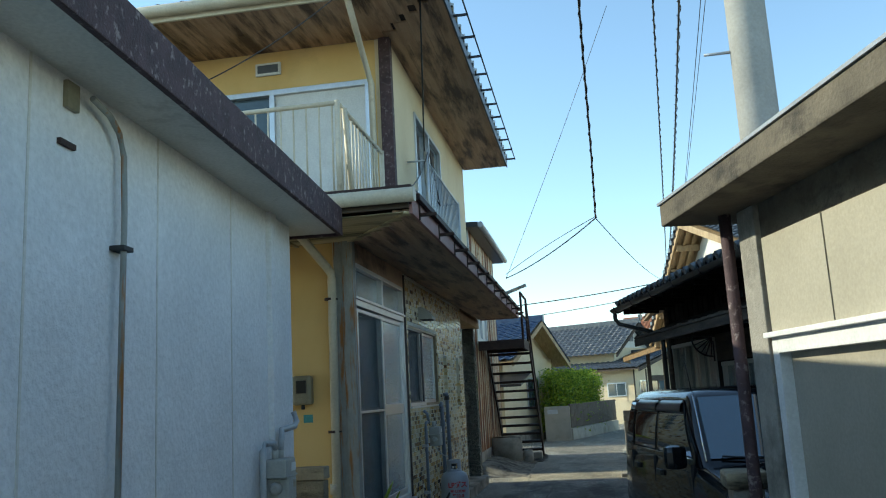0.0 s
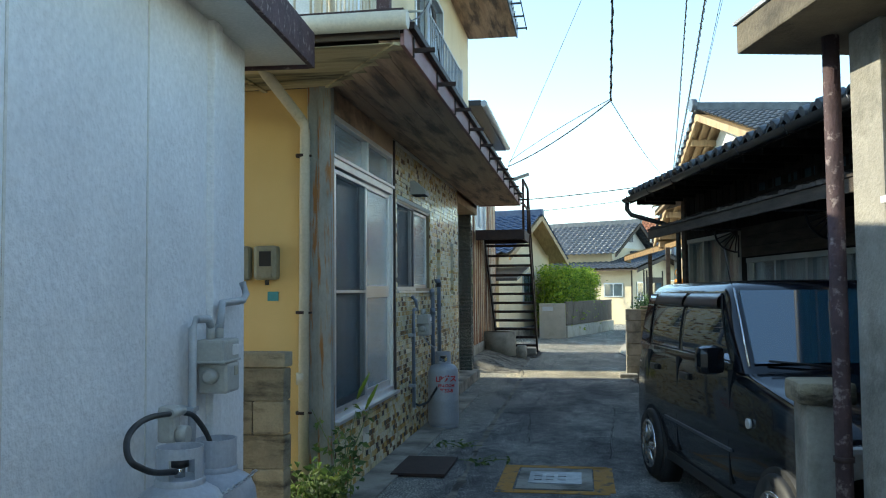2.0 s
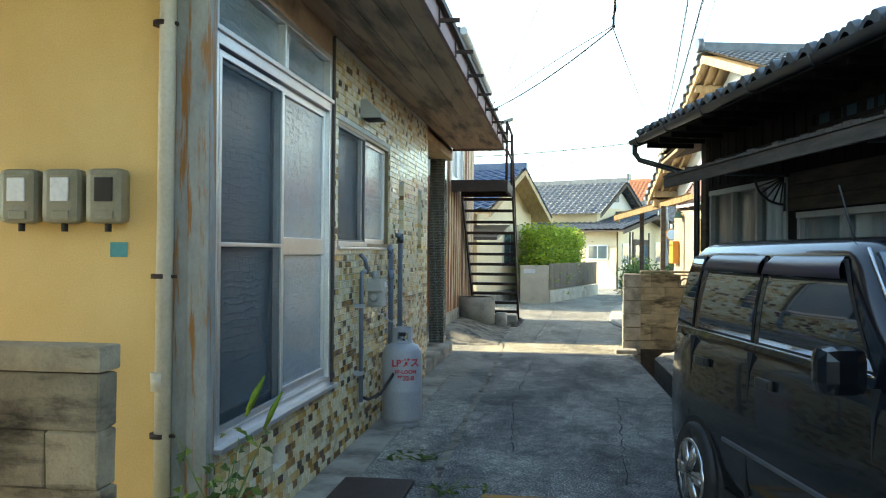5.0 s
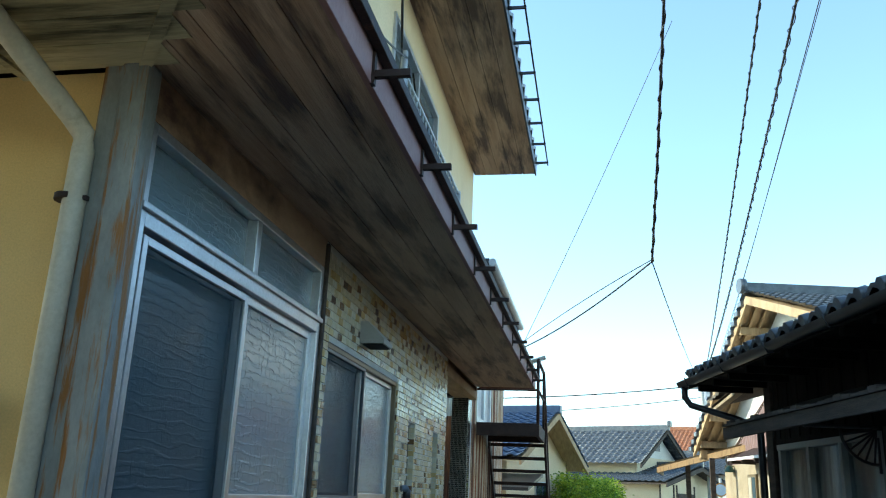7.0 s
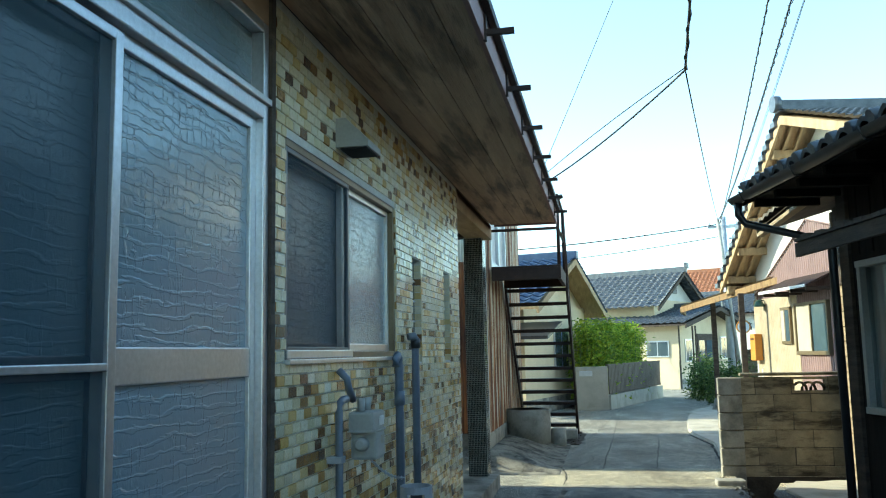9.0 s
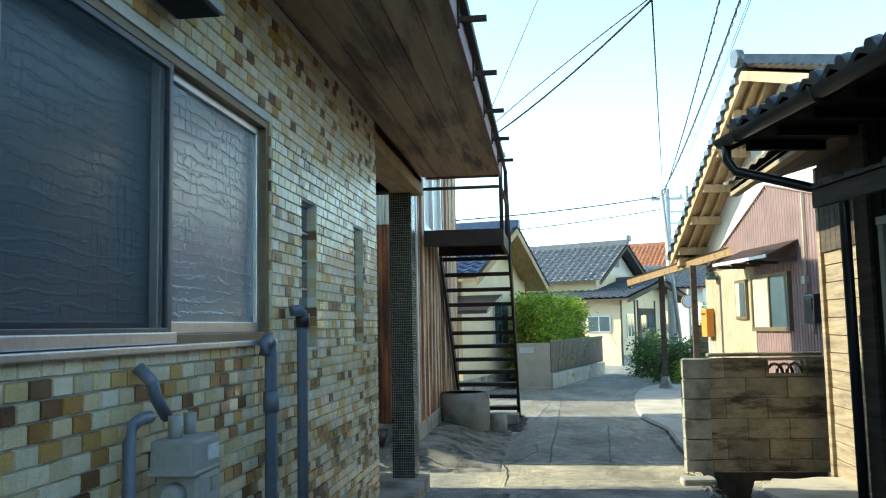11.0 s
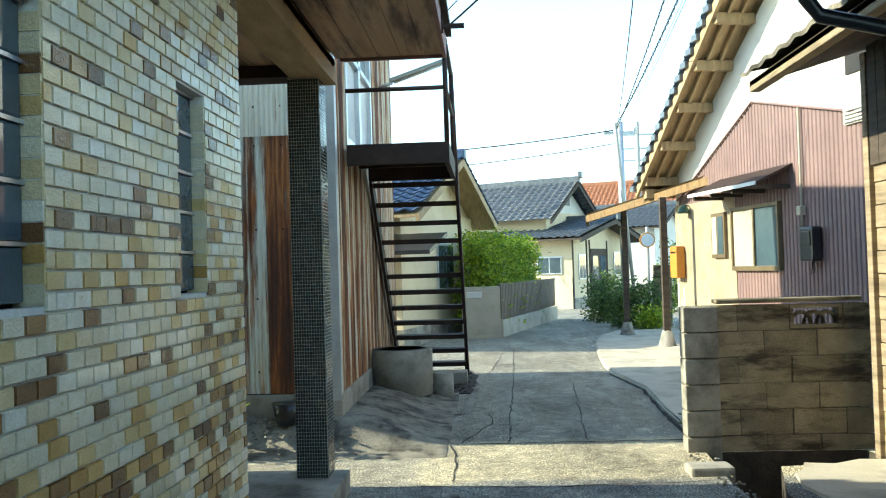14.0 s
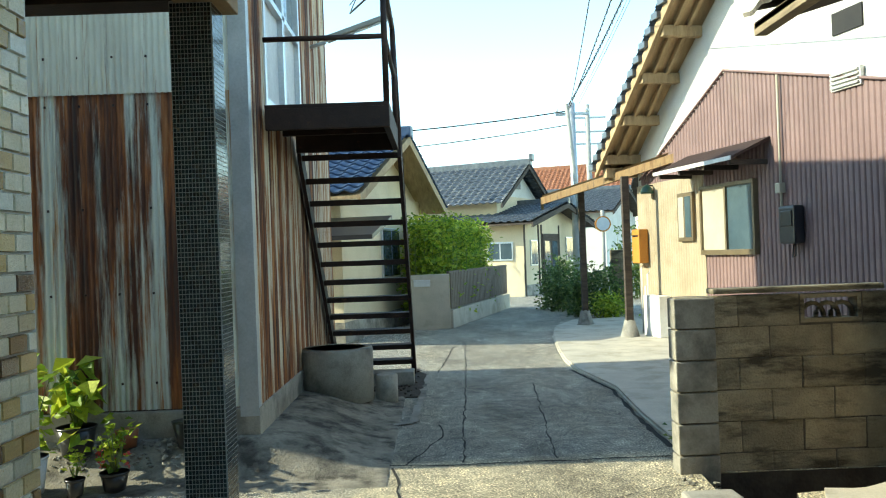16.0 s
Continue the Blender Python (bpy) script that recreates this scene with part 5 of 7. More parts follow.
def stair():
    t = thing("outdoor_stair", "dark brown steel outdoor stair with open treads and a landing", "stair")
    xa, xb = -2.42, -1.48
    ya, yb, yf, zt = 16.8, 18.25, 20.85, 2.62
    l = part("landing", box(xa, ya, zt - 0.03, xb, yb, zt, 0.004), M_STEEL, t)
    part("landing_beam", box(xa, ya, zt - 0.19, xb, ya + 0.05, zt - 0.03, 0.004), M_STEEL, l)
    part("landing_beam", box(xb - 0.05, ya + 0.05, zt - 0.19, xb, yb, zt - 0.03, 0.004), M_STEEL, l)
    part("landing_beam", box(xa, yb - 0.05, zt - 0.19, xb - 0.05, yb, zt - 0.03, 0.004), M_STEEL, l)
    part("landing_beam", box(xa, (ya + yb) / 2, zt - 0.13, xb - 0.05, (ya + yb) / 2 + 0.05, zt - 0.03), M_STEEL, l)
    n = 13
    for x in (xa, xb - 0.012):
        part("stringer", prism(nb(), [(yb, zt - 0.02), (yb, zt - 0.26), (yf - 0.2, 0), (yf + 0.04, 0)], "x", x, x + 0.035), M_STEEL, t)
    for i in range(1, n):
        f = i / n
        y, z = yb + (yf - yb) * f, zt * (1 - f)
        bm = bx(nb(), xa + 0.03, y - 0.13, z - 0.02, xb - 0.01, y + 0.11, z)
        bx(bm, xa + 0.03, y - 0.13, z - 0.055, xb - 0.01, y - 0.12, z - 0.02)
        part("tread", bm, M_STEEL, t)
    part("foot_plate", box(xb - 0.08, yf - 0.1, 0, xb + 0.06, yf + 0.1, 0.03), M_IRON, t)
    pole = lambda p, q, r=0.024: part("rail_post" if abs(p[2] - q[2]) > 0.5 and p[:2] == q[:2] else "handrail", tube(nb(), [p, q], r, 10), M_STEEL, t)
    h = 0.95
    pole((xb - 0.02, ya + 0.03, zt), (xb - 0.02, ya + 0.03, zt + h))
    pole((xb - 0.02, yb, zt - 0.1), (xb - 0.02, yb, zt + h))
    pole((xa, ya + 0.03, zt + 0.5), (xb - 0.02, ya + 0.03, zt + 0.5), 0.02)
    pole((xb - 0.02, ya + 0.03, zt + h), (xb - 0.02, yb, zt + h))
    pole((xb - 0.02, ya + 0.03, zt + 0.5), (xb - 0.02, yb, zt + 0.5), 0.02)
    pole((xb - 0.02, yb, zt + h), (xb - 0.02, yf + 0.02, 0.62))
    pole((xb - 0.02, yf + 0.02, 0.0), (xb - 0.02, yf + 0.02, 0.62))


stair()


def concrete_ring():
    t = thing("concrete_planter", "round concrete pipe section used as a planter", "planter", at=(-2.14, 18.45, 0.10))
    bm = nb()
    prof = [(0.26, 0.42), (0.27, 0.50), (0.33, 0.50), (0.34, 0.48), (0.335, 0.0), (0.26, 0.0)]
    tube(bm, [(0, 0, z) for _, z in prof], [r for r, _ in prof], 32, False)
    part("ring", bm, M_CONCRETE, t)
    part("earth", lathe(nb(), (0, 0, 0), [(0.27, 0.30), (0.27, 0.42)], 24), M_SOIL, t)


concrete_ring()
solo("concrete_stub", lathe(nb(), (-1.70, 18.75, 0), [(0.10, 0), (0.11, 0.01), (0.11, 0.28), (0.09, 0.29)], 16), M_CONCRETE, "short round concrete stub beside the planter", "stub")
solo("concrete_sill", box(-1.95, 19.75, 0.01, -1.46, 20.05, 0.16, 0.012), M_CONCRETE, "grey concrete block lying under the stair", "block")


# ---- plants in pots ----
def potted(at, r, h, pot, label, n, size, spread, tall, flowers=0, seed=1):
    rng = random.Random(seed)
    t = thing("potted_plant", label, "plant", "potted plants", at)
    part("pot", lathe(nb(), (0, 0, 0), [(r * 0.7, 0), (r * 0.74, 0.005), (r, h), (r * 1.04, h), (r * 1.04, h - 0.012), (r * 0.92, h - 0.02)], 20), pot, t)
    bm = nb()
    for k in range(7):
        a, l = rng.uniform(0, 6.3), rng.uniform(0.4, 1)
        tube(bm, [(0, 0, h - 0.02), (math.cos(a) * spread * 0.3, math.sin(a) * spread * 0.3, h + tall * 0.4 * l), (math.cos(a) * spread * l, math.sin(a) * spread * l, h + tall * l)], [0.006, 0.005, 0.002], 5)
    part("stem_cluster", bm, M_STEM, t)
    bm = nb()
    for k in range(9):
        a, l = rng.uniform(0, 6.3), rng.uniform(0.2, 1)
        leaves(bm, rng, (math.cos(a) * spread * l * 0.8, math.sin(a) * spread * l * 0.8, h + tall * rng.uniform(0.15, 1.0)), (spread * 0.3, spread * 0.3, tall * 0.13), n // 9, size)
    part("foliage", bm, M_LEAF, t)
    if flowers:
        bm = nb()
        for _ in range(flowers):
            leaves(bm, rng, (rng.uniform(-1, 1) * spread, rng.uniform(-1, 1) * spread, h + tall * rng.uniform(0.1, 0.6)), (0.01, 0.01, 0.01), 6, 0.03)
        part("flower_cluster", bm, M_FLOWER, t)


potted((-3.82, 15.86, 0.014), 0.12, 0.24, M_WHITE, "leafy green plant in a white plastic pot", 200, 0.085, 0.17, 0.55, seed=3)
potted((-3.49, 15.78, 0.014), 0.06, 0.11, M_BLACK, "small green plant in a black pot", 70, 0.04, 0.06, 0.15, seed=4)
potted((-3.28, 15.88, 0.014), 0.09, 0.12, M_BLACK, "green plant with red flowers in a black pot", 130, 0.06, 0.11, 0.30, 7, seed=5)
potted((-3.66, 16.22, 0.169), 0.13, 0.2, M_BLACK, "broad-leaved dark plant in a black pot by the shed", 60, 0.18, 0.16, 0.4, seed=6)
solo("terracotta_pot", lathe(nb(), (-3.34, 16.28, 0.202), [(0.06, 0), (0.08, 0.12), (0.09, 0.13), (0.075, 0.12)], 18), M_ROOF_ORANGE, "small terracotta pot by the shed wall", "pot")
solo("black_tub", lathe(nb(), (-2.90, 16.26, 0.192), [(0.08, 0), (0.12, 0.17), (0.125, 0.18), (0.1, 0.16)], 18), M_BLACK, "empty black plastic tub by the shed wall", "pot")


def weed(at, label, blades, tall, seed, pods=0):
    rng = random.Random(seed)
    t = thing("weed", label, "weed", "weeds", at)
    st, lf = nb(), nb()
    for k in range(blades):
        a, l, b = rng.uniform(0, 6.3), rng.uniform(0.5, 1.0) * tall, rng.uniform(0.1, 0.45)
        pts = [(rng.uniform(-0.05, 0.05), rng.uniform(-0.05, 0.05), 0), (math.cos(a) * b * 0.2, math.sin(a) * b * 0.2, l * 0.6), (math.cos(a) * b * 0.6, math.sin(a) * b * 0.6, l)]
        tube(st, pts, [0.005, 0.004, 0.002], 5)
        for i in range(int(7 * l) + 1):
            f = rng.uniform(0.1, 1)
            p = Vector(pts[0]).lerp(Vector(pts[2]), f)
            leaves(lf, rng, p, (0.035, 0.035, 0.03), 3, 0.06, 0.5)
    part("stem_cluster", st, M_STEM, t)
    part("foliage", lf, M_LEAF_DARK, t)
    for k in range(pods):
        p = Vector((0.12 - 0.05 * (k % 2), -0.03 + 0.11 * k, tall * 0.92 - 0.05 * k))
        part("seed_pod", tube(nb(), [p, p + Vector((0.02, 0.03, 0.06)), p + Vector((0.05, 0.06, 0.13))], [0.006, 0.013, 0.004], 6), M_LEAF, t, "long pale green pod")


weed((-1.98, 6.25, 0), "tall weed with long green pods growing by the steel column", 7, 0.85, 11, 4)
weed((-2.08, 6.0, 0), "rank green weeds at the foot of the block wall", 30, 0.42, 12)
weed((-2.22, 6.15, 0), "rank green weeds behind the block wall", 12, 0.35, 13)
weed((-1.3, 7.9, 0), "small weed growing from a crack in the lane", 5, 0.08, 14)
weed((-1.55, 8.6, 0), "small weed growing from a crack in the lane", 5, 0.07, 15)


# ---- garage ----
G = pose(0.62, 4.15, 0, 0, 0, -77)


def garage():
    t = thing("garage", "low garage with cream panels and a stained concrete eave", "building")
    holes = [(0.24, 0.5, 2.9, 1.70)]
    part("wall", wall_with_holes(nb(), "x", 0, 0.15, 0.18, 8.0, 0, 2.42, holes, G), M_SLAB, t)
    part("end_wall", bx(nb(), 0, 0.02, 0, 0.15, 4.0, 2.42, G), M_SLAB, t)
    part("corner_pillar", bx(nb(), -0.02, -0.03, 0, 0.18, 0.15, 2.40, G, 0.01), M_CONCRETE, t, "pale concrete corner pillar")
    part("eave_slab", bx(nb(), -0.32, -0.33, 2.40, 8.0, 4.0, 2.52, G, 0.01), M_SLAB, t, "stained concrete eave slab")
    part("flashing", bx(nb(), -0.33, -0.34, 2.52, 8.0, 4.0, 2.535, G), M_GALV, t)
    for a, b in ((0.22, 0.80), (0.812, 1.39), (1.402, 1.98), (1.992, 2.57), (2.582, 3.16), (3.172, 4.0)):
        part("panel", bx(nb(), a, -0.022, 1.755, b, 0.0, 2.22, G, 0.003), M_PANEL, t, "cream cement panel")
    f = part("window", nb(), M_WHITE, t, "white-framed window with frosted beige panes")
    bm = nb()
    for x0, z0, x1, z1 in ((0.22, 0.5, 0.28, 1.74), (2.84, 0.5, 2.9, 1.74), (0.28, 1.66, 2.84, 1.74), (0.28, 0.5, 2.84, 0.56), (1.52, 0.56, 1.58, 1.66)):
        bx(bm, x0, -0.03, z0, x1, 0.07, z1, G, 0.004)
    bx(bm, 0.2, -0.06, 1.735, 2.92, 0.0, 1.76, G, 0.003)
    f.data = mesh("window", bm, M_WHITE)
    part("pane", bx(nb(), 0.28, 0.03, 0.56, 1.52, 0.035, 1.66, G), M_FROSTED, f)
    part("pane", bx(nb(), 1.58, 0.03, 0.56, 2.84, 0.035, 1.66, G), M_FROSTED, f)
    p = thing("downpipe", "dark red downpipe at the garage corner", "downpipe")
    part("pipe", tube(nb(), [G @ Vector((-0.07, -0.07, 0.0)), G @ Vector((-0.07, -0.07, 2.40))], 0.032, 12), M_FASCIA, p)
    part("strap", tube(nb(), [G @ Vector((-0.07, -0.07, 0.80)), G @ Vector((-0.07, -0.07, 0.82))], 0.038, 12), M_IRON, p)


garage()
gate = thing("gate_pillar", "weathered concrete gate pillar beside the car", "pillar")
part("shaft", box(0.46, 4.42, 0, 0.62, 4.62, 0.98, 0.012), M_CONCRETE, gate)
part("cap", box(0.43, 4.39, 0.98, 0.65, 4.65, 1.07, 0.02), M_BLOCK, gate, "mossy cap block")


def utility_pole(at, h, r, label, steps=True):
    t = thing("utility_pole", label, "utility pole", "utility poles", at)
    part("shaft", tube(nb(), [(0, 0, 0), (0, 0, h)], [r, r * 0.78], 24), M_POLE, t)
    if steps:
        for k in range(9):
            s = -1 if k % 2 else 1
            part("step_bolt", tube(nb(), [(s * r * 0.8, 0, 2.2 + 0.42 * k), (s * (r + 0.14), 0, 2.2 + 0.42 * k)], 0.009, 6), M_GALV, t)
        part("cross_arm", box(-0.75, -0.05, h - 0.5, 0.75, 0.05, h - 0.4, 0.006), M_GALV, t)


utility_pole((0.86, 4.62, 0), 8.6, 0.125, "concrete utility pole with step bolts rising behind the garage")


# ---- car ----
def car():
    t = thing("car", "dark blue-black boxy small car with silver wheels", "car", at=(0.839, 7.725, 0), rz=190.25)
    t.scale = (1, 1, 0.93)
    hw = 0.735
    bm = nb()
    stations = [(-0.57, 0.66, 0.90), (-0.555, 0.695, 1.02), (-0.48, 0.722, 1.06), (-0.2, hw, 1.075), (0.4, hw, 1.085), (1.0, hw, 1.085), (1.6, hw, 1.07), (1.85, 0.732, 1.045), (2.15, 0.728, 0.995), (2.45, 0.715, 0.94), (2.68, 0.69, 0.86), (2.78, 0.655, 0.76), (2.82, 0.62, 0.60)]
    rings = []
    for y, w, top in stations:
        half = [(w - 0.07, 0.24), (w - 0.02, 0.29), (w - 0.002, 0.42), (w + 0.004, 0.58), (w - 0.002, 0.58 + (top - 0.58) * 0.4), (w - 0.012, 0.58 + (top - 0.58) * 0.75), (w - 0.03, top - 0.03), (w - 0.07, top - 0.004), (w - 0.2, top + 0.006), (w - 0.45, top + 0.012)]
        rings.append([bm.verts.new((x, y, z)) for x, z in half] + [bm.verts.new((-x, y, z)) for x, z in reversed(half)])
    for p, q in zip(rings, rings[1:]):
        for k in range(20):
            bm.faces.new((p[k], p[(k + 1) % 20], q[(k + 1) % 20], q[k]))
    bm.faces.new(rings[0])
    bm.faces.new(rings[-1][::-1])
    bmesh.ops.recalc_face_normals(bm, faces=bm.faces)
    for f in bm.faces:
        f.smooth = len(f.verts) == 4
    body = part("body", bm, M_CAR, t)

    # cabin: rounded rings from the belt line up to the roof
    def reach(z):
        k = (z - 1.05) / 0.55
        return (hw - 0.035) * (1 - k) + 0.60 * k + 0.022 * math.sin(math.pi * min(1, max(0, k)))

    bm, rings = nb(), []
    for z, inset in ((1.04, 0), (1.15, 0), (1.26, 0), (1.37, 0), (1.46, 0), (1.525, 0.004), (1.565, 0.02), (1.592, 0.055), (1.606, 0.12), (1.615, 0.25), (1.62, 0.42)):
        k = (z - 1.05) / 0.55
        x1, y0, y1, ring = reach(z) - inset, -0.55 + 0.17 * max(0, k) ** 1.5 + inset, 1.84 - 0.52 * k - inset, []
        r = 0.09
        for cx, cy, a0 in ((x1 - r, y1 - r, 0), (-x1 + r, y1 - r, 90), (-x1 + r, y0 + r, 180), (x1 - r, y0 + r, 270)):
            for d in (0, 22, 45, 68, 90):
                ring.append(bm.verts.new((cx + r * math.cos(radians(a0 + d)), cy + r * math.sin(radians(a0 + d)), z)))
        rings.append(ring)
    for p, q in zip(rings, rings[1:]):
        for k in range(20):
            bm.faces.new((p[k], p[(k + 1) % 20], q[(k + 1) % 20], q[k]))
    bm.faces.new(rings[-1])
    bmesh.ops.recalc_face_normals(bm, faces=bm.faces)
    for f in bm.faces:
        f.smooth = True
    part("cabin", bm, M_CAR, t)

    def side(f, y, z, out):
        """A place on the curved cabin side."""
        return f * (reach(z) + out), y, z

    def side_panel(s, quad, outs):
        """A sheet that follows the curved side between a lower and an upper edge."""
        bm, rows = nb(), []
        for i, out in enumerate(outs):
            g = i / (len(outs) - 1)
            ends = [(quad[e][0] * (1 - g) + quad[3 - e][0] * g, quad[e][1] * (1 - g) + quad[3 - e][1] * g) for e in (0, 1)]
            rows.append([bm.verts.new(side(s, ends[0][0] * (1 - u) + ends[1][0] * u, ends[0][1] * (1 - u) + ends[1][1] * u, out)) for u in (0, 0.5, 1)])
        rows = [[bm.verts.new((v.co.x - s * 0.02, v.co.y, v.co.z)) for v in rows[0]]] + rows + [[bm.verts.new((v.co.x - s * 0.02, v.co.y, v.co.z)) for v in rows[-1]]]
        for p, q in zip(rows, rows[1:]):
            for k in (0, 1):
                bm.faces.new((p[k], p[k + 1], q[k + 1], q[k]))
        bmesh.ops.recalc_face_normals(bm, faces=bm.faces)
        for f in bm.faces:
            f.smooth = True
        return bm

    for s in (1, -1):
        for name, quad in (("rear_quarter_glass", ((-0.43, 1.13), (-0.20, 1.11), (-0.20, 1.50), (-0.36, 1.50))), ("rear_door_glass", ((-0.10, 1.105), (0.60, 1.105), (0.60, 1.50), (-0.06, 1.50))), ("front_door_glass", ((0.69, 1.105), (1.62, 1.105), (1.30, 1.50), (0.69, 1.50)))):
            wide = tuple((y + (0.018 if i in (1, 2) else -0.018), z + (0.016 if i > 1 else -0.016)) for i, (y, z) in enumerate(quad))
            part("window_seal", side_panel(s, wide, (0.003,) * 5), M_RUBBER, t)
            part(name, side_panel(s, quad, (0.006,) * 5), M_CARGLASS, t, "dark tinted glass")
            y0, y1 = quad[3][0], quad[2][0]
            if name != "rear_quarter_glass":
                q = [(y0 - 0.03, 1.435), (y1 + (0.02 if name[0] == "r" else 0.06), 1.435), (y1, 1.525), (y0, 1.525)]
                part("rain_visor", side_panel(s, q, (0.034, 0.036, 0.034, 0.026, 0.010)), M_VISOR, t, "smoked plastic rain visor")
        part("belt_trim", tube(nb(), [side(s, y, 1.088, 0.006) for y in (-0.44, 0.2, 0.9, 1.62)], 0.006, 6), M_CHROME, t)
        # Added strip that draws the highlight along the door crease.
        part("crease_highlight", box(s * (hw - 0.01), 0.36, 0.55, s * (hw + 0.014), 1.72, 0.572, 0.006), M_DARKALU, t, "grey strip in place of the highlight on the door crease")
        part("sill", box(s * (hw - 0.05), 0.3, 0.22, s * (hw - 0.012), 1.98, 0.29, 0.01), M_RUBBER, t)
        for y in (0.63, 1.66, -0.14):
            part("door_gap", box(s * (hw - 0.04), y, 0.34, s * (hw + 0.004), y + 0.006, 0.62), M_RUBBER, t)
            part("door_gap", prism(nb(), [(y, 0.62), (y + 0.006, 0.62), (y + 0.006, 1.05), (y, 1.05)], "x", s * (hw - 0.06), s * (hw - 0.004)), M_RUBBER, t)
        for y in (0.40, -0.0):
            h = part("door_handle", box(s * (hw - 0.01), y + (0.35 if y > 0.1 else -0.02), 0.90, s * (hw + 0.016), y + (0.50 if y > 0.1 else 0.13), 0.95, 0.012), M_BLACK, t)
        m = part("door_mirror", box(s * (hw + 0.01), 1.56, 1.02, s * (hw + 0.17), 1.69, 1.20, 0.05), M_CAR, t)
        part("mirror_glass", box(s * (hw + 0.035), 1.556, 1.05, s * (hw + 0.145), 1.566, 1.17), M_CHROME, m)
        part("side_marker", tube(nb(), [(s * (hw - 0.005), 1.98, 0.77), (s * (hw + 0.012), 1.98, 0.77)], 0.03, 14), M_LENS, t, "round clear side marker")
        part("headlight", box(s * 0.40, 2.68, 0.62, s * 0.655, 2.81, 0.79, 0.03), M_LENS, t, "clear headlight")
        part("tail_light", box(s * 0.50, -0.59, 0.60, s * 0.63, -0.55, 0.86, 0.015), M_RED, t, "red tail light")
        for y in (0.0, 2.36):
            part("wheel_arch", tube(nb(), [(s * (hw - 0.14), y, 0.275), (s * (hw + 0.004), y, 0.275)], 0.325, 32), M_RUBBER, t)
            w = part("wheel", nb(), M_RUBBER, t)
            bm = nb()
            pr = [(0.19, -0.075), (0.26, -0.08), (0.275, -0.06), (0.28, 0), (0.275, 0.06), (0.26, 0.08), (0.19, 0.075)]
            tube(bm, [(s * (hw - 0.042 + d), y, 0.29) for _, d in pr], [r for r, _ in pr], 36)
            w.data = mesh("tyre", bm, M_RUBBER)
            x = s * (hw + 0.036)
            bm = nb()
            ring = [(x, y + 0.185 * math.cos(a), 0.28 + 0.185 * math.sin(a)) for a in [2 * math.pi * i / 36 for i in range(37)]]
            tube(bm, ring, 0.013, 8, False)
            tube(bm, [(x - s * 0.01, y, 0.28), (x + s * 0.012, y, 0.28)], 0.04, 16)
            for i in range(6):
                a = math.pi / 3 * i
                for da in (-0.13, 0.13):
                    tube(bm, [(x + s * 0.006, y, 0.28), (x, y + 0.18 * math.cos(a + da), 0.28 + 0.18 * math.sin(a + da))], [0.026, 0.02], 6)
            part("rim", bm, M_CHROME, w, "silver spoked alloy rim")
            part("brake_disc", tube(nb(), [(x - s * 0.025, y, 0.28), (x - s * 0.015, y, 0.28)], 0.19, 24), M_DARKALU, w)
    # windscreen and rear window on the sloping ends
    def end_glass(name, y0, y1, z0, z1, w0, w1, out):
        bm = nb()
        q = [(-w0, y0, z0), (w0, y0, z0), (w1, y1, z1), (-w1, y1, z1)]
        v = [bm.verts.new((x, y + out, z)) for x, y, z in q] + [bm.verts.new((x, y - out, z)) for x, y, z in q]
        bm.faces.new(v[:4])
        for i in range(4):
            bm.faces.new((v[i], v[(i + 1) % 4], v[4 + (i + 1) % 4], v[4 + i]))
        bmesh.ops.recalc_face_normals(bm, faces=bm.faces)
        part(name, bm, M_SCREENGLASS, t, "dark glass tinted blue for the sky it mirrors")
    end_glass("windscreen", 1.795, 1.375, 1.10, 1.545, 0.625, 0.55, 0.014)
    end_glass("rear_window", -0.535, -0.41, 1.10, 1.50, 0.60, 0.54, -0.012)
    for s in (1, -1):
        part("pillar_trim", tube(nb(), [(s * 0.655, 1.80, 1.08), (s * 0.575, 1.365, 1.56)], 0.008, 6), M_CHROME, t)
        part("wiper", tube(nb(), [(s * 0.3 - 0.2, 1.85, 1.07), (s * 0.3 + 0.25, 1.815, 1.115)], 0.008, 6), M_RUBBER, t)
    part("antenna", tube(nb(), [(0.52, 1.16, 1.59), (0.50, 1.0, 1.84)], 0.004, 6), M_RUBBER, t)
    part("front_bumper", box(-0.66, 2.74, 0.26, 0.66, 2.86, 0.52, 0.04), M_CAR, t)
    part("grille", box(-0.38, 2.79, 0.62, 0.38, 2.825, 0.74, 0.01), M_BLACK, t)
    part("number_plate", box(-0.165, 2.855, 0.34, 0.165, 2.87, 0.505, 0.004), M_WHITE, t, "plain pale number plate")


car()

# ---- dark wooden house ----
D = pose(0.97, 12.6, 0, 0, 0, -79)


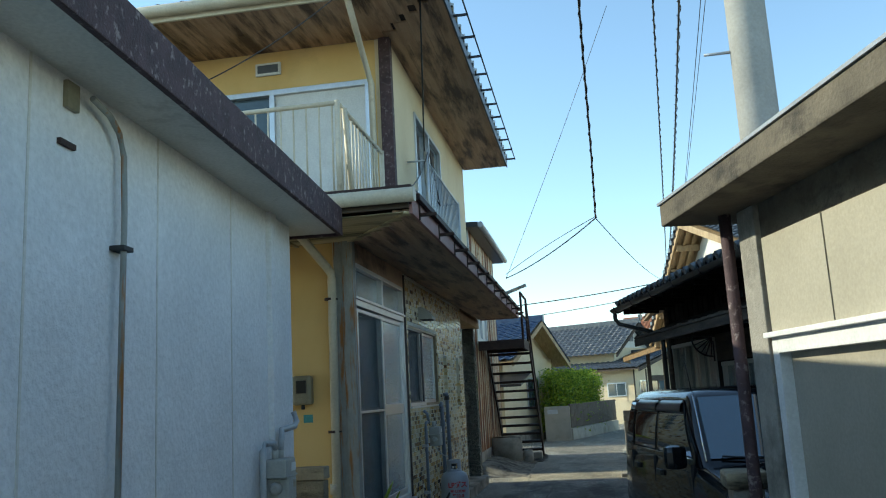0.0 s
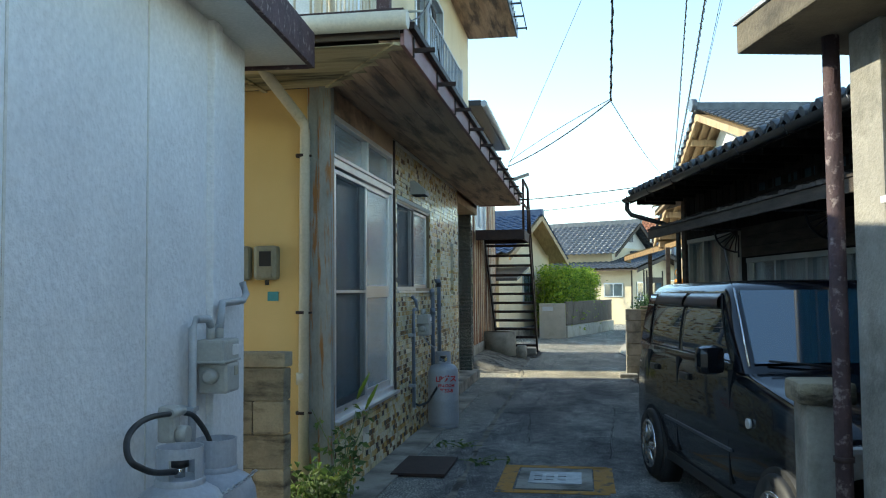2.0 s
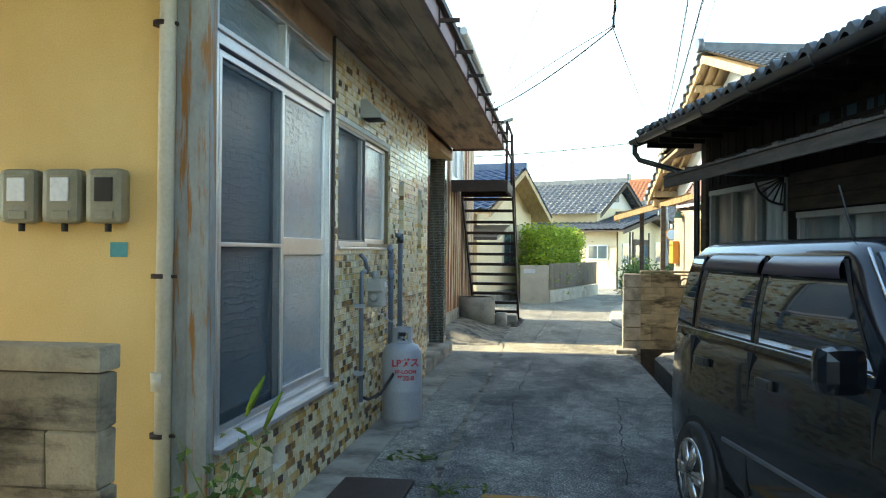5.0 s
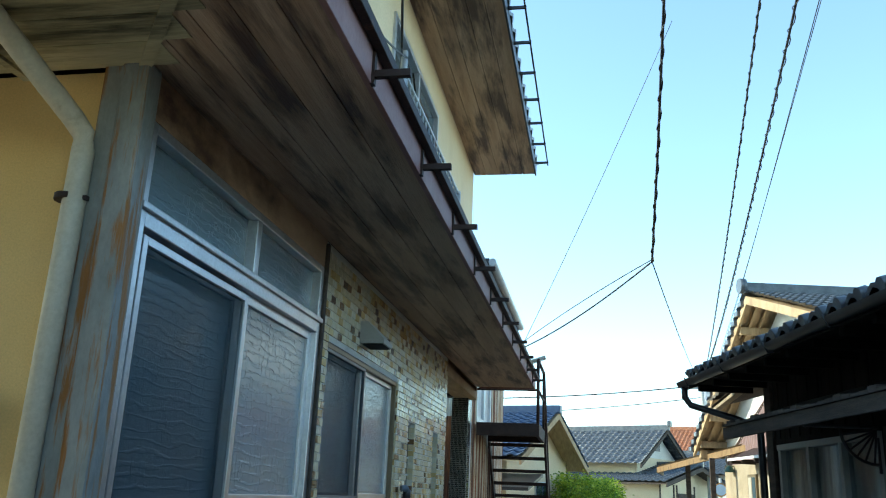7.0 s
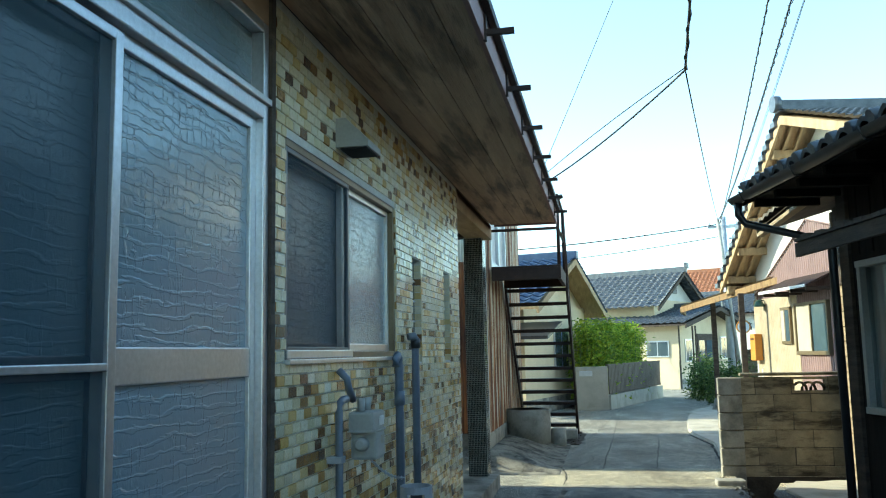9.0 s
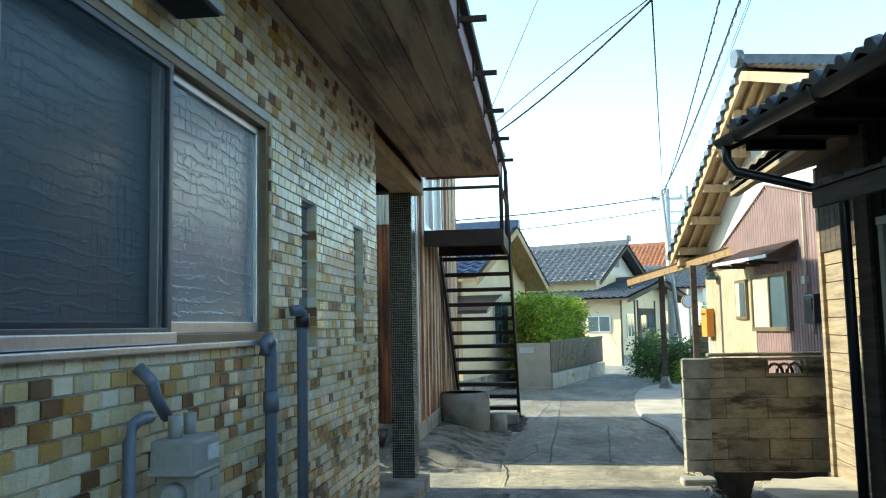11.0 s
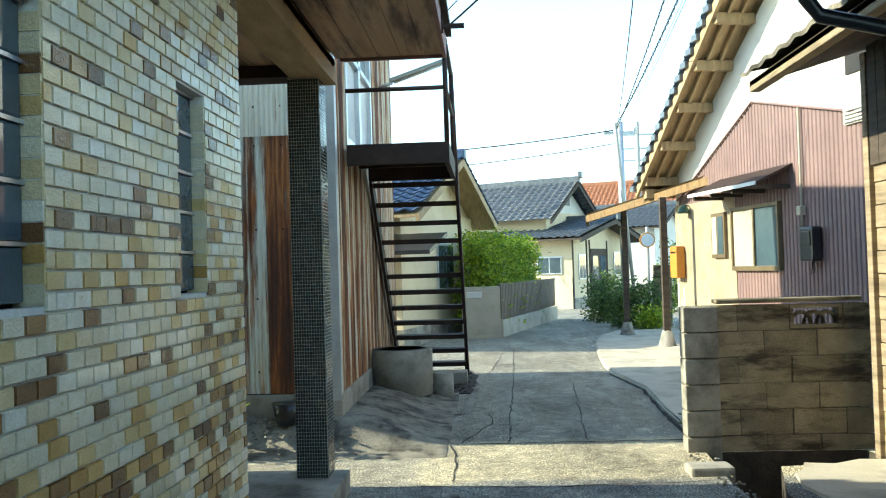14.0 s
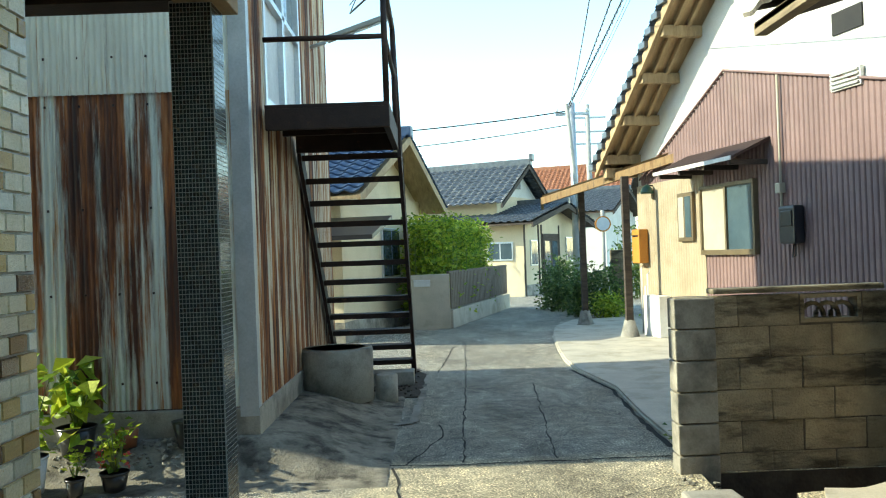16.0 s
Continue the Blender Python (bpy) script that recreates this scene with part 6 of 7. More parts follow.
def dark_house():
    t = thing("dark_wooden_house", "old dark wooden house with a tiled roof and a lean-to canopy", "house")
    dp = lambda x, y, z: D @ Vector((x, y, z))
    holes = [(0.2, 0.95, 2.0, 2.1), (2.2, 0.95, 6.4, 1.78), (2.4, 2.42, 4.6, 2.62)]
    part("front_wall", wall_with_holes(nb(), "x", 0, 0.12, 0, 8.3, 0, 2.95, holes, D), M_DARKWOOD, t, "dark charred board wall")
    part("end_wall", bx(nb(), 0, 0.12, 0, 0.12, 5.5, 3.2, D), M_DARKWOOD, t)
    part("end_wall", bx(nb(), 8.18, 0.12, 0, 8.3, 5.5, 3.2, D), M_DARKWOOD, t)
    part("back_wall", bx(nb(), 0.12, 5.4, 0, 8.18, 5.5, 3.2, D), M_DARKWOOD, t)
    for i in range(40):
        part("batten", bx(nb(), 0.02 + i * 0.207, -0.012, 2.15, 0.045 + i * 0.207, 0, 2.9, D), M_DARKWOOD, t)
    for k in range(3):
        part("wall_board", bx(nb(), 2.05, -0.02, 1.80 + k * 0.11, 8.3, 0, 1.905 + k * 0.11, D, 0.004), M_BROWNBOARD, t, "old brown horizontal board")
    part("corner_board", bx(nb(), -0.03, -0.03, 0, 0.12, 0.0, 2.9, D, 0.004), M_BROWNBOARD, t)
    for x0, x1, z0, z1, n in ((0.2, 2.0, 0.95, 2.1, 3), (2.2, 6.4, 0.95, 1.78, 6), (2.4, 4.6, 2.42, 2.62, 6)):
        w = part("window", nb(), M_WHITE, t, "weathered pale window frames with curtains")
        bm = nb()
        bx(bm, x0, -0.03, z0, x1, 0.08, z0 + 0.05, D, 0.004)
        bx(bm, x0, -0.03, z1 - 0.05, x1, 0.08, z1, D, 0.004)
        for i in range(n + 1):
            x = x0 + (x1 - x0 - 0.05) * i / n
            bx(bm, x, -0.02, z0 + 0.05, x + 0.05, 0.07, z1 - 0.05, D, 0.004)
        w.data = mesh("window", bm, M_METER if z0 < 2 else M_DARKWOOD)
        for i in range(n):
            a, b = x0 + (x1 - x0 - 0.05) * i / n + 0.05, x0 + (x1 - x0 - 0.05) * (i + 1) / n
            o = part("pane", bx(nb(), a, 0.03, z0 + 0.05, b, 0.035, z1 - 0.05, D), M_PANE if z0 < 2 else M_BLUEGLASS, w)
            o.visible_shadow = False
        if z0 < 2:
            bm, prev = nb(), None
            for i in range(int((x1 - x0) * 70)):
                x = x0 + 0.02 + i / 70
                y = 0.075 + 0.018 * math.sin(x * 52) + 0.01 * math.sin(x * 19)
                cur = (bm.verts.new(dp(x, y, z0)), bm.verts.new(dp(x, y, z1)))
                if prev:
                    bm.faces.new((prev[0], cur[0], cur[1], prev[1])).smooth = True
                prev = cur
            part("curtain", bm, M_CURTAIN, w, "faded grey curtain")
    part("eave_board", bx(nb(), -0.44, -0.56, 2.70, 8.5, 0.0, 2.74, D), M_DARKWOOD, t)
    for i in range(21):
        part("rafter", bx(nb(), -0.40 + i * 0.43, -0.54, 2.64, -0.35 + i * 0.43, 0.0, 2.70, D), M_DARKWOOD, t)
    bm = nb()
    tiled_roof(bm, dp(8.6, -0.62, 2.76), dp(-0.46, -0.62, 2.76), dp(-0.46, 3.0, 4.2), dp(8.6, 3.0, 4.2))
    tiled_roof(bm, dp(-0.46, 6.4, 2.76), dp(8.6, 6.4, 2.76), dp(8.6, 3.0, 4.2), dp(-0.46, 3.0, 4.2))
    part("roof", bm, M_ROOF_GREY, t, "dark glazed tile roof")
    part("roof_deck", prism(nb(), [(-0.6, 2.74), (3.0, 4.19), (6.3, 2.74)], "x", -0.44, 8.5, D), M_DARKWOOD, t)
    part("ridge", tube(nb(), [dp(-0.5, 3.0, 4.28), dp(8.6, 3.0, 4.28)], 0.12, 12), M_ROOF_GREY, t)
    part("verge_board", prism(nb(), [(-0.62, 2.66), (-0.62, 2.78), (3.0, 4.22), (3.0, 4.08)], "x", -0.48, -0.44, D), M_BROWNBOARD, t)
    for i in range(34):
        part("eave_tile_end", tube(nb(), [dp(-0.32 + i * 0.265, -0.66, 2.80), dp(-0.32 + i * 0.265, -0.60, 2.82)], 0.045, 10), M_ROOF_GREY, t)
    bm = nb()
    n = 10
    for side in (0.058, 0.05):
        prev = None
        for k in range(n + 1):
            a = math.pi + math.pi * k / n
            cur = [bm.verts.new(dp(x, -0.67 + side * math.cos(a), 2.73 + side * math.sin(a))) for x in (-0.5, 8.6)]
            if prev:
                bm.faces.new((prev[0], prev[1], cur[1], cur[0])).smooth = True
            prev = cur
    part("gutter", bm, M_GUTTER, t, "black half-round gutter")
    for i in range(9):
        part("gutter_hook", tube(nb(), [dp(-0.2 + i, -0.735, 2.74), dp(-0.2 + i, -0.70, 2.665), dp(-0.2 + i, -0.6, 2.67)], 0.008, 5), M_GUTTER, t)
    part("rain_spout", tube(nb(), [dp(-0.42, -0.67, 2.68), dp(-0.42, -0.67, 2.58), dp(-0.40, -0.62, 2.50), dp(-0.22, -0.22, 2.36), dp(-0.08, -0.06, 2.28), dp(-0.06, -0.06, 0.0)], 0.033, 10), M_GUTTER, t, "black downpipe")
    c = part("canopy", nb(), M_DARKWOOD, t, "sagging lean-to canopy of old boards")
    bm = prism(nb(), [(-0.66, 2.10), (-0.66, 2.20), (0.0, 2.44), (0.0, 2.36)], "x", 0.72, 8.3, D)
    c.data = mesh("canopy", bm, M_DARKWOOD)
    part("canopy_edge", bx(nb(), 0.70, -0.69, 2.09, 8.3, -0.66, 2.19, D, 0.004), M_BROWNBOARD, c, "weathered edge board")
    bm = nb()
    rng = random.Random(8)
    for i in range(70):
        x = 0.72 + i * 0.108
        bx(bm, x, -0.70, 2.195, x + 0.10, -0.58, 2.205 + rng.uniform(0.005, 0.03), D)
    part("shingle_edge", bm, M_BROWNBOARD, c)
    for x in (1.98, 4.2, 6.2):
        b = part("bracket", tube(nb(), [dp(x, -0.02, 1.80), dp(x, -0.02, 2.12), dp(x, -0.55, 2.12)], 0.016, 6), M_GUTTER, t, "ornate black iron bracket")
        bm = nb()
        for k in range(6):
            a = math.pi / 2 * (k + 0.5) / 6
            tube(bm, [dp(x, -0.03, 2.10), dp(x, -0.03 - 0.26 * math.cos(a), 2.10 - 0.24 * math.sin(a))], 0.008, 5)
        tube(bm, [dp(x, -0.03 - 0.26 * math.cos(a), 2.10 - 0.24 * math.sin(a)) for a in [math.pi / 2 * k / 10 for k in range(11)]], 0.012, 5)
        part("scroll", bm, M_GUTTER, b)


dark_house()


def siding_shed():
    t = thing("plank_shed", "shed of grey weathered planks with a tiled lean-to edge", "shed")
    core = part("wall", box(1.68, 12.75, 0, 1.80, 15.46, 2.10), M_BROWNBOARD, t)
    part("end_wall", box(1.68, 15.36, 0, 5.0, 15.48, 2.9), M_BROWNBOARD, t)
    for k in range(13):
        part("plank", box(1.645 + 0.004 * (k % 2), 12.75, 0.02 + k * 0.165, 1.682, 15.44, 0.02 + k * 0.165 + 0.158, 0.004), M_SIDING, core)
    part("corner_post", box(1.61, 15.44, 0, 1.68, 15.52, 2.95, 0.006), M_SIDING, t, "pale weathered corner post")
    up = part("upper_wall", box(1.64, 12.75, 2.12, 1.80, 15.46, 3.04), M_DARKWOOD, t, "dark brown upright upper boards")
    for k in range(19):
        part("board", box(1.62, 12.78 + k * 0.14, 2.12, 1.642, 12.912 + k * 0.14, 3.02, 0.003), M_BROWNBOARD, up)
    part("eave_beam", box(0.84, 13.2, 2.72, 0.92, 15.62, 2.80, 0.006), M_SIDING, t, "mossy eave beam")
    bm = nb()
    tiled_roof(bm, (0.80, 13.15, 2.82), (0.80, 15.65, 2.82), (1.75, 15.65, 3.10), (1.75, 13.15, 3.10), lift=0.02)
    part("roof", bm, M_ALLEY, t, "mossy weathered tile edge")
    part("roof_deck", prism(nb(), [(0.84, 2.80), (1.75, 3.07), (1.75, 3.02), (0.84, 2.76)], "y", 13.2, 15.6), M_BROWNBOARD, t)


siding_shed()

bw = thing("block_wall", "mossy concrete-block garden wall with a pierced vent block", "wall")
block_wall(bw, pose(0.34, 15.80, -0.28), 1.32, 7, skip=((6, 0.8),), holes=[(0.80, 1.215, 1.19, 1.39)])
part("coping", box(0.58, 15.79, 1.13, 1.68, 15.93, 1.165, 0.01), M_BLOCK, bw)
for k in range(7):
    part("pillar_block", box(0.325, 15.775, -0.28 + k * 0.2, 0.585, 15.935, -0.09 + k * 0.2, 0.008), M_CONCRETE, bw)
vb = part("vent_block", nb(), M_BLOCK, bw, "pierced ornamental block")
bm = nb()
for a in ((1.14, 0.93, 1.53, 0.955), (1.14, 1.085, 1.53, 1.11), (1.14, 0.955, 1.165, 1.085), (1.505, 0.955, 1.53, 1.085)):
    bx(bm, a[0], 15.80, a[1], a[2], 15.92, a[3])
for c0 in (1.24, 1.335, 1.43):
    tube(bm, [(c0 + 0.075 * math.cos(q), 15.86, 0.955 + 0.095 * math.sin(q)) for q in [math.pi * k / 8 for k in range(9)]], 0.016, 6)
vb.data = mesh("vent_block", bm, M_BLOCK)
solo("broken_kerb", box(0.70, 15.02, -0.05, 1.0, 15.22, 0.06, 0.02, pose(0, 0, 0, 0, 0, 2)), M_CONCRETE, "broken concrete kerb stone at the drain", "kerb stone")
solo("landing_slab", prism(nb(), [(0.80, 14.72), (0.86, 15.02), (0.94, 15.10), (1.02, 15.30), (1.22, 15.26), (1.44, 15.38), (1.66, 15.36), (1.66, 13.0), (1.0, 13.0), (0.92, 13.9)], "z", -0.10, 0.025), M_APRON, "cracked concrete slab before the plank shed", "slab", kind="structure")



def rubble(label, count, where, size, material, seed):
    """Many small broken stones, each an uneven lump."""
    rng = random.Random(seed)
    bm = nb()
    for _ in range(count):
        x, y, z = where(rng)
        k = size * rng.uniform(0.4, 1.5)
        m = Matrix.Translation((x, y, z + k * 0.2)) @ Euler((rng.uniform(-0.6, 0.6), rng.uniform(-0.6, 0.6), rng.uniform(0, 6.3))).to_matrix().to_4x4() @ Matrix.Diagonal((k, k * rng.uniform(0.5, 1), k * rng.uniform(0.3, 0.7), 1))
        for v in bmesh.ops.create_icosphere(bm, subdivisions=1, radius=0.6, matrix=m)["verts"]:
            v.co += Vector((rng.uniform(-1, 1), rng.uniform(-1, 1), rng.uniform(-1, 1))) * k * 0.12
    solo("rubble", bm, material, label, "rubble", kind="stuff")


rubble("broken concrete crumbs along the edge of the drain", 90, lambda r: (lambda u: (0.40 + 0.10 * r.gauss(0, 0.5) - 0.02 * u, 14.2 + 1.6 * u, 0.0))(r.random()), 0.022, M_ALLEY, 41)
rubble("grey gravel at the foot of the rusty shed", 260, lambda r: (lambda x, y: (x, y, 0.006 + rise(x, y)))(r.uniform(-4.3, -2.55), r.uniform(16.1, 16.36)), 0.03, M_CONCRETE, 42)
rubble("small stones on the bare soil under the stair", 150, lambda r: (r.uniform(-2.4, -1.4), r.uniform(19.0, 20.9), 0.012), 0.025, M_SOIL, 43)
for k in range(4):
    weed((0.62 + 0.12 * k, 16.5 + 0.16 * (k % 2), 0.03), "low grass tuft where the apron meets the garden wall", 9, 0.09, 50 + k)


# ---- pink gabled house ----
def pink_house():
    """Built in its own frame: y along the gable wall away from the lane's start, x into the house."""
    t = thing("gabled_house", "house with a white gable over pink corrugated siding", "house", at=(2.86, 21.0, 0), rz=11)
    part("gable_wall", prism(nb(), [(-4.4, 0), (3.36, 0), (3.36, 3.02), (-0.25, 5.38), (-4.4, 4.08)], "x", 0, 0.15), M_PLASTER, t, "white plaster gable")
    part("far_wall", box(0.15, 3.21, 0, 6.2, 3.36, 3.0), M_PLASTER, t)
    part("near_wall", box(0.15, -4.4, 0, 6.2, -4.25, 4.0), M_PLASTER, t)

    def top(y):
        return 3.74 - (y - 0.52) * 0.45 if y > 0.52 else 3.74 - (0.52 - y) * 0.25
    part("pink_siding", corrugated(nb(), (-0.03, 1.18), (-0.03, -4.38), 0.25, 0, (-1, 0), 0.088, 0.028, lambda f: top(1.18 - 5.56 * f), True), M_PINK, t, "faded pink ribbed siding")
    part("upper_siding", corrugated(nb(), (-0.03, 3.2), (-0.03, 1.18), 2.44, 0, (-1, 0), 0.088, 0.028, lambda f: top(3.2 - 2.02 * f), True), M_PINK, t)
    part("tan_siding", corrugated(nb(), (-0.03, 3.34), (-0.03, 1.18), 0.42, 2.44, (-1, 0), 0.075, 0.010), M_TAN, t, "tan ribbed siding")
    part("siding_trim", tube(nb(), [(-0.05, 3.2, top(3.2)), (-0.05, 0.52, top(0.52)), (-0.05, -4.38, top(-4.38))], 0.018, 6), M_PINK, t)
    vx = -0.65
    for a, b in (((3.62, 2.78), (-0.13, 5.50)), ((-0.13, 5.50), (-5.0, 3.90))):
        part("verge_board", prism(nb(), [(a[0], a[1] - 0.03), (b[0], b[1] - 0.03), (b[0], b[1] - 0.16), (a[0], a[1] - 0.16)], "x", vx, vx + 0.05), M_WOOD, t, "light wooden verge board")
        part("soffit", prism(nb(), [(a[0], a[1]), (b[0], b[1]), (b[0], b[1] - 0.03), (a[0], a[1] - 0.03)], "x", vx, 5.95), M_WOOD, t)
    slope = 2.72 / 3.75
    for y in (3.28, 2.56, 1.86, 1.16, 0.46):
        z = 2.78 + (3.62 - y) * slope - 0.05
        part("purlin", box(vx + 0.06, y - 0.06, z - 0.17, 0, y + 0.06, z - 0.02, 0.008), M_WOOD, t, "wooden purlin end")
    part("eave_beam", box(vx + 0.1, 3.36, 2.60, 0, 3.50, 2.76, 0.008), M_WOOD, t, "heavy wooden eave beam")
    for x in (-0.43, -0.22):
        part("rafter", prism(nb(), [(3.58, 2.75), (-0.13, 5.45), (-0.13, 5.37), (3.58, 2.67)], "x", x, x + 0.05), M_WOOD, t)
    bm = nb()
    tiled_roof(bm, (vx - 0.03, -5.1, 3.90), (5.95, -5.1, 3.90), (5.95, -0.13, 5.56), (vx - 0.03, -0.13, 5.56))
    tiled_roof(bm, (5.95, 3.72, 2.75), (vx - 0.03, 3.72, 2.75), (vx - 0.03, -0.13, 5.56), (5.95, -0.13, 5.56))
    part("roof", bm, M_ROOF_GREY, t, "dark glazed tile roof")
    for k in range(18):
        y = 3.66 - 0.21 * k
        z = 2.80 + (3.62 - y) * slope
        part("verge_tile", box(vx - 0.06, y - 0.10, z - 0.03, vx + 0.10, y + 0.09, z + 0.07, 0.012, None), M_ROOF_GREY, t)
    part("ridge", box(vx - 0.05, -0.23, 5.54, 5.95, -0.03, 5.76, 0.02), M_ROOF_GREY, t)
    part("ridge_end", tube(nb(), [(vx - 0.12, -0.13, 5.70), (vx, -0.13, 5.70)], 0.15, 14), M_ROOF_GREY, t, "round ridge-end tile")
    part("gable_vent", box(-0.02, -2.1, 3.62, 0, -1.63, 3.86, 0.006), M_DARKROOM, t)
    lv = part("louvre", box(-0.06, -2.1, 3.02, -0.02, -1.63, 3.22, 0.006), M_PLASTER, t, "small white wall louvre")
    for k in range(4):
        part("slat", box(-0.085, -2.08, 3.04 + k * 0.045, -0.058, -1.65, 3.06 + k * 0.045), M_METER, lv)
    w = part("window", nb(), M_BRONZE, t, "sliding window with bronze frame")
    bm = nb()
    for y0, z0, y1, z1 in ((-0.13, 1.30, -0.09, 2.25), (1.18, 1.30, 1.22, 2.25), (-0.09, 2.20, 1.18, 2.25), (-0.09, 1.30, 1.18, 1.37), (0.53, 1.37, 0.57, 2.20)):
        bx(bm, -0.09, y0, z0, 0, y1, z1, None, 0.004)
    w.data = mesh("window", bm, M_BRONZE)
    part("pane", box(-0.06, -0.09, 1.37, -0.052, 0.53, 2.20), M_BLUEGLASS, w)
    part("panel", box(-0.06, 0.57, 1.37, -0.05, 1.18, 2.20), M_PANEL, w, "cream panel")
    w = part("small_window", box(-0.08, 1.44, 1.5, -0.04, 1.89, 2.21, 0.01), M_BRONZE, t, "narrow bronze window")
    part("pane", box(-0.085, 1.48, 1.56, -0.081, 1.65, 2.15), M_BLUEGLASS, w)
    part("pane", box(-0.085, 1.69, 1.56, -0.081, 1.85, 2.15), M_PANEL, w)
    a = part("awning", nb(), M_IRON, t, "rusty sheet awning over the window")
    a.data = mesh("awning", prism(nb(), [(-0.56, 2.46), (-0.56, 2.49), (-0.01, 2.74), (-0.01, 2.70)], "y", -0.45, 1.62), M_IRON)
    for y in (-0.38, 0.27, 0.92, 1.50):
        part("bracket", box(-0.52, y, 2.40, -0.03, y + 0.05, 2.46), M_BROWNBOARD, a)
    part("front_strip", box(-0.575, -0.45, 2.45, -0.56, 1.62, 2.50), M_PLASTER, a, "pale painted edge strip")
    part("conduit", tube(nb(), [(-0.07, -0.69, 3.42), (-0.07, -0.69, 1.5)], 0.016, 8), M_PANEL, t, "pale cable conduit")
    part("junction_box", box(-0.12, -0.74, 2.02, -0.04, -0.64, 2.14, 0.01), M_PANEL, t)
    part("white_box", box(-0.22, 2.30, 0.045, -0.04, 2.85, 0.68, 0.01), M_WHITE, t, "white utility box at the wall foot")
    for y, h in ((3.0, 1.0), (3.1, 0.8), (3.22, 1.1)):
        part("service_pipe", tube(nb(), [(-0.07, y, 0.04), (-0.07, y, h), (-0.02, y, h + 0.05)], 0.014, 8), M_PVC, t, "grey service pipe")
    q = lambda x, y, z: tuple(pose(2.86, 21.0, 0, 0, 0, 11) @ Vector((x, y, z)))
    b = thing("meter_box", "dark grey meter box on the pink wall", "meter box", at=q(-0.05, -0.94, 1.64), rz=11)
    part("case", box(-0.14, -0.15, -0.22, 0.0, 0.15, 0.22, 0.03), M_GUTTER, b)
    part("lid", box(-0.16, -0.12, -0.02, -0.135, 0.08, 0.16, 0.01), M_BLACK, b)
    part("cable", tube(nb(), [(-0.05, 0, -0.22), (-0.05, 0.03, -0.38), (-0.05, -0.03, -0.36), (-0.05, -0.04, -0.2)], 0.008, 5), M_CABLE, b)
    o = thing("letter_box", "orange enamel letter box on the house corner", "letter box", at=q(-0.04, 3.12, 1.46), rz=11)
    part("case", box(-0.16, -0.14, -0.28, 0.0, 0.14, 0.27, 0.02), M_ORANGE, o)
    part("slot", box(-0.165, -0.10, 0.15, -0.158, 0.10, 0.18), M_BLACK, o)
    g = thing("wall_lamp", "small green enamel lamp under the canopy", "lamp", at=q(-0.08, 2.75, 2.28), rz=11)
    part("shade", lathe(nb(), (-0.06, 0, 0), [(0.10, 0), (0.105, 0.02), (0.07, 0.10), (0.02, 0.14)], 16), M_LAMPGREEN, g)
    part("arm", tube(nb(), [(0.06, 0, 0.12), (-0.06, 0, 0.14)], 0.012, 8), M_GUTTER, g)


pink_house()


def lean_canopy():
    t = thing("carport_canopy", "weathered corrugated canopy on brown timber posts", "canopy")
    a, b, c, d = Vector((2.84, 22.3, 2.95)), Vector((0.85, 26.1, 2.46)), Vector((1.1, 28.0, 2.46)), Vector((2.84, 28.0, 2.95))
    bm, n, prev = nb(), 60, None
    for i in range(n + 1):
        f = i / n
        p, q = a.lerp(d, f), b.lerp(c, f)
        w = Vector((0, 0, 0.012 * math.cos(i * 1.9)))
        cur = (bm.verts.new(p + w), bm.verts.new(q + w))
        if prev:
            bm.faces.new((prev[0], cur[0], cur[1], prev[1])).smooth = True
        prev = cur
    part("sheet", bm, M_TAN, t)
    for p, q in ((a, b), (b, c)):
        dr = (q - p).normalized()
        part("edge_beam", prism(nb(), [(0, -0.16), (p - q).length and ((p - q).length, -0.16), ((p - q).length, -0.03), (0, -0.03)], "y", -0.03, 0.03, Matrix.Translation(p) @ dr.to_track_quat("X", "Z").to_matrix().to_4x4()), M_RUSTBOARD, t, "weathered timber edge beam")
    for x, y in ((1.56, 26.0), (1.83, 23.6)):
        part("post", box(x - 0.055, y - 0.055, 0.3, x + 0.055, y + 0.055, 2.56, 0.006), M_BROWNBOARD, t, "brown timber post")
        bm = nb()
        lathe(bm, (x, y, 0.04), [(0.17, 0), (0.15, 0.02), (0.08, 0.27)], 4)
        part("footing", bm, M_CONCRETE, t, "tapered concrete footing")


lean_canopy()


# ---- far end of the lane ----
def shrub(name, at, size, count, leaf, label, material, seed, category="shrub", even=0.7):
    """An uneven bush of stems and many small leaves."""
    rng = random.Random(seed)
    t = thing(name, label, category, at=at)
    st, lf = nb(), nb()
    for k in range(max(6, count // 150)):
        p = Vector((rng.uniform(-1, 1) * size[0], rng.uniform(-1, 1) * size[1], 0))
        h = size[2] * rng.uniform(even, 1.03)
        tube(st, [p, p + Vector((rng.uniform(-0.1, 0.1), rng.uniform(-0.1, 0.1), h * 0.9))], [0.015, 0.004], 5)
        m = 150
        for i in range(m // 10):
            z = h * rng.uniform(0.08, 1.0)
            leaves(lf, rng, p + Vector((rng.uniform(-0.15, 0.15), rng.uniform(-0.15, 0.15), z)), (0.11, 0.11, 0.09), 10, leaf)
    part("stem_cluster", st, M_STEM, t)
    part("foliage", lf, material, t)


F0, F1 = Vector((-0.95, 26.7, 0)), Vector((0.62, 32.1, 0))
FD = (F1 - F0).normalized()
FN = Vector((-FD.y, FD.x, 0))


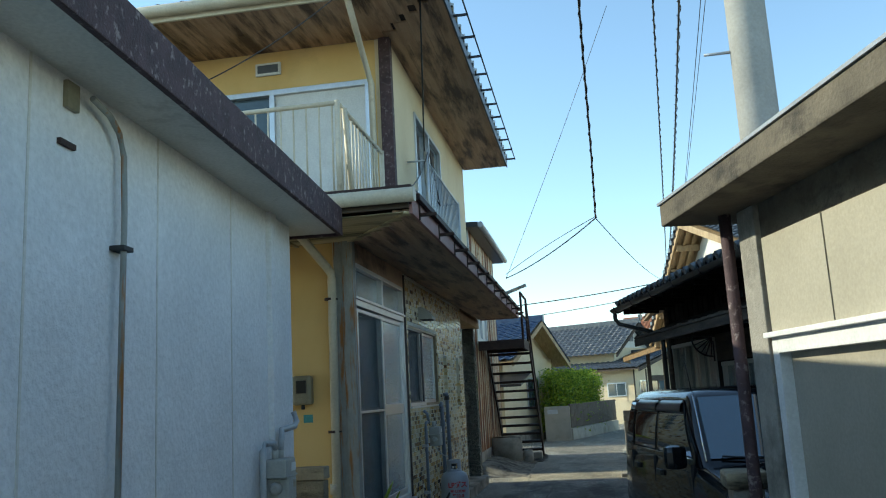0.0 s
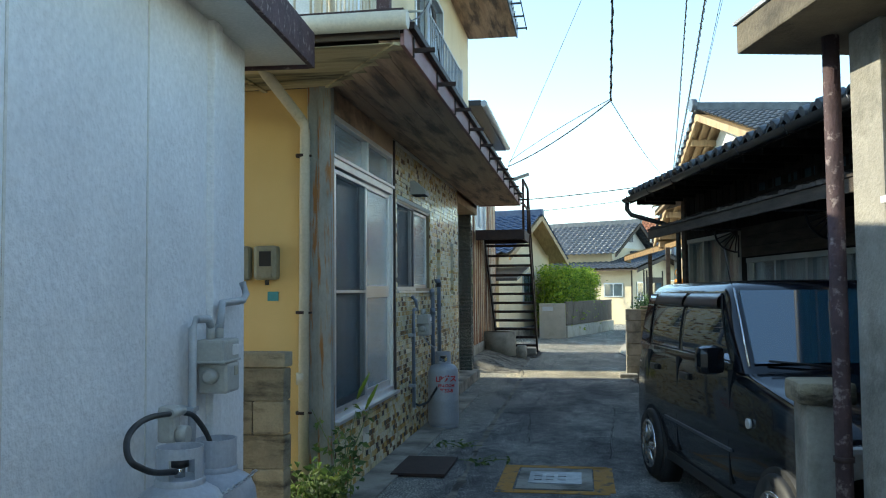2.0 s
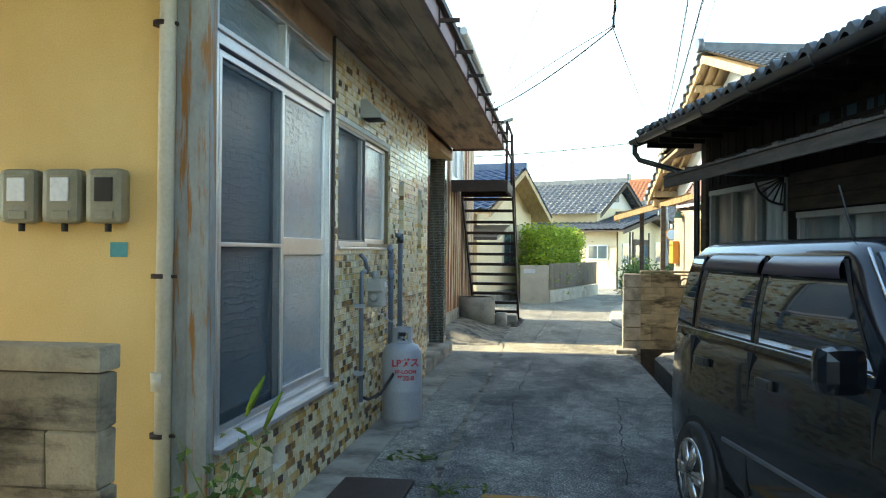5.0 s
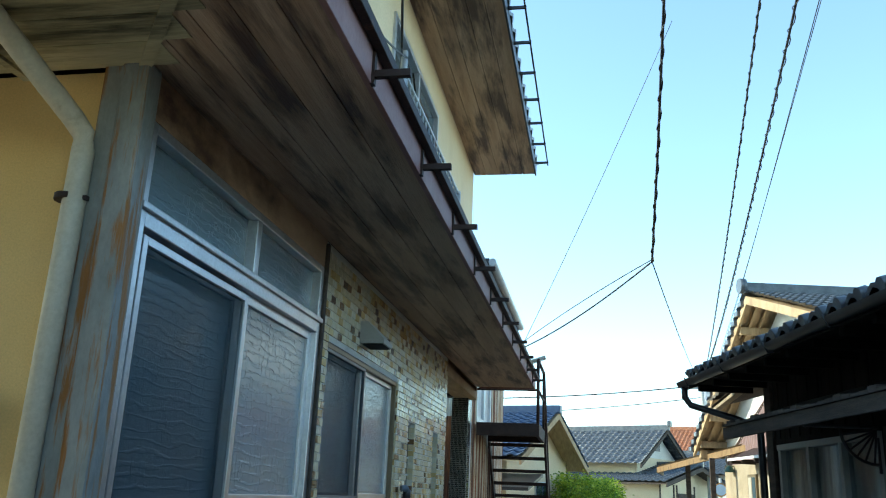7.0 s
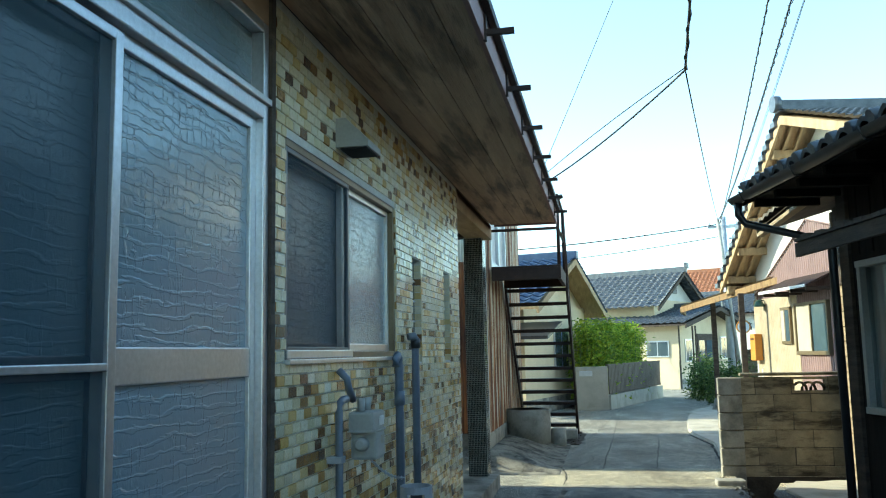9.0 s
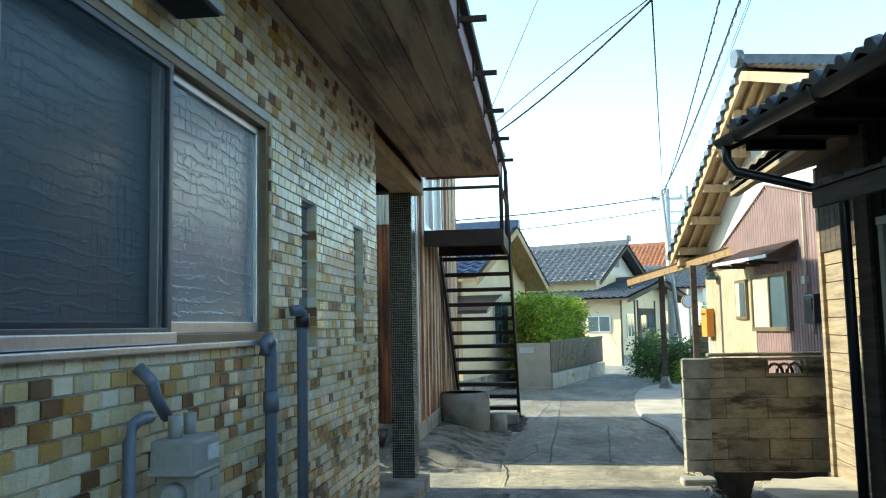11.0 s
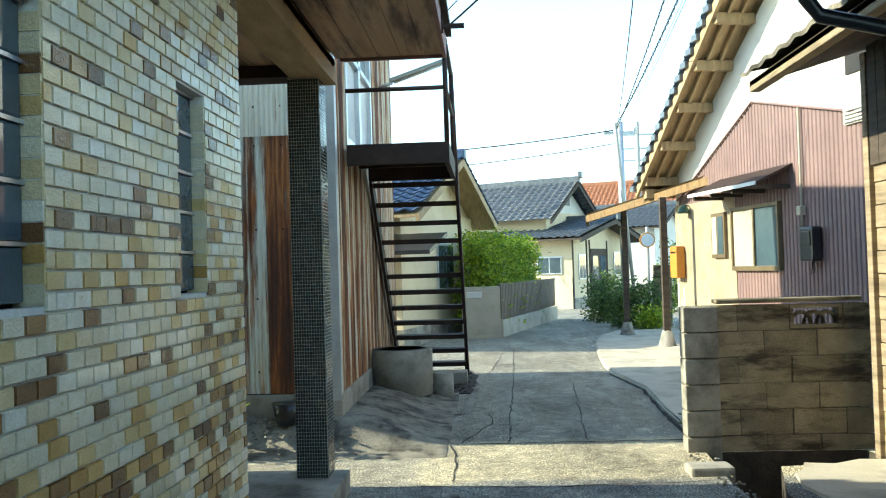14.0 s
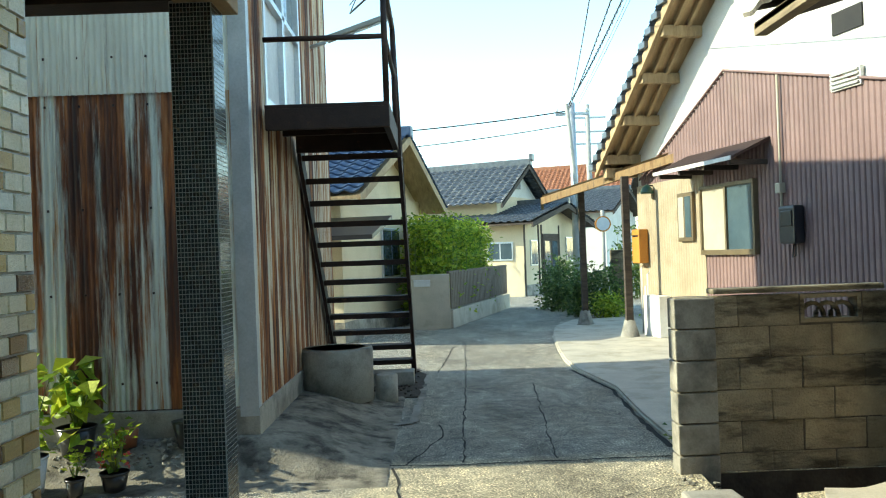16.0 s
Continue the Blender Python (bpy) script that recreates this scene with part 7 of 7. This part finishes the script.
def fence():
    t = thing("garden_fence", "dark slatted fence on a low concrete wall", "fence")
    m = Matrix.Translation(F0) @ FD.to_track_quat("X", "Z").to_matrix().to_4x4()
    L = (F1 - F0).length
    part("low_wall", bx(nb(), 0, -0.08, 0, L, 0.08, 0.36, m, 0.01), M_APRON, t)
    part("top_rail", bx(nb(), 0, -0.03, 1.06, L, 0.03, 1.11, m), M_FENCE, t)
    part("bottom_rail", bx(nb(), 0, -0.02, 0.40, L, 0.02, 0.44, m), M_FENCE, t)
    for i in range(int(L / 0.125)):
        part("slat", bx(nb(), 0.02 + i * 0.125, -0.045, 0.38, 0.118 + i * 0.125, -0.022, 1.08, m), M_FENCE, t)
    p = thing("gate_wall", "grey rendered gate wall with a letter slot", "wall")
    part("wall", box(-1.72, 26.55, 0, -0.93, 26.75, 1.06, 0.012), M_APRON, p)
    part("letter_slot", box(-1.62, 26.53, 0.83, -1.30, 26.56, 0.96, 0.008), M_ALU, p, "aluminium letter slot")


fence()
for k in range(6):
    c = F0 + FD * (0.55 + k * 0.75) + FN * 0.55
    shrub("hedge", (c.x, c.y, 0), (0.34, 0.42, 2.14 + 0.08 * math.sin(k * 2.3)), 5400, 0.09, "bright green clipped bamboo hedge behind the fence", M_LEAF, 20 + k, "hedge", 0.93)
shrub("shrub", (-1.25, 27.3, 0), (0.2, 0.2, 2.0), 1200, 0.13, "young yellow-green tree beside the hedge", M_LEAF, 31)
shrub("shrub", (2.15, 28.6, 0), (0.40, 0.6, 1.05), 3000, 0.09, "overgrown roadside bushes at the bend", M_LEAF_DARK, 32)
shrub("shrub", (1.75, 30.5, 0), (0.32, 0.7, 1.2), 2600, 0.09, "overgrown roadside bushes at the bend", M_LEAF_DARK, 33)
shrub("shrub", (2.25, 27.6, 0.04), (0.22, 0.2, 0.42), 900, 0.08, "small bright shrub at the apron edge", M_LEAF, 34)
shrub("shrub", (4.6, 34.0, 0), (0.6, 0.6, 2.1), 2600, 0.12, "green garden shrub behind the pillar", M_LEAF_DARK, 35)
gp = thing("block_pillar", "concrete-block gate pillar in the sun", "pillar")
block_wall(gp, pose(2.62, 28.6, 0), 0.4, 7)


def far_house(at, rz, w, dpt, z_eave, z_ridge, roof_mat, wall_mat, label, over=0.5, windows=()):
    """A plain house: walls, a gabled tile roof whose ridge runs along its width, windows."""
    t = thing("house", label, "house", "houses at the end of the lane", at, rz)
    part("wall", box(-w, 0, 0, 0, dpt, z_eave, 0.0), wall_mat, t)
    part("base", box(-w - 0.01, -0.015, 0, 0.015, dpt, 0.35), M_CONCRETE, t)
    part("gable", prism(nb(), [(0, z_eave), (dpt, z_eave), (dpt / 2, z_ridge - 0.05)], "x", -w + 0.05, -0.05), wall_mat, t)
    k = (z_ridge - z_eave) / (dpt / 2)
    bm = nb()
    tiled_roof(bm, (-w - over, -over, z_eave - k * over + 0.06), (over, -over, z_eave - k * over + 0.06), (over, dpt / 2, z_ridge + 0.06), (-w - over, dpt / 2, z_ridge + 0.06))
    tiled_roof(bm, (over, dpt + over, z_eave - k * over + 0.06), (-w - over, dpt + over, z_eave - k * over + 0.06), (-w - over, dpt / 2, z_ridge + 0.06), (over, dpt / 2, z_ridge + 0.06))
    part("roof", bm, roof_mat, t)
    part("ridge", box(-w - over, dpt / 2 - 0.1, z_ridge + 0.02, over + 0.05, dpt / 2 + 0.1, z_ridge + 0.24, 0.03), roof_mat, t)
    for ya, za, yb, zb in ((-over, z_eave - k * over, dpt / 2, z_ridge), (dpt + over, z_eave - k * over, dpt / 2, z_ridge)):
        part("verge_board", prism(nb(), [(ya, za + 0.04), (yb, zb + 0.04), (yb, zb - 0.12), (ya, za - 0.12)], "x", over - 0.06, over), M_WOOD if roof_mat is M_ROOF_BLUE else M_BROWNBOARD, t)
        part("eave_underside", prism(nb(), [(ya, za + 0.02), (yb, zb + 0.02), (yb, zb - 0.03), (ya, za - 0.03)], "x", -w - over, over - 0.06), M_WOOD if roof_mat is M_ROOF_BLUE else M_BROWNBOARD, t)
    for side, a0, z0, a1, z1 in windows:
        q = (a0, -0.04, z0, a1, 0.02, z1) if side == "f" else (-0.02, a0, z0, 0.04, a1, z1)
        wd = part("window", box(*q, 0.01), M_ALU, t)
        mid = (a0 + a1) / 2
        for u, v in ((a0 + 0.05, mid - 0.02), (mid + 0.02, a1 - 0.05)):
            q = (u, -0.045, z0 + 0.05, v, -0.041, z1 - 0.05) if side == "f" else (0.041, u, z0 + 0.05, 0.045, v, z1 - 0.05)
            part("pane", box(*q), M_BLUEGLASS, wd)
    return t


lh = far_house((-2.75, 24.6, 0), -13.6, 6.0, 5.2, 2.65, 3.75, M_ROOF_BLUE, M_CREAM, "low cream house with a blue glazed tile roof", 0.55, (("f", -1.7, 0.9, -0.6, 2.0), ("s", 2.2, 1.0, 3.4, 2.0), ("f", -3.4, 0.3, -2.4, 2.0)))
part("porch_roof", prism(nb(), [(-1.1, 1.72), (0.0, 2.05), (0.0, 2.12), (-1.1, 1.79)], "x", -2.6, 0.9), M_GUTTER, lh, "flat grey porch roof")


def two_roof_house():
    t = far_house((1.62, 37.0, 0), -27, 8.0, 6.0, 2.4, 3.0, M_ROOF_GREY, M_CREAM, "cream two-storey house with grey glazed tile roofs", 0.55, (("f", -1.25, 1.15, -0.35, 1.75), ("s", 0.55, 0.95, 1.2, 1.8), ("s", 4.2, 1.0, 5.0, 1.9)))
    part("upper_wall", box(-8.0, 1.0, 2.4, -1.3, 5.0, 3.35), M_CREAM, t)
    part("upper_gable", prism(nb(), [(1.0, 3.3), (5.0, 3.3), (3.0, 4.42)], "x", -7.9, -1.32), M_PLASTER, t)
    bm = nb()
    tiled_roof(bm, (-8.4, 0.35, 3.02), (-0.8, 0.35, 3.02), (-0.8, 3.0, 4.5), (-8.4, 3.0, 4.5))
    tiled_roof(bm, (-0.8, 5.65, 3.02), (-8.4, 5.65, 3.02), (-8.4, 3.0, 4.5), (-0.8, 3.0, 4.5))
    part("upper_roof", bm, M_ROOF_GREY, t)
    part("upper_ridge", box(-8.4, 2.9, 4.46, -0.75, 3.1, 4.70, 0.03), M_ROOF_GREY, t)
    part("ridge_end", box(-0.80, 2.86, 4.62, -0.68, 3.14, 4.86, 0.03), M_ROOF_GREY, t)
    for ya in (0.35, 5.65):
        part("verge_board", prism(nb(), [(ya, 3.0), (3.0, 4.48), (3.0, 4.34), (ya, 2.86)], "x", -0.88, -0.82), M_BROWNBOARD, t)
    part("gable_window", box(-1.33, 2.8, 3.65, -1.26, 3.2, 4.0, 0.01), M_DARKALU, t)
    part("wall_base", box(-2.6, -0.05, 0, -0.0, 0.0, 1.0), M_CREAM, t)
    d = part("entrance", box(-0.03, 1.7, 0, 0.05, 3.3, 2.0, 0.01), M_BROWNBOARD, t, "dark brown sliding entrance")
    for a, b in ((1.85, 2.4), (2.6, 3.15)):
        part("pane", box(0.05, a, 0.15, 0.056, b, 1.75), M_BLUEGLASS, d)
    for y in (0.0, 1.3, 1.6, 3.4, 5.9):
        part("wall_post", box(0.0, y, 0, 0.03, y + 0.09, 2.3), M_BROWNBOARD, t)


two_roof_house()
far_house((9.5, 58, 0), -20, 8.0, 6.5, 4.6, 6.4, M_ROOF_ORANGE, M_PLASTER, "white house with an orange tile roof in the distance", 0.5, (("f", -6.6, 2.9, -5.2, 4.0), ("f", -3.6, 2.9, -2.2, 4.0)))
far_house((6.5, 48, 0), -25, 4.0, 6.0, 3.2, 4.2, M_ROOF_GREY, M_PLASTER, "white house with a grey tile roof in the distance", 0.5, (("f", -3.2, 1.9, -2.0, 2.9),))
far_house((20, 62, 0), -15, 8.0, 7.0, 4.2, 6.0, M_ROOF_GREY, M_PLASTER, "white house with a grey tile roof in the distance", 0.5, (("f", -6.0, 2.4, -4.6, 3.6),))

fp = thing("utility_pole", "galvanised utility pole with a leaning stay at the bend", "utility pole", "utility poles")
part("shaft", tube(nb(), [(3.9, 40.5, 0), (3.9, 40.5, 6.7)], [0.16, 0.11], 16), M_GALV, fp)
part("stay", tube(nb(), [(3.55, 39.5, 6.5), (4.3, 40.8, 0)], 0.07, 10), M_POLE, fp)
part("cross_arm", box(3.3, 40.45, 6.25, 4.5, 40.55, 6.35), M_GALV, fp)
for x in (3.35, 3.9, 4.45):
    part("insulator", lathe(nb(), (x, 40.5, 6.35), [(0.05, 0), (0.06, 0.1), (0.03, 0.16)], 10), M_WHITE, fp)
fp2 = thing("utility_pole", "distant concrete utility pole with cross arms", "utility pole", "utility poles")
part("shaft", tube(nb(), [(6.6, 52, 0), (6.6, 52, 8.6)], [0.16, 0.12], 12), M_POLE, fp2)
for z in (7.9, 7.2, 6.6):
    part("cross_arm", box(5.7, 51.95, z, 7.5, 52.05, z + 0.09), M_GALV, fp2)
ms = thing("road_mirror", "round traffic mirror on a pale post", "traffic mirror")
part("post", tube(nb(), [(3.05, 31.5, 0), (3.05, 31.5, 2.4)], 0.045, 10), M_POLE, ms)
part("disc", tube(nb(), [(3.03, 31.42, 2.05), (3.03, 31.36, 2.05)], 0.2, 20), M_ORANGE, ms, "orange rim")
part("mirror_glass", tube(nb(), [(3.03, 31.36, 2.05), (3.03, 31.35, 2.05)], 0.165, 20), M_WHITE, ms)

# ---- cables ----
def cable(label, pts, r, group="overhead cables", twist=0.0):
    t = thing("cable", label, "cable", group)
    part("line", tube(nb(), pts, r, 6), M_CABLE, t)
    if twist:
        p = [Vector(q) for q in pts]
        fine = []
        for a, b in zip(p, p[1:]):
            k = max(2, int((b - a).length / 0.06))
            fine += [a.lerp(b, i / k) for i in range(k)]
        part("wrap", tube(nb(), [q + Vector((twist * math.cos(i * 0.9), 0, twist * math.sin(i * 0.9))) for i, q in enumerate(fine)], r * 0.45, 4), M_CABLE, t)


KNOT = Vector((0.12, 15.3, 4.68))
far_top = Vector((3.75, 40.4, 6.4))
cable("thick wrapped service cable hanging over the lane", [KNOT, (0.10, 13.5, 5.5), (0.05, 11.2, 6.5), (0.0, 8.0, 7.9), (0.0, 3.0, 9.6)], 0.016, twist=0.022)
cable("service wire from the cable knot to the shed gable", line_sag(KNOT, (-2.1, 20.6, 4.4), 0.10), 0.012)
cable("service wire from the cable knot to the shed gable", line_sag(KNOT + Vector((0, 0, 0.03)), (-2.1, 20.6, 4.5), -0.05), 0.007)
cable("thin stay wire from the cable knot to the far pole", line_sag(KNOT, far_top, 0.25), 0.009)
cable("thin wire down to the stair", line_sag((-2.1, 20.6, 4.4), (0.9, 19.0, 10.6), 0.1), 0.006)
NEAR = Vector((0.86, 4.62, 8.1))
cable("wrapped cable between the two utility poles", line_sag(far_top, NEAR + Vector((-0.35, 0, -0.2)), 0.5, 24), 0.013, twist=0.02)
cable("wrapped cable between the two utility poles", line_sag(far_top + Vector((0, 0, 0.2)), NEAR + Vector((0.1, 0, -0.4)), 0.7, 24), 0.016, twist=0.03)
cable("wire between the two utility poles", line_sag(far_top + Vector((0.4, 0, 0.25)), NEAR + Vector((0.5, 0, 0)), 0.4, 24), 0.007)
cable("wire between the two utility poles", line_sag(far_top + Vector((0.4, 0, 0.4)), NEAR + Vector((0.7, 0, 0.5)), 0.4, 24), 0.006)
cable("telephone line from the far pole over the roofs", line_sag(far_top, (-12, 36, 5.2), 0.35, 20), 0.024)
cable("telephone line from the far pole over the roofs", line_sag(far_top + Vector((0, 0, -0.5)), (-12, 35, 4.4), 0.35, 20), 0.018)
cable("green and black wires looped at the upper house corner", [(-1.93, 9.05, 4.45), (-2.0, 9.4, 4.1), (-1.9, 9.8, 3.9), (-1.95, 9.5, 4.5), (-1.9, 9.1, 4.3), (-1.95, 9.2, 3.5)], 0.008)
cable("black wire from the balcony corner up over the eave", line_sag((-1.45, 5.46, 3.02), (-1.9, 9.1, 4.4), 0.1), 0.006)
cable("wire from the upper house corner over the lane", line_sag((-1.93, 9.05, 4.45), (-0.9, 4.0, 8.2), 0.1), 0.009)
cable("wire strung along the front of the upper storey", line_sag((-3.9, 6.3, 4.25), (-2.3, 7.1, 5.52), 0.12), 0.006)

# ---- wall tiles, last ----
TILE_L, TILE_H, PITCH_L, PITCH_H = 0.0795, 0.0425, 0.0845, 0.0465


def tile_bm(bm, y, z, l, h, x=W + 0.002):
    """A flat tile with chamfered edges, set in front of the grout."""
    e = 0.0025
    f = [bm.verts.new(v) for v in ((x, y + e, z + e), (x, y + l - e, z + e), (x, y + l - e, z + h - e), (x, y + e, z + h - e))]
    b = [bm.verts.new(v) for v in ((x - 0.009, y, z), (x - 0.009, y + l, z), (x - 0.009, y + l, z + h), (x - 0.009, y, z + h))]
    bm.faces.new(f)
    for i in range(4):
        bm.faces.new((b[i], b[(i + 1) % 4], f[(i + 1) % 4], f[i]))


def lay_tiles():
    one = nb()
    tile_bm(one, 0, 0, TILE_L, TILE_H, 0)
    one = mesh("tile", one, M_TILE)
    rest, low, made = nb(), nb(), 0
    rng = random.Random(5)
    for r in range(62):
        z = 0.004 + r * PITCH_H
        if z + TILE_H > 2.878:
            break
        y = 6.50 - (PITCH_L / 2 if r % 2 else 0)
        while y < 12.495:
            a, b = max(y, 6.50), min(y + TILE_L, 12.497)
            if r * PITCH_H > 0.50:
                a = max(a, 8.425)
            spans = [(a, b)]
            for y0, z0, y1, z1 in HOLES[:5]:
                if z + TILE_H > z0 + 0.004 and z < z1 - 0.004:
                    spans = [q for p in spans for q in ((p[0], min(p[1], y0)), (max(p[0], y1), p[1]))]
            for a, b in spans:
                if b - a < 0.012:
                    continue
                if b - a > TILE_L - 0.001 and 10.4 < a < 11.9 and 1.0 < z < 1.75 and made < 300:
                    o = new("tile", one)
                    o.parent, o.location = tile_wall, (W + 0.002 + rng.uniform(-0.0006, 0.0006), a, z)
                    made += 1
                else:
                    tile_bm(low if z < 1.36 and rng.random() < 0.7 else rest, a, z, b - a, TILE_H, W + 0.002 + rng.uniform(-0.0006, 0.0006))
            y += PITCH_L
    for y0, z0, y1, z1 in HOLES[:3]:
        for k in range(int((z1 - z0) / PITCH_H)):
            z = z0 + 0.003 + k * PITCH_H
            bx(rest, W - 0.072, y1 - 0.004, z, W - 0.002, y1 + 0.006, z + TILE_H)
    for r in range(60):
        z = 0.155 + r * PITCH_H
        if z + TILE_H < 2.7:
            for k in range(7):
                bx(rest, W - 0.09 - k * PITCH_L, 12.505, z, W - 0.011 - k * PITCH_L, 12.515, z + TILE_H)
    for bm, material in ((rest, M_TILE_REST), (low, M_TILE_LOW)):
        tagged(part("tile_field", bm, material, tile_wall), kind="stuff")


lay_tiles()
